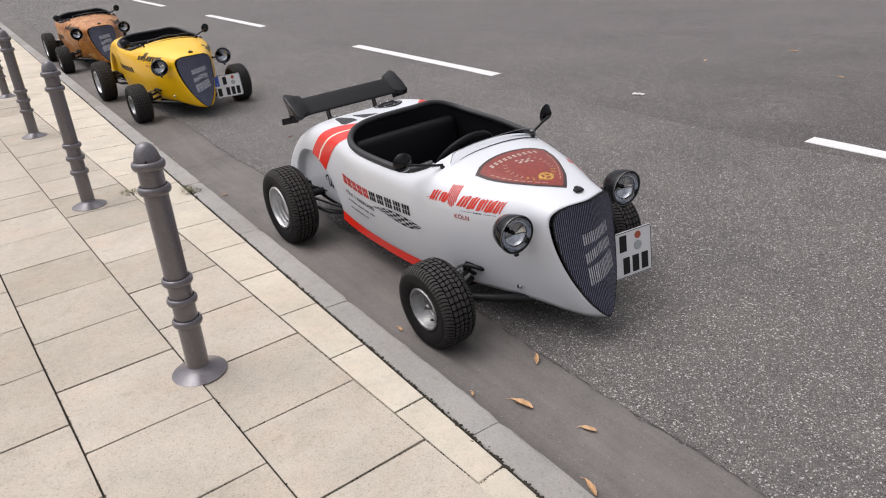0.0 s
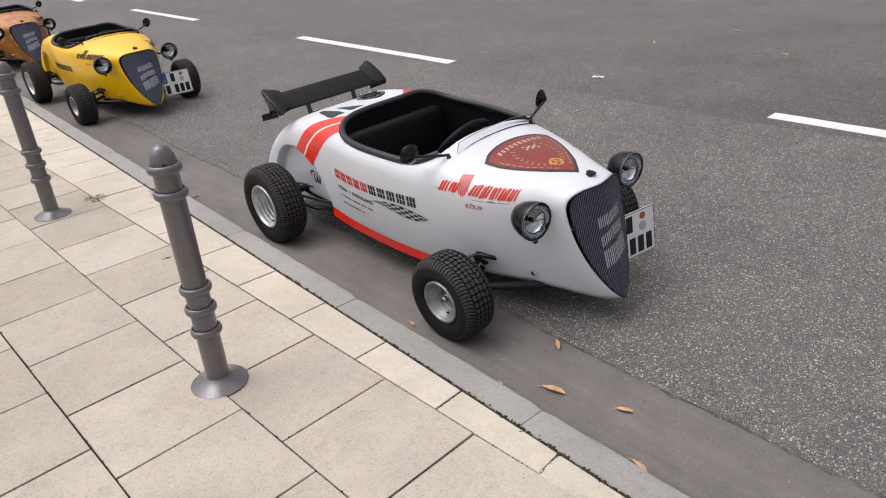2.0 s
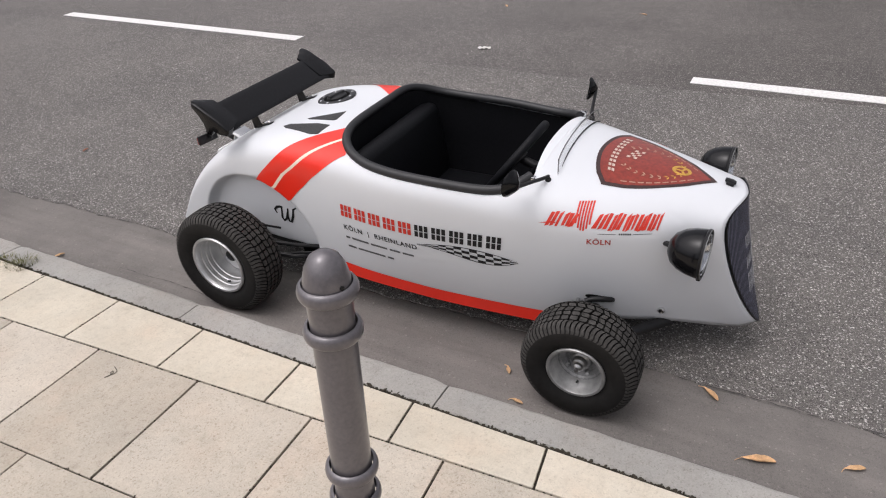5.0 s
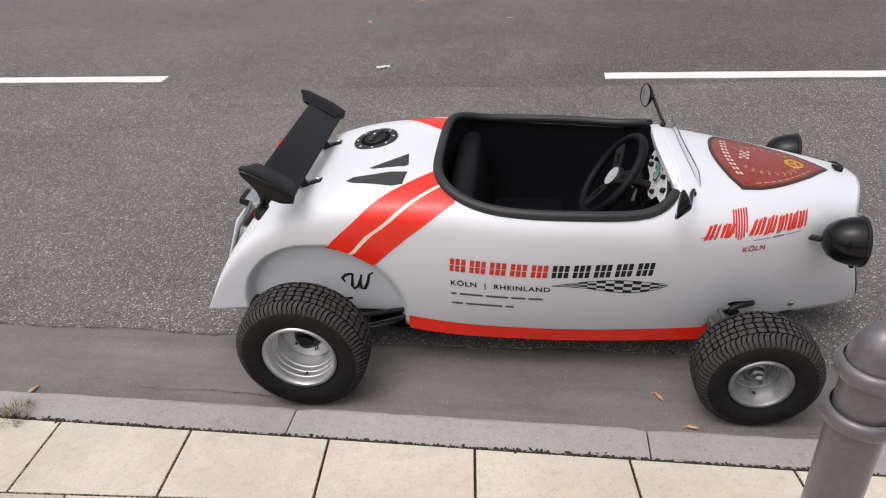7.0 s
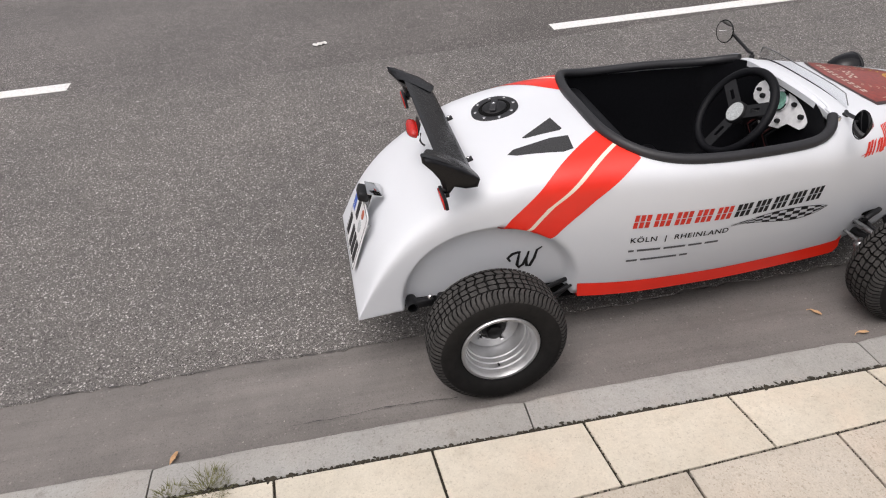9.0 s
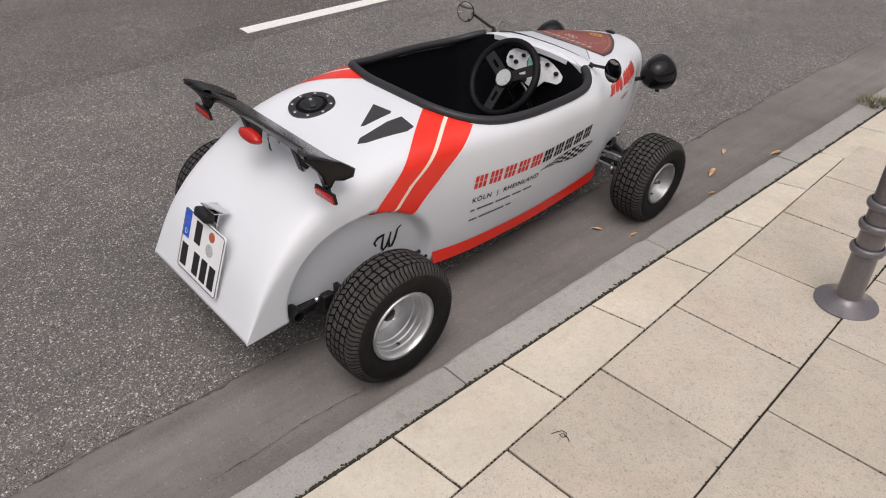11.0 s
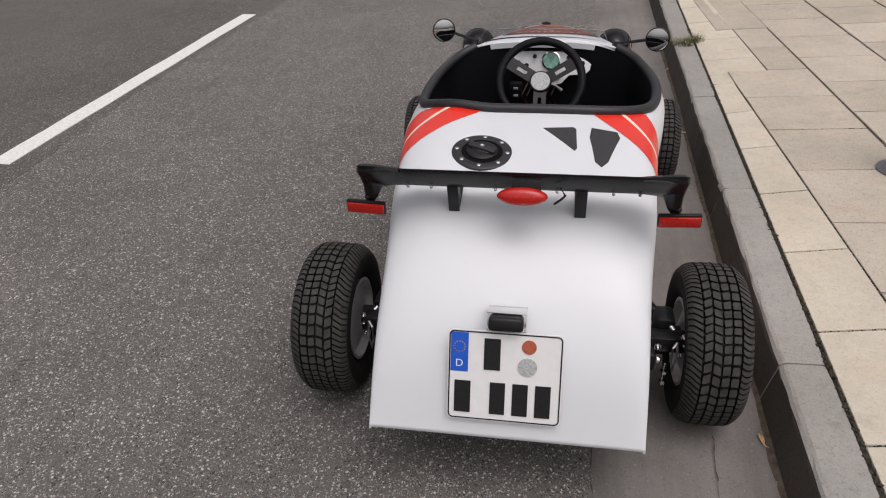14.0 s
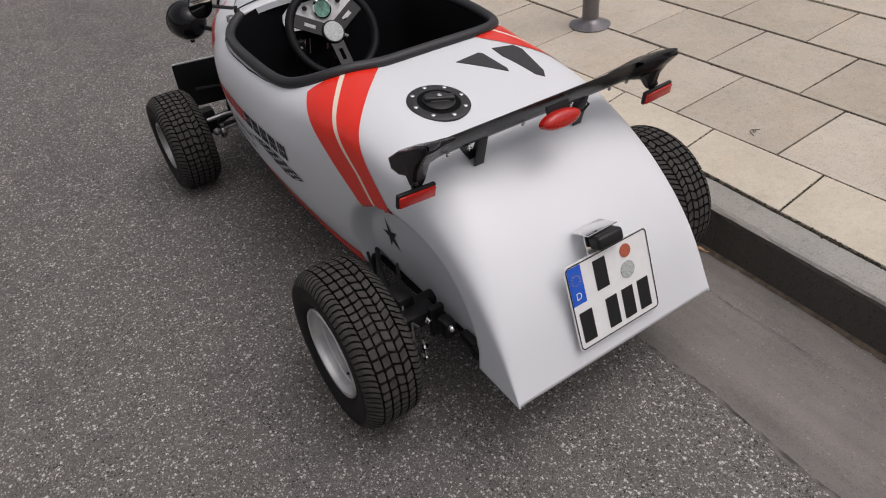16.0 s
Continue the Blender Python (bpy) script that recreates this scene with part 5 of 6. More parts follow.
def arch_marks(car):
    """A script mark on one rear panel, a black star on the other, as plain strokes."""
    def put(pts, side, rr=.0056):
        bm = bmesh.new()
        a, b = [], []
        for i, (y, z) in enumerate(pts):
            y0, z0 = pts[max(0, i - 1)]
            y1, z1 = pts[min(len(pts) - 1, i + 1)]
            d = Vector((y1 - y0, z1 - z0)).normalized()
            k = rr * (.35 + .65 * math.sin(math.pi * min(1, (i + .6) / len(pts))))
            a.append(bm.verts.new(side_pt(y - d.y * k, z + d.x * k, side, .0016)))
            b.append(bm.verts.new(side_pt(y + d.y * k, z - d.x * k, side, .0016)))
        grid_faces(bm, [a, b])
        tidy(bm, out_side)
        part("script_stroke", bm, M_LOGODARK, car, smooth=False)
    c = 3.512
    put([(c + .052, .301), (c + .060, .317), (c + .046, .331), (c + .028, .335), (c + .018, .335)], -1)
    put([(c + .022, .339), (c + .026, .313), (c + .030, .285), (c + .024, .273), (c + .010, .283), (c - .004, .319), (c - .008, .335)], -1)
    put([(c - .006, .333), (c - .000, .298), (c - .002, .275), (c - .012, .273), (c - .026, .303), (c - .034, .335), (c - .050, .345)], -1)
    bm = bmesh.new()
    cy, cz = 3.502, .316
    pts = []
    for i in range(10):
        r = (.046, .017)[i % 2]
        if i in (0, 6):
            r = .060
        a = radians(90 + 36 * i + 14)
        pts.append((cy + r * .8 * math.cos(a), cz + r * math.sin(a)))
    ctr = bm.verts.new(side_pt(cy, cz, 1, .0018))
    vs = [bm.verts.new(side_pt(y, z, 1, .0018)) for y, z in pts]
    for i in range(10):
        bm.faces.new((vs[i], vs[(i + 1) % 10], ctr))
    tidy(bm, out_side)
    part("star_mark", bm, M_LOGODARK, car, "black five-pointed star", smooth=False)


def hot_rod(body_mat, place, label, detailed):
    car = new("hot_rod")
    car.empty_display_size = 0.2
    tagged(car, label, "car", "parked hot rods")
    me = BODY_MESH.copy()
    me.materials.append(body_mat)
    body = new("body", me)
    body.parent = car
    sol = body.modifiers.new("shell", 'SOLIDIFY')
    sol.thickness, sol.offset = .005, -1
    # floor pan and frame
    bm = bmesh.new()
    rows = []
    for i in range(30):
        s = 1.99 + (3.95 - 1.99) * i / 29
        w = max(.03, FOOTW(s) - .02)
        z = FOOT(s) + .012
        rows.append([bm.verts.new((x * w, s - Y0, z)) for x in (-1, -.5, 0, .5, 1)])
    grid_faces(bm, rows)
    box(bm, (.48, 1.10, .07), Matrix.Translation((0, 2.96 - Y0, .105)), .01)
    part("floor_pan", bm, M_DARKIN, car)
    # cockpit tub
    bm = bmesh.new()
    n = 64
    rings = []
    for f, z in ((1.0, None), (.985, .56), (.97, .45), (.94, .32), (.88, .24), (.0, .23)):
        ring = []
        for i in range(n):
            a = 2 * math.pi * i / n
            y = CY + CL * .985 * math.copysign(abs(math.sin(a)) ** .5, math.sin(a))
            h = max(.02, open_half(y)) if abs(y - CY) < CL * .98 else open_half(CY + math.copysign(CL * .98, y - CY))
            x = h * math.cos(a) / max(1e-6, max(abs(math.cos(a)), 0.0001)) * min(1, abs(math.cos(a)) ** .5 * 1.15)
            x = max(-h, min(h, x))
            zz = deck_z(x, y) - .004 if z is None else z
            yy = CY + (y - CY) * (f if y > CY else min(1.0, f + .0))
            ring.append(bm.verts.new((x * f, yy - Y0, zz)))
        rings.append(ring + [ring[0]])
    grid_faces(bm, rings)
    bmesh.ops.remove_doubles(bm, verts=bm.verts[:], dist=.0003)
    tidy(bm, lambda c: Vector((-c.x, -(c.y + Y0 - CY), .6)))
    part("cockpit_tub", bm, M_LEATHER, car, "black lined cockpit")
    # bench
    bm = bmesh.new()
    box(bm, (.60, .34, .09), Matrix.Translation((0, 2.98 - Y0, .275)), .03, 3)
    part("seat", bm, M_LEATHER, car, "black bench seat")
    bm = bmesh.new()
    box(bm, (.62, .09, .34), Matrix.Translation((0, 3.150 - Y0, .43)) @ Matrix.Rotation(radians(-10), 4, 'X'), .035, 3)
    part("backrest", bm, M_LEATHER, car, "black padded backrest")
    # padded rim round the sides and back
    bm = bmesh.new()
    ya = 2.530
    left = []
    m = 60
    for i in range(m + 1):
        t = i / m
        # from the front end back to the rear middle, dense in the corner
        y = ya + (CY + CL * .9996 - ya) * (1 - (1 - t) ** 2.6)
        left.append((open_half(y) - .003, y))
    left.append((0.0, CY + CL))
    # even spacing
    dense = [left[0]]
    for p in left[1:]:
        dx, dy = p[0] - dense[-1][0], p[1] - dense[-1][1]
        k = max(1, int(math.hypot(dx, dy) / .014))
        o = dense[-1]
        for j in range(1, k + 1):
            dense.append((o[0] + dx * j / k, o[1] + dy * j / k))
    full = [(-x, y) for x, y in dense] + [(x, y) for x, y in dense[::-1][1:]]
    pts = [Vector((x + sway(deck_z(x, y), y) + (.005 if x < -.2 else 0), y - Y0, deck_z(x, y) + .005)) for x, y in full]
    for _ in range(4):
        pts = [pts[0]] + [(pts[i - 1] + 2 * pts[i] + pts[i + 1]) / 4 for i in range(1, len(pts) - 1)] + [pts[-1]]
    tube(bm, pts, .0158, 14)
    bmesh.ops.recalc_face_normals(bm, faces=bm.faces[:])
    part("cockpit_rim", bm, M_RIMPAD, car, "thick padded black cockpit rim")
    # cowl lip, clips and dashboard
    bm = bmesh.new()
    xs = [-.27 + .54 * i / 24 for i in range(25)]
    a = [bm.verts.new((x, 2.500 - Y0, deck_z(x, 2.500) + .001)) for x in xs]
    b = [bm.verts.new((x, 2.545 - Y0 - .3 * x * x, deck_z(x, 2.52) - .002)) for x in xs]
    c = [bm.verts.new((x, 2.545 - Y0 - .3 * x * x, deck_z(x, 2.52) - .022)) for x in xs]
    d = [bm.verts.new((x, 2.500 - Y0, deck_z(x, 2.500) - .024)) for x in xs]
    grid_faces(bm, [a, b, c, d], flip=True)
    bmesh.ops.recalc_face_normals(bm, faces=bm.faces[:])
    part("cowl_lip", bm, body_mat, car)
    for x in (-.285, .285):
        bm = bmesh.new()
        box(bm, (.022, .034, .026), Matrix.Translation((x, 2.528 - Y0, deck_z(x, 2.528) + .004)), .005, 2)
        part("rim_clip", bm, M_CHROME, car, "polished clip at the rim's end")
    bm = bmesh.new()
    dm = Matrix.Translation((-.036, 2.536 - Y0, .576)) @ Matrix.Rotation(radians(-72), 4, 'X') @ Matrix.Rotation(math.pi, 4, 'Z')
    outl = [(-.183, 0), (-.178, -.022), (-.160, -.036), (-.085, -.042), (-.052, -.072), (0, -.082), (.052, -.072), (.085, -.042), (.160, -.036), (.178, -.022), (.183, 0), (.176, .022), (.155, .036), (.10, .056), (0, .064), (-.10, .056), (-.155, .036), (-.176, .022)]
    slabof(bm, outl, .004, lambda p, q, r: dm @ Vector((p * .82, q, -r)))
    bmesh.ops.recalc_face_normals(bm, faces=bm.faces[:])
    dash = part("dashboard", bm, M_DASH, car, "bright metal dashboard with gauge and switches", smooth=False)
    for px, py, r, mt, nm in ((.0, .012, .030, M_GAUGE, "gauge"),):
        bm = bmesh.new()
        lathe(bm, [(r + .005, 0), (r + .005, .008), (r, .010), (r - .001, .006)], Matrix.Translation(dm @ Vector((px, py, 0))) @ dm.to_3x3().to_4x4(), 28)
        gg = part(nm, bm, M_CHROME, dash)
        bm = bmesh.new()
        lathe(bm, [(r, .006), (0, .006)], Matrix.Translation(dm @ Vector((px, py, 0))) @ dm.to_3x3().to_4x4(), 28)
        part("gauge_face", bm, mt, gg, "green and white gauge face")
    for px, py, r in ((-.062, .026, .008), (.066, .024, .008), (-.092, -.008, .009), (-.122, .004, .007), (.118, .002, .009), (.030, -.050, .008)):
        bm = bmesh.new()
        lathe(bm, [(r, 0), (r, .010), (r * .7, .014), (0, .015)], Matrix.Translation(dm @ Vector((px, py, 0))) @ dm.to_3x3().to_4x4(), 12)
        part("switch", bm, M_BLACK, dash)
    steering_wheel(car)
    for x0, mt in ((-.06, M_BLACK), (-.04, M_WIRE), (.03, M_BLACK), (.05, M_WIRE), (.075, M_BLACK)):
        bm = bmesh.new()
        tube(bm, [(x0, 2.54 - Y0, .50), (x0 + .02, 2.57 - Y0, .46), (x0 - .01, 2.56 - Y0, .41), (x0 + .01, 2.53 - Y0, .36)], .004, 6)
        part("wiring", bm, mt, car)
    # plug block and column lever under the dashboard
    bm = bmesh.new()
    box(bm, (.046, .030, .060), Matrix.Translation((.092, 2.575 - Y0, .485)), .004)
    plug = part("plug_block", bm, M_BLACK, car, "dark plug block with pale sockets")
    for dz in (.016, -.012):
        bm = bmesh.new()
        box(bm, (.018, .008, .008), Matrix.Translation((.092, 2.592 - Y0, .480 + dz)), .002)
        part("socket", bm, M_SEALB, plug)
    bm = bmesh.new()
    tube(bm, [(-.030, 2.60 - Y0, .52), (-.062, 2.612 - Y0, .512), (-.082, 2.618 - Y0, .500)], [.004, .005, .007], 8)
    part("column_lever", bm, M_HUB, car, "short steel lever on the column")
    # clear wind deflector
    bm = bmesh.new()
    rows = [[], [], [], []]
    for i in range(29):
        x = -.242 + .484 * i / 28
        y = 2.452 + .014 * (1 - (x / .242) ** 2)
        z = deck_z(x, y)
        cut = (.034 + .013 * (x / .242) ** 2) * min(1.0, (1 - abs(x) / .2425) * 22 + .15) ** .6
        for k, (dy, dz) in enumerate(((0, .002), (.12 * cut, cut), (.12 * cut + .003, cut), (.003, .002))):
            rows[k].append(bm.verts.new((x, y - Y0 + dy, z + dz)))
    DEFLECTOR_TOP = [v.co.copy() for v in rows[1]]
    grid_faces(bm, rows + [rows[0]])
    bmesh.ops.recalc_face_normals(bm, faces=bm.faces[:])
    g = part("wind_deflector", bm, M_GLASS, car, "low clear acrylic wind deflector")
    g.visible_shadow = False
    bm = bmesh.new()
    tube(bm, [(x, 2.452 + .014 * (1 - (x / .242) ** 2) - Y0, deck_z(x, 2.452 + .014 * (1 - (x / .242) ** 2)) + .001) for x in [-.242 + .484 * i / 28 for i in range(29)]], .0024, 6)
    part("deflector_seal", bm, M_BLACK, car)
    bm = bmesh.new()
    tube(bm, DEFLECTOR_TOP, .0016, 6)
    part("deflector_edge", bm, M_DISC, car, "grey trim on the deflector's top edge")
    mirror(car, (-.268, 2.478, deck_z(-.268, 2.478)), (-.415, 2.545, .672))
    mirror(car, (.246, 2.484, deck_z(.246, 2.484)), (.372, 2.530, .698))
    headlight(car, -.303, 2.000, .492, -1)
    headlight(car, .303, 2.000, .492, 1)
    grille(car)
    # bonnet clasp
    bm = bmesh.new()
    cz = deck_z(0, 1.975)
    box(bm, (.040, .024, .010), Matrix.Translation((0, 1.972 - Y0, cz + .004)) @ Matrix.Rotation(radians(14), 4, 'X'), .004, 2)
    box(bm, (.020, .034, .008), Matrix.Translation((0, 1.972 - Y0, cz + .008)) @ Matrix.Rotation(radians(14), 4, 'X'), .003, 2)
    part("bonnet_clasp", bm, M_BLACK, car)
    # wheels
    wheel(car, -.483, 3.667, .189, .154, .113, TYRE_R, -1, True)
    wheel(car, .513, 3.662, .188, .154, .113, TYRE_R, 1, True)
    wheel(car, -.498, 2.277, .158, .154, .085, TYRE_F, -1, False, 1.0, 0.0)
    wheel(car, .506, 2.284, .157, .154, .085, TYRE_F, 1, False, 1.0, 0.0)
    # running gear
    bm = bmesh.new()
    tube(bm, [(-.44, 3.662 - Y0, .212), (.44, 3.662 - Y0, .212)], .019, 14)
    lathe(bm, [(0, -.07), (.05, -.07), (.07, -.03), (.07, .03), (.05, .07), (0, .07)], Matrix.Translation((.05, 3.662 - Y0, .212)) @ Matrix.Rotation(radians(90), 4, 'Y'), 18)
    part("rear_axle", bm, M_BLACK, car)
    for s in (-1, 1):
        bm = bmesh.new()
        tube(bm, [(s * .285, 3.36 - Y0, .165), (s * .35, 3.46 - Y0, .160), (s * .385, 3.62 - Y0, .175)], .0095, 8)
        tube(bm, [(s * .275, 3.36 - Y0, .185), (s * .33, 3.47 - Y0, .200), (s * .380, 3.64 - Y0, .215)], .0075, 8)
        box(bm, (.05, .07, .12), Matrix.Translation((s * .375, 3.66 - Y0, .215)), .012)
        part("trailing_arm", bm, M_BLACK, car)
        bm = bmesh.new()
        tube(bm, [(s * .31, 3.365 - Y0, .180), (s * .385, 3.60 - Y0, .160)], .0045, 8)
        part("tie_rod", bm, M_BLACK, car)
        bm = bmesh.new()
        box(bm, (.026, .062, .030), Matrix.Translation((s * .300, 3.850 - Y0, .210)), .010)
        box(bm, (.035, .045, .055), Matrix.Translation((s * .325, 3.79 - Y0, .225)), .012)
        lathe(bm, [(.017, -.026), (.020, -.01), (.020, .01), (.017, .026), (.010, .028), (0, .02)], Matrix.Translation((s * .292, 3.890 - Y0, .208)) @ Matrix.Rotation(radians(90), 4, 'Y'), 16)
        rb = part("rear_bracket", bm, M_BLACK, car)
        for yy, zz in ((3.835, .262),):
            bm = bmesh.new()
            lathe(bm, [(.009, 0), (.009, .005), (.005, .010), (0, .011)], Matrix.Translation((s * .338, yy - Y0, zz)) @ Matrix.Rotation(radians(90 * s), 4, 'Y'), 10)
            part("bolt", bm, M_CHROME, rb)
        # brake and axle fittings
        bm = bmesh.new()
        box(bm, (.105, .046, .044), Matrix.Translation((s * .372, 3.720 - Y0, .230)), .006)
        box(bm, (.040, .018, .090), Matrix.Translation((s * .325, 3.745 - Y0, .215)), .004)
        ah = part("axle_bracket", bm, M_BLACK, car, "black welded axle bracket")
        for x, y, z, r in ((.352, 3.748, .232, .010), (.322, 3.756, .190, .008), (.414, 3.740, .262, .007), (.416, 3.738, .236, .007), (.412, 3.742, .206, .006)):
            bm = bmesh.new()
            lathe(bm, [(r, 0), (r, .003), (r * .6, .0035), (r * .6, .009), (r * .3, .012), (0, .012)], Matrix.Translation((s * x, y - Y0, z)) @ Matrix.Rotation(radians(-90), 4, 'X'), 12)
            part("bolt", bm, M_CHROME, ah)
        bm = bmesh.new()
        tube(bm, [(s * .398, 3.752 - Y0, .250), (s * .388, 3.762 - Y0, .240), (s * .386, 3.766 - Y0, .205), (s * .394, 3.764 - Y0, .168), (s * .402, 3.758 - Y0, .210), (s * .398, 3.752 - Y0, .250)], .0035, 8)
        part("brake_lever", bm, M_HUB, ah, "bright steel brake lever")
        bm = bmesh.new()
        tube(bm, [(s * .376, 3.758 - Y0, .190), (s * .374, 3.764 - Y0, .118)], .0042, 8)
        for z in (.162, .128):
            lathe(bm, [(0, -.004), (.009, -.004), (.009, .004), (0, .004)], Matrix.Translation((s * .3748, 3.762 - Y0, z)), 6)
        part("adjuster_stud", bm, M_CHROME, ah, "chromed adjuster stud with nuts")
        bm = bmesh.new()
        tube(bm, [(s * .310, 3.54 - Y0, .250), (s * .340, 3.60 - Y0, .268), (s * .370, 3.66 - Y0, .266), (s * .394, 3.70 - Y0, .250)], .0045, 8)
        hose = part("brake_hose", bm, M_BLACK, car, "black rubber brake hose")
        bm = bmesh.new()
        tube(bm, [(s * .378, 3.675 - Y0, .263), (s * .395, 3.702 - Y0, .249)], .0058, 8)
        part("hose_sleeve", bm, M_CHROME, hose, "bright hose sleeve")
        # dark slot in the side where the upper arm comes out
        bm = bmesh.new()
        ring = [bm.verts.new(side_pt(2.282 + .046 * math.cos(a), .246 + .013 * math.sin(a) + .008 * math.cos(a), s, .0015)) for a in [2 * math.pi * i / 18 for i in range(18)]]
        bm.faces.new(ring)
        tidy(bm, out_side)
        part("arm_slot", bm, M_DARKIN, car, "dark slot for the suspension arm", smooth=False)
        bm = bmesh.new()
        tube(bm, [side_pt(2.240, .242, s, -.004), side_pt(2.250, .250, s, .008), side_pt(2.275, .257, s, .014), side_pt(2.305, .258, s, .018), side_pt(2.322, .250, s, .020), side_pt(2.324, .232, s, .020), side_pt(2.314, .216, s, .012)], [.006, .009, .010, .010, .010, .009, .007], 10)
        part("arm_bracket", bm, M_BLACK, car, "curved black bracket over the suspension arm")
        # front arms
        bm = bmesh.new()
        tube(bm, [(s * .15, 2.070 - Y0, .124), (s * .29, 2.165 - Y0, .144), (s * .405, 2.262 - Y0, .158)], [.019, .017, .014], 10)
        tube(bm, [(s * .22, 2.34 - Y0, .180), (s * .405, 2.27 - Y0, .160)], .013, 8)
        box(bm, (.06, .05, .10), Matrix.Translation((s * .395, 2.27 - Y0, .195)), .012)
        part("front_arm", bm, M_BLACK, car, "black tubular suspension arm")
        bm = bmesh.new()
        tube(bm, [(s * .23, 2.34 - Y0, .215), (s * .30, 2.31 - Y0, .222), (s * .395, 2.290 - Y0, .205)], .010, 8)
        box(bm, (.035, .070, .018), Matrix.Translation((s * .280, 2.315 - Y0, .214)) @ Matrix.Rotation(radians(12), 4, 'X'), .008)
        part("upper_arm", bm, M_BLACK, car)
        bm = bmesh.new()
        tube(bm, [(s * .22, 2.385 - Y0, .205), (s * .40, 2.36 - Y0, .185)], .0055, 8)
        bmesh.ops.create_uvsphere(bm, u_segments=12, v_segments=8, radius=.014, matrix=Matrix.Translation((s * .395, 2.358 - Y0, .182)))
        part("steering_rod", bm, M_DISC, car, "dull steel steering rod")
        bm = bmesh.new()
        tube(bm, [(s * .27, 2.352 - Y0, .232), (s * .345, 2.345 - Y0, .234), (s * .412, 2.335 - Y0, .226)], [.006, .0075, .0075], 10)
        part("upper_link", bm, M_HUB, car, "bright steel upper link")
        bm = bmesh.new()
        lathe(bm, [(0, -.022), (.010, -.020), (.010, -.010), (.015, -.006), (.017, .004), (.013, .014), (.007, .018), (.007, .030), (0, .031)], Matrix.Translation((s * .372, 2.368 - Y0, .178)), 14)
        part("ball_joint", bm, M_HUB, car, "bare steel ball joint with its nut")
        bm = bmesh.new()
        p = side_pt(2.105, .192, s, 0)
        lathe(bm, [(.011, 0), (.012, .008), (.008, .014), (0, .015)], Matrix.Translation(p) @ Matrix.Rotation(radians(80 * s), 4, 'Y'), 10)
        part("bolt", bm, M_CHROME, car)
    # front plate beside the nose, on a dark back plate
    fm = Matrix.Translation((.278, 1.950 - Y0, .212)) @ Matrix.Rotation(radians(-9), 4, 'Z') @ Matrix.Rotation(radians(83), 4, 'X')
    number_plate(car, fm)
    bm = bmesh.new()
    box(bm, (.247, .202, .004), fm @ Matrix.Translation((0, 0, -.004)), .001)
    tube(bm, [(.14, 2.02 - Y0, .18), (.25, 1.975 - Y0, .19), (.34, 1.970 - Y0, .20)], .008, 8)
    part("plate_holder", bm, M_BLACK, car)
    if detailed:
        paint_stripes(car)
        paint_sill(car)
        for side in (-1, 1):
            emblem_lettering(car, side)
            brush_emblem(car, side, M_LOGORED)
        hood_shield(car)
        deck_vents(car)
        filler_cap(car)
        rear_wing(car)
        arch_marks(car)
        # rear plate with its lamp
        rm = Matrix.Translation((.014, 4.017 - Y0, .334)) @ Matrix.Rotation(math.pi, 4, 'Z') @ Matrix.Rotation(radians(90 - 21.4), 4, 'X')
        number_plate(car, rm)
        bm = bmesh.new()
        box(bm, (.16, .10, .003), rm @ Matrix.Translation((0, .0, -.006)), .001)
        for sx in (-.07, .07):
            box(bm, (.003, .10, .035), rm @ Matrix.Translation((sx, 0, -.020)), .001)
        part("plate_holder", bm, M_CHROME, car, "bent bright metal plate holder")
        lm = rm @ Matrix.Translation((0, .128, .002))
        bm = bmesh.new()
        box(bm, (.086, .003, .055), lm @ Matrix.Translation((0, .020, -.022)), .0008)
        box(bm, (.086, .055, .003), lm @ Matrix.Translation((0, -.008, -.012)), .0008)
        lb = part("lamp_bracket", bm, M_CHROME, car, "folded bright metal bracket")
        bm = bmesh.new()
        box(bm, (.076, .032, .036), lm @ Matrix.Translation((0, .000, .010)), .008, 3)
        part("plate_lamp", bm, M_BLACK, lb, "black number-plate lamp")
    else:
        for side in (-1, 1):
            brush_emblem(car, side, M_LOGODARK)
            bm = bmesh.new()
            d = 1 if side > 0 else -1
            st = 3.15 if side < 0 else 2.60
            for k in range(9):
                poly_side(bm, [(st + d * (.058 * k + a + .1 * b), .385 + b) for a, b in ((0, 0), (.044, 0), (.044, .055), (0, .055))], side)
            tidy(bm, out_side)
            part("emblem_block", bm, M_LOGODARK, car, smooth=False)
    car.matrix_world = place
    return car


CAR_LEAN = -math.degrees(math.atan(ROAD_FALL))
hot_rod(M_WHITE, pose(2.106, Y0 + .012, .0283, 0, CAR_LEAN, 1.5), "white miniature hot rod with red stripes and black rear wing", True)
hot_rod(M_YELLOW, pose(2.105, Y0 + 5.02, road_z(2.105) + .020, 0, CAR_LEAN, 2.2), "glossy yellow miniature hot rod parked at the kerb", False)
hot_rod(M_COPPER, pose(2.05, Y0 + 8.80, road_z(2.05) + .014, 0, CAR_LEAN, 0), "copper-brown mottled miniature hot rod parked behind the yellow one", False)


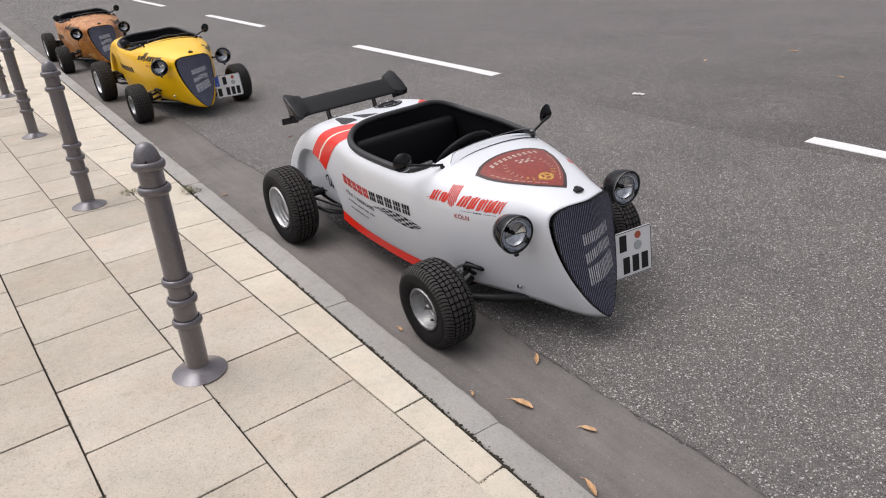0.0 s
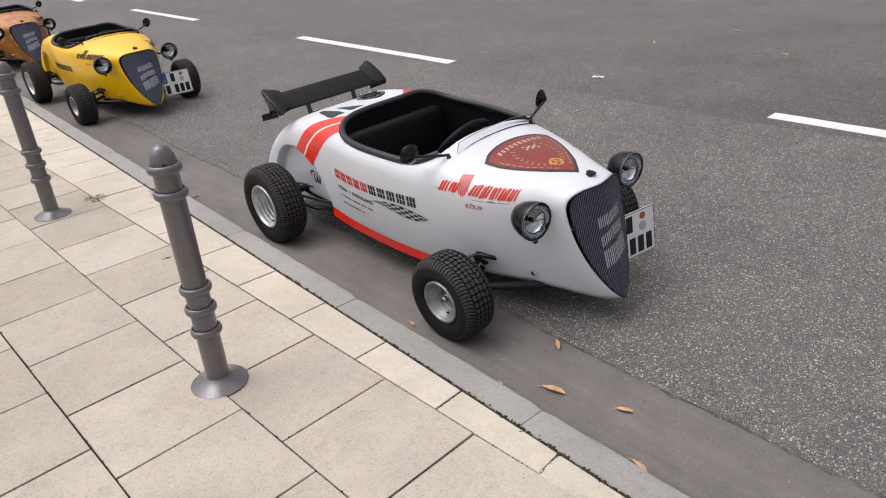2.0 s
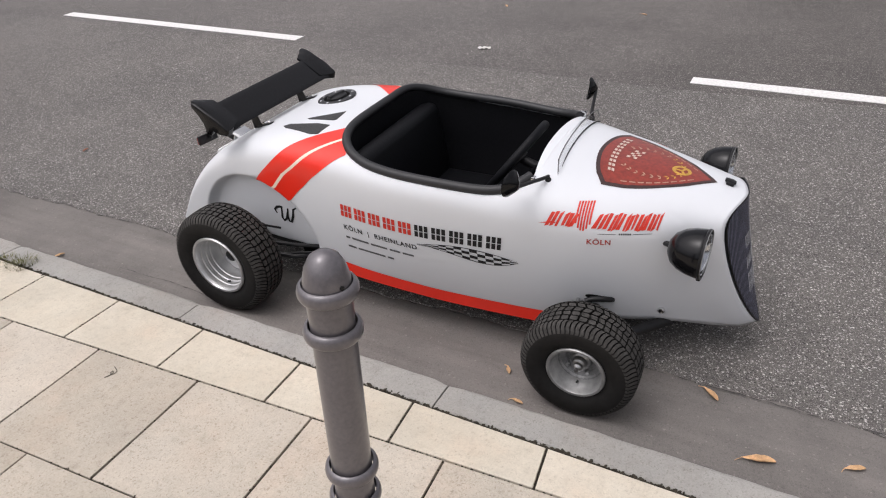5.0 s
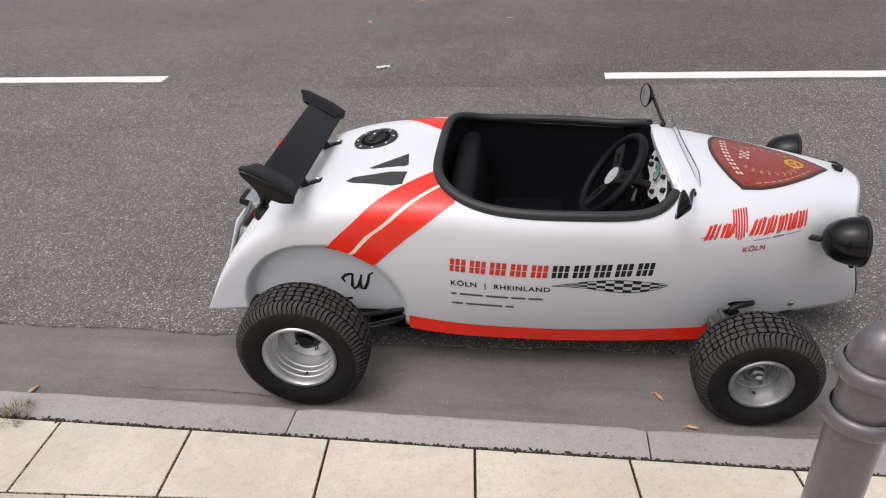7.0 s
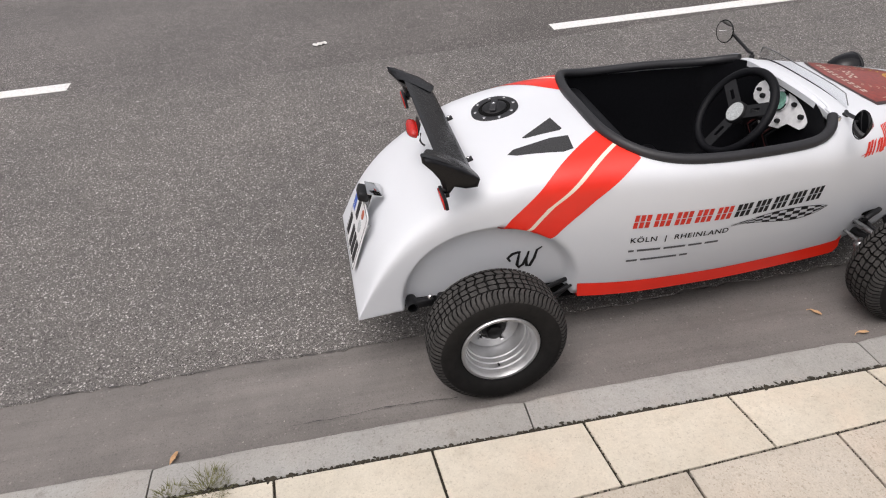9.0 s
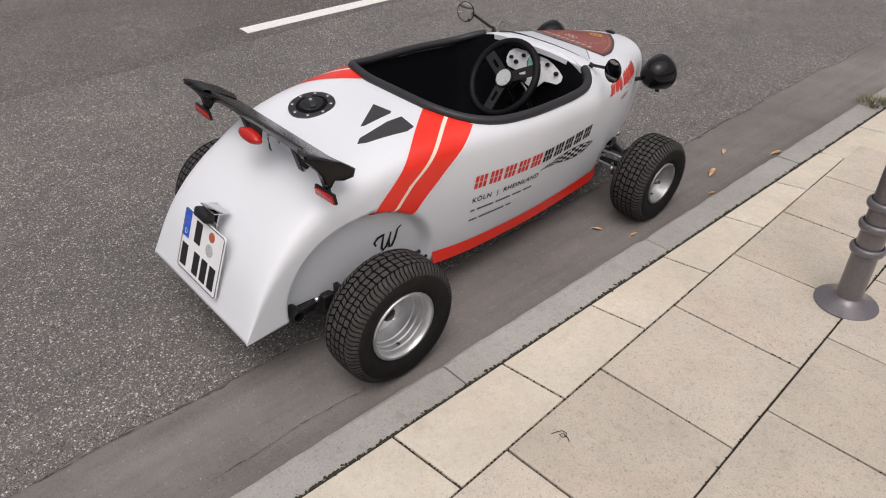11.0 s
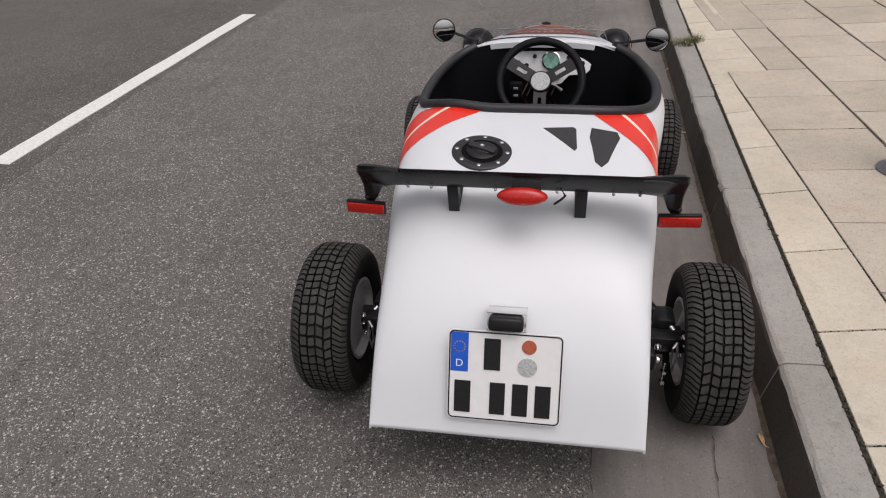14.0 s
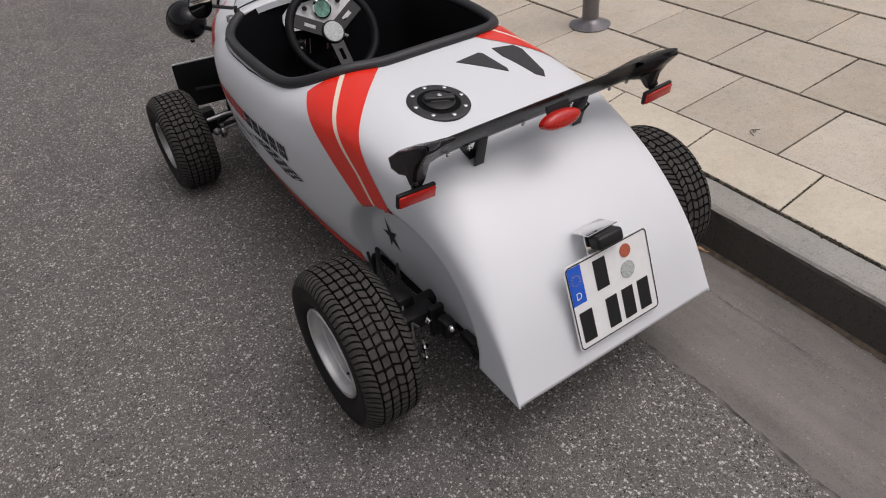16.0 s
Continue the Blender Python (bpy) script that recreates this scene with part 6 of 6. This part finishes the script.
# ---- bollards ----
def bollard():
    b = new("bollard")
    bm = bmesh.new()
    R = .0388
    lathe(bm, [(R, .0), (R, .20), (R, .40), (R, .60), (R, .775)], Matrix(), 36)
    part("post", bm, M_BOLLARD, b)
    bm = bmesh.new()
    lathe(bm, [(R + .002, .775), (R + .003, .788), (R + .001, .806), (R * .90, .827), (R * .66, .845), (R * .34, .854), (0, .857)], Matrix(), 36)
    part("domed_cap", bm, M_BOLLARD, b, "domed metal cap")
    for h in (.785, .703, .375, .300, .215):
        bm = bmesh.new()
        n = 10
        lathe(bm, [(R + .004 + .0090 * math.sin(math.pi * i / n), h - .014 * math.cos(math.pi * i / n)) for i in range(n + 1)], Matrix(), 36)
        part("ring", bm, M_BOLLARD, b)
    bm = bmesh.new()
    lathe(bm, [(.097, 0), (.097, .003), (.090, .006), (.060, .019), (R + .003, .030), (R, .034)], Matrix(), 40)
    part("base_flange", bm, M_BOLLARD, b, "flared round base plate")
    bm = bmesh.new()
    lathe(bm, [(.0042, 0), (.0042, .003), (0, .0035)], Matrix.Rotation(radians(252), 4, 'Z') @ Matrix.Translation((R + .0005, 0, .803)) @ Matrix.Rotation(radians(90), 4, 'Y'), 8)
    part("grub_screw", bm, M_BLACK, b)
    return tagged(b, "dark grey painted metal bollard with rings and domed cap", "bollard", "bollards along the kerb")


first = bollard()
first.matrix_world = pose(.711, 2.471, pave_z(.711))
for k, (x, y) in enumerate(((.722, 4.66), (.675, 6.82), (.655, 8.95), (.64, 11.08), (.70, -1.97))):
    copy_thing(first, pose(x, y, pave_z(x), 0, 0, 40 * (k + 1)))


# ---- leaves, litter, tufts ----
def leaf(x, y, z, size, turn, curl, seed, mat=None, label="curled dry brown leaf on the asphalt"):
    rnd = random.Random(seed)
    bm = bmesh.new()
    rows = []
    n = 9
    for i in range(n + 1):
        t = i / n
        w = .20 * size * math.sin(math.pi * min(1, t * 1.02 + .02)) ** .7 * (1 - .35 * t) + .0008
        row = []
        for j in range(5):
            u = -1 + j / 2
            jag = 1 + (.18 * rnd.uniform(-1, 1) if abs(u) == 1 else 0)
            px = (t - .5) * size
            py = u * w * jag * math.cos(curl * .8 * abs(u))
            pz = .004 + abs(u) ** 1.6 * w * math.sin(curl) * .9 + .12 * size * curl * (t - .45) ** 2 + .002 * rnd.random()
            row.append(bm.verts.new((px, py, pz)))
        rows.append(row)
    grid_faces(bm, rows)
    tube(bm, [(size * .48, 0, .006), (size * .58, .004, .005), (size * .68, .010, .003)], .0011, 5)
    ob = part("leaf", bm, mat or M_LEAF)
    s = ob.modifiers.new("thickness", 'SOLIDIFY')
    s.thickness = .0009
    ob.matrix_world = pose(x, y, z, 0, 0, turn)
    return tagged(ob, label, "leaf", "fallen leaves")


LEAVES = ((1.606, 1.737, .095, 104, 1.0), (1.688, 1.493, .060, 116, .7), (1.827, 1.902, .070, 47, .9), (1.665, 2.532, .042, 30, .6), (1.538, 2.450, .042, 80, .8), (1.472, 3.253, .032, 120, .7),
          (1.508, 1.898, .030, 60, .8), (1.528, 4.660, .050, 160, .8), (1.506, 1.306, .075, 70, 1.0), (1.440, 1.760, .030, 10, .8), (1.448, 3.796, .038, 100, .8), (1.430, .740, .040, 45, .8), (1.51, 5.81, .032, 45, .7), (1.49, 6.38, .045, 75, .8))
for i, (x, y, sz, tn, cu) in enumerate(LEAVES):
    leaf(x, y, road_z(x) + .001, sz, tn, cu, 20 + i)
leaf(6.53, 4.58, road_z(6.53) + .005, .09, 30, .8, 60)
leaf(7.57, 4.25, road_z(7.57) + .005, .09, 100, .7, 61)
leaf(6.59, 3.25, road_z(6.59) + .005, .07, 60, .7, 63)
leaf(2.411, 5.582, road_z(2.411) + .005, .05, 15, .6, 62, M_LEAFR, "small reddish fallen leaf on the asphalt")

bm = bmesh.new()
rows = []
rnd = random.Random(3)
for i in range(7):
    rows.append([bm.verts.new((.013 * (j - 2) * (1.2 if i % 2 else .7), .017 * (i - 3), .004 + .010 * rnd.random())) for j in range(5)])
grid_faces(bm, rows)
paper = part("crumpled_paper", bm, M_PAPER, smooth=False)
paper.modifiers.new("thickness", 'SOLIDIFY').thickness = .001
paper.matrix_world = pose(5.0, 4.13, road_z(5.0) + .006, 0, 0, 25)
tagged(paper, "small crumpled piece of white paper on the road", "litter")


def tuft(x, y, z, r, h, n, seed):
    rnd = random.Random(seed)
    bm = bmesh.new()
    for _ in range(n):
        a, d = rnd.uniform(0, 2 * math.pi), r * rnd.random() ** .7
        bx, by = d * math.cos(a), d * math.sin(a)
        lean = rnd.uniform(.3, 1.3)
        hh = h * rnd.uniform(.4, 1.0)
        t = a + rnd.uniform(-.8, .8)
        w = .0012
        pts = []
        for k in range(4):
            f = k / 3
            px, py, pz = bx + lean * hh * f * f * math.cos(t), by + lean * hh * f * f * math.sin(t), hh * f * (1 - .3 * f)
            ww = w * (1 - f) + .0002
            pts.append((bm.verts.new((px - ww * math.sin(t), py + ww * math.cos(t), pz)), bm.verts.new((px + ww * math.sin(t), py - ww * math.cos(t), pz))))
        for p, q in zip(pts[:-1], pts[1:]):
            bm.faces.new((p[0], p[1], q[1], q[0]))
    ob = part("grass_tuft", bm, M_GRASS, smooth=False)
    ob.matrix_world = pose(x, y, z)
    return tagged(ob, "dry grass tuft in the paving joint", "grass", kind="stuff")


tuft(.968, 4.72, pave_z(.97) - .004, .060, .026, 260, 1)
tuft(1.282, 4.50, pave_z(1.27) - .004, .060, .034, 220, 2)
tuft(1.279, 4.60, pave_z(1.27) - .004, .040, .024, 110, 3)
tuft(1.34, .66, .130, .085, .045, 320, 4)
tuft(1.27, .60, .130, .060, .050, 220, 5)

bm = bmesh.new()
tube(bm, [(-.026, -.006, .002), (-.016, .006, .003), (-.004, .016, .004), (.008, .014, .004), (.012, .004, .003), (.004, -.003, .002), (-.006, .001, .003), (.002, .008, .004), (.016, .002, .003), (.026, -.010, .002)], .0012, 5)
stem = part("dry_stem", bm, M_STEM)
stem.matrix_world = pose(.965, 3.590, pave_z(.965) + .001, 0, 0, 200)
tagged(stem, "thin dark curled plant stem on a slab", "twig")

# moss and dirt along the kerb joint and the slab joints
lumps = []
rnd = random.Random(8)
for _ in range(3200):
    y = rnd.uniform(.3, 9.5)
    x = 1.274 + rnd.gauss(0, .0040 + .0022 * math.sin(y * 7) * math.sin(y * 2.3 + 1))
    r = rnd.uniform(.0015, .0055)
    m = Matrix.Translation((x, y, .128 + rnd.uniform(-.004, .001))) @ Matrix.Rotation(rnd.uniform(0, 3), 4, 'Z') @ Matrix.Diagonal((r, r * rnd.uniform(1, 2.4), r * .5, 1))
    lumps.append(m)
moss = crumbs("moss", M_MOSS, lumps)
tagged(moss, "dark moss and dirt crumbs in the kerb joint", "moss", kind="stuff")

# grit swept along the foot of the kerb and strewn over the gutter
lumps = []
rnd = random.Random(31)
for i in range(900):
    y = rnd.uniform(.4, 7.5)
    x = 1.428 + abs(rnd.gauss(0, .012)) if i < 650 else rnd.uniform(1.44, 1.88)
    r = rnd.uniform(.0008, .0026) * (1.4 if i > 860 else 1)
    m = Matrix.Translation((x, y, road_z(x) + .001 + r * .4)) @ Matrix.Rotation(rnd.uniform(0, 3), 4, 'Z') @ Matrix.Diagonal((r, r * rnd.uniform(.7, 1.6), r * .7, 1))
    lumps.append(m)
tagged(crumbs("grit", M_GRIT, lumps), "small grit along the foot of the kerb", "grit", kind="stuff")

# brown dirt washed up against the foot of the kerb
bm = bmesh.new()
rnd = random.Random(9)
inner, outer = [], []
wide = .02
for i in range(420):
    y = .2 + .025 * i
    wide = max(.006, min(.040, wide + rnd.uniform(-.003, .003)))
    inner.append(bm.verts.new((1.424, y, road_z(1.424) + .009)))
    outer.append(bm.verts.new((1.430 + wide, y, road_z(1.43 + wide) + .0022)))
grid_faces(bm, [inner, outer], flip=True)
tagged(part("dirt", bm, M_DIRT), "brown dirt along the foot of the kerb", "dirt", kind="stuff")

# ---- kerb stones and paving slabs ----
kerb = new("kerb")
tagged(kerb, "grey concrete kerb stones with a much darker front face", "kerb", kind="structure")


def kerb_mesh(seed):
    rnd = random.Random(seed)
    bm = bmesh.new()
    L = 1.0175
    n = 20
    prof = [(-.073, -.20), (-.073, .124), (-.069, .128), (.0, .128), (.028, .127), (.037, .124), (.044, .117), (.048, .108), (.076, -.02), (.076, -.2)]
    rows = []
    for i in range(n + 1):
        y = -L / 2 + L * i / n
        e = .004 if i in (0, n) else 0
        rows.append([bm.verts.new((x - (e if x > .02 else 0) + (rnd.uniform(-.0025, .0025) if .02 < x < .07 else 0), y, z - e * (z > .1) + (rnd.uniform(-.0008, .0008) if z > .1 else 0))) for x, z in prof])
    # the front face takes a much darker, browner colour than the top
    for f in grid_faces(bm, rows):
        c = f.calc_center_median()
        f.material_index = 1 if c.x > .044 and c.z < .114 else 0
    bm.faces.new(rows[0])
    bm.faces.new(rows[-1][::-1])
    bmesh.ops.recalc_face_normals(bm, faces=bm.faces[:])
    me = bpy.data.meshes.new("kerb_stone")
    bm.to_mesh(me)
    bm.free()
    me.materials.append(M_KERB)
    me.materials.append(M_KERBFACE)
    return me


KERBS = [kerb_mesh(i) for i in range(3)]
rnd = random.Random(4)
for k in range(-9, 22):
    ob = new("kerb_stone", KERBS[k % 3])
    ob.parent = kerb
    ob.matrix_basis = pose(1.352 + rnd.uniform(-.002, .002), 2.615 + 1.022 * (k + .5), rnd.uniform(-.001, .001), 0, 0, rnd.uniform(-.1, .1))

GAP = .0070
TURN_SLABS = 3.3
EX = Vector((math.cos(radians(TURN_SLABS)), math.sin(radians(TURN_SLABS))))
EY = Vector((-EX.y, EX.x))
CORNER = Vector((1.093, 2.655))


def seam_x(y):
    """Where the slab field ends against the cut edging row."""
    return CORNER.x + (y - CORNER.y) * EY.x / EY.y


SLABS = [slab_mesh("slab", PITCH - GAP, PITCH - GAP, M_SLAB, seed=i) for i in range(4)]
HALF_SLAB = slab_mesh("slab", PITCH / 2 - GAP, PITCH - GAP, M_SLAB, seed=7)
rnd = random.Random(12)
far = bmesh.new()
for col in range(12):
    off = .244 if col % 2 == 0 else .060
    for k in range(-24, 60):
        v = off + PITCH * (k + .5)
        u = -PITCH * (col + .5)
        c = CORNER + EX * u + EY * v
        narrow = col == 0 and c.y < 1.43
        if narrow:
            c = CORNER + EX * (u - PITCH / 4) + EY * v
        tilt = (rnd.uniform(-.12, .12), rnd.uniform(-.12, .12))
        dz = rnd.uniform(-.0012, .0012)
        if col < 5 and .2 < c.y < 14.5:
            ob = new("slab", HALF_SLAB if narrow else SLABS[rnd.randrange(4)])
            ob.parent = pavement
            ob.matrix_basis = pose(c.x, c.y, pave_z(c.x) + dz, *tilt, TURN_SLABS)
        else:
            z = pave_z(c.x) + dz
            h = (PITCH - GAP) / 2
            q = [far.verts.new((*(c + EX * (a * h) + EY * (b * h)), z)) for a, b in ((-1, -1), (1, -1), (1, 1), (-1, 1))]
            w = [far.verts.new((vv.co.x, vv.co.y, z - .02)) for vv in q]
            far.faces.new(q)
            for i in range(4):
                j = (i + 1) % 4
                far.faces.new((w[i], w[j], q[j], q[i]))
tagged(part("distant_slabs", far, M_SLAB, pavement, smooth=False), kind="stuff")


def edging(c):
    """A cut edging slab with the given four corners, chamfered."""
    mid = sum((Vector(p) for p in c), Vector((0, 0))) / 4
    bm = bmesh.new()

    def ring(g, z):
        out = []
        n = len(c)
        for i in range(n):
            p = Vector(c[i])
            d0 = (Vector(c[i - 1]) - p).normalized()
            d1 = (Vector(c[(i + 1) % n]) - p).normalized()
            q = p + (d0 + d1) * g
            out.append(bm.verts.new((*(q - mid), z + pave_z(q.x) - pave_z(mid.x))))
        return out
    r = [ring(GAP / 2, -.05), ring(GAP / 2, -.002), ring(GAP / 2 + .0012, 0)]
    for a, b in zip(r[:-1], r[1:]):
        for i in range(4):
            j = (i + 1) % 4
            bm.faces.new((a[i], a[j], b[j], b[i]))
    bm.faces.new(r[-1])
    ob = part("edging_slab", bm, M_BAND, pavement, smooth=False)
    ob.matrix_basis = pose(*mid, pave_z(mid.x) + .001 + rnd.uniform(-.001, .001))


KIN = 1.272
for k in range(-12, 32):
    ya, yb = 2.673 + .4150 * k, 2.673 + .4150 * (k + 1)
    yc, yd = 2.653 + .4140 * k, 2.653 + .4140 * (k + 1)
    if k < -3:
        ya, yb = 1.428 + PITCH * (k + 3), 1.428 + PITCH * (k + 4)
        yc, yd = ya - .02, yb - .02
    wide = PITCH / 2 if k < -3 else 0.0
    edging([(seam_x(yc) - wide, yc), (KIN, ya), (KIN, yb), (seam_x(yd) - wide, yd)])

# soil, crumbs and dry moss in the joints of the edging row
lumps = []
rnd = random.Random(44)


def crumb(x, y, r):
    m = Matrix.Translation((x, y, pave_z(x) - .0015 - .002 * rnd.random())) @ Matrix.Rotation(rnd.uniform(0, 3), 4, 'Z') @ Matrix.Diagonal((r, r * rnd.uniform(1, 1.9), r * .55, 1))
    lumps.append(m)


for _ in range(1700):
    y = rnd.uniform(1.45, 8.0)
    if math.sin(y * 5.1) + math.sin(y * 1.7 + 2) + rnd.gauss(0, .8) > -.6:
        crumb(seam_x(y) + rnd.gauss(0, .0026), y, rnd.uniform(.0014, .0042))
for k in range(-3, 13):
    ya, yc = 2.673 + .4150 * k, 2.653 + .4140 * k
    for _ in range(45):
        t = rnd.random()
        y = yc + (ya - yc) * t
        crumb(seam_x(yc) + (KIN - seam_x(yc)) * t, y + rnd.gauss(0, .0018), rnd.uniform(.0012, .0032))
for col in range(1, 5):
    for _ in range(330):
        q = CORNER + EX * (-PITCH * col + rnd.gauss(0, .0022)) + EY * rnd.uniform(-2.4, 1.6)
        crumb(q.x, q.y, rnd.uniform(.0010, .0034))
for col in range(4):
    off = .244 if col % 2 == 0 else .060
    for k in range(-6, 5):
        for _ in range(26):
            q = CORNER + EX * (-PITCH * (col + rnd.random())) + EY * (off + PITCH * k + rnd.gauss(0, .0018))
            crumb(q.x, q.y, rnd.uniform(.0009, .0028))
tagged(crumbs("joint_soil", M_MOSS, lumps), "dark soil and dry moss crumbs in the slab joints", "soil", kind="stuff")
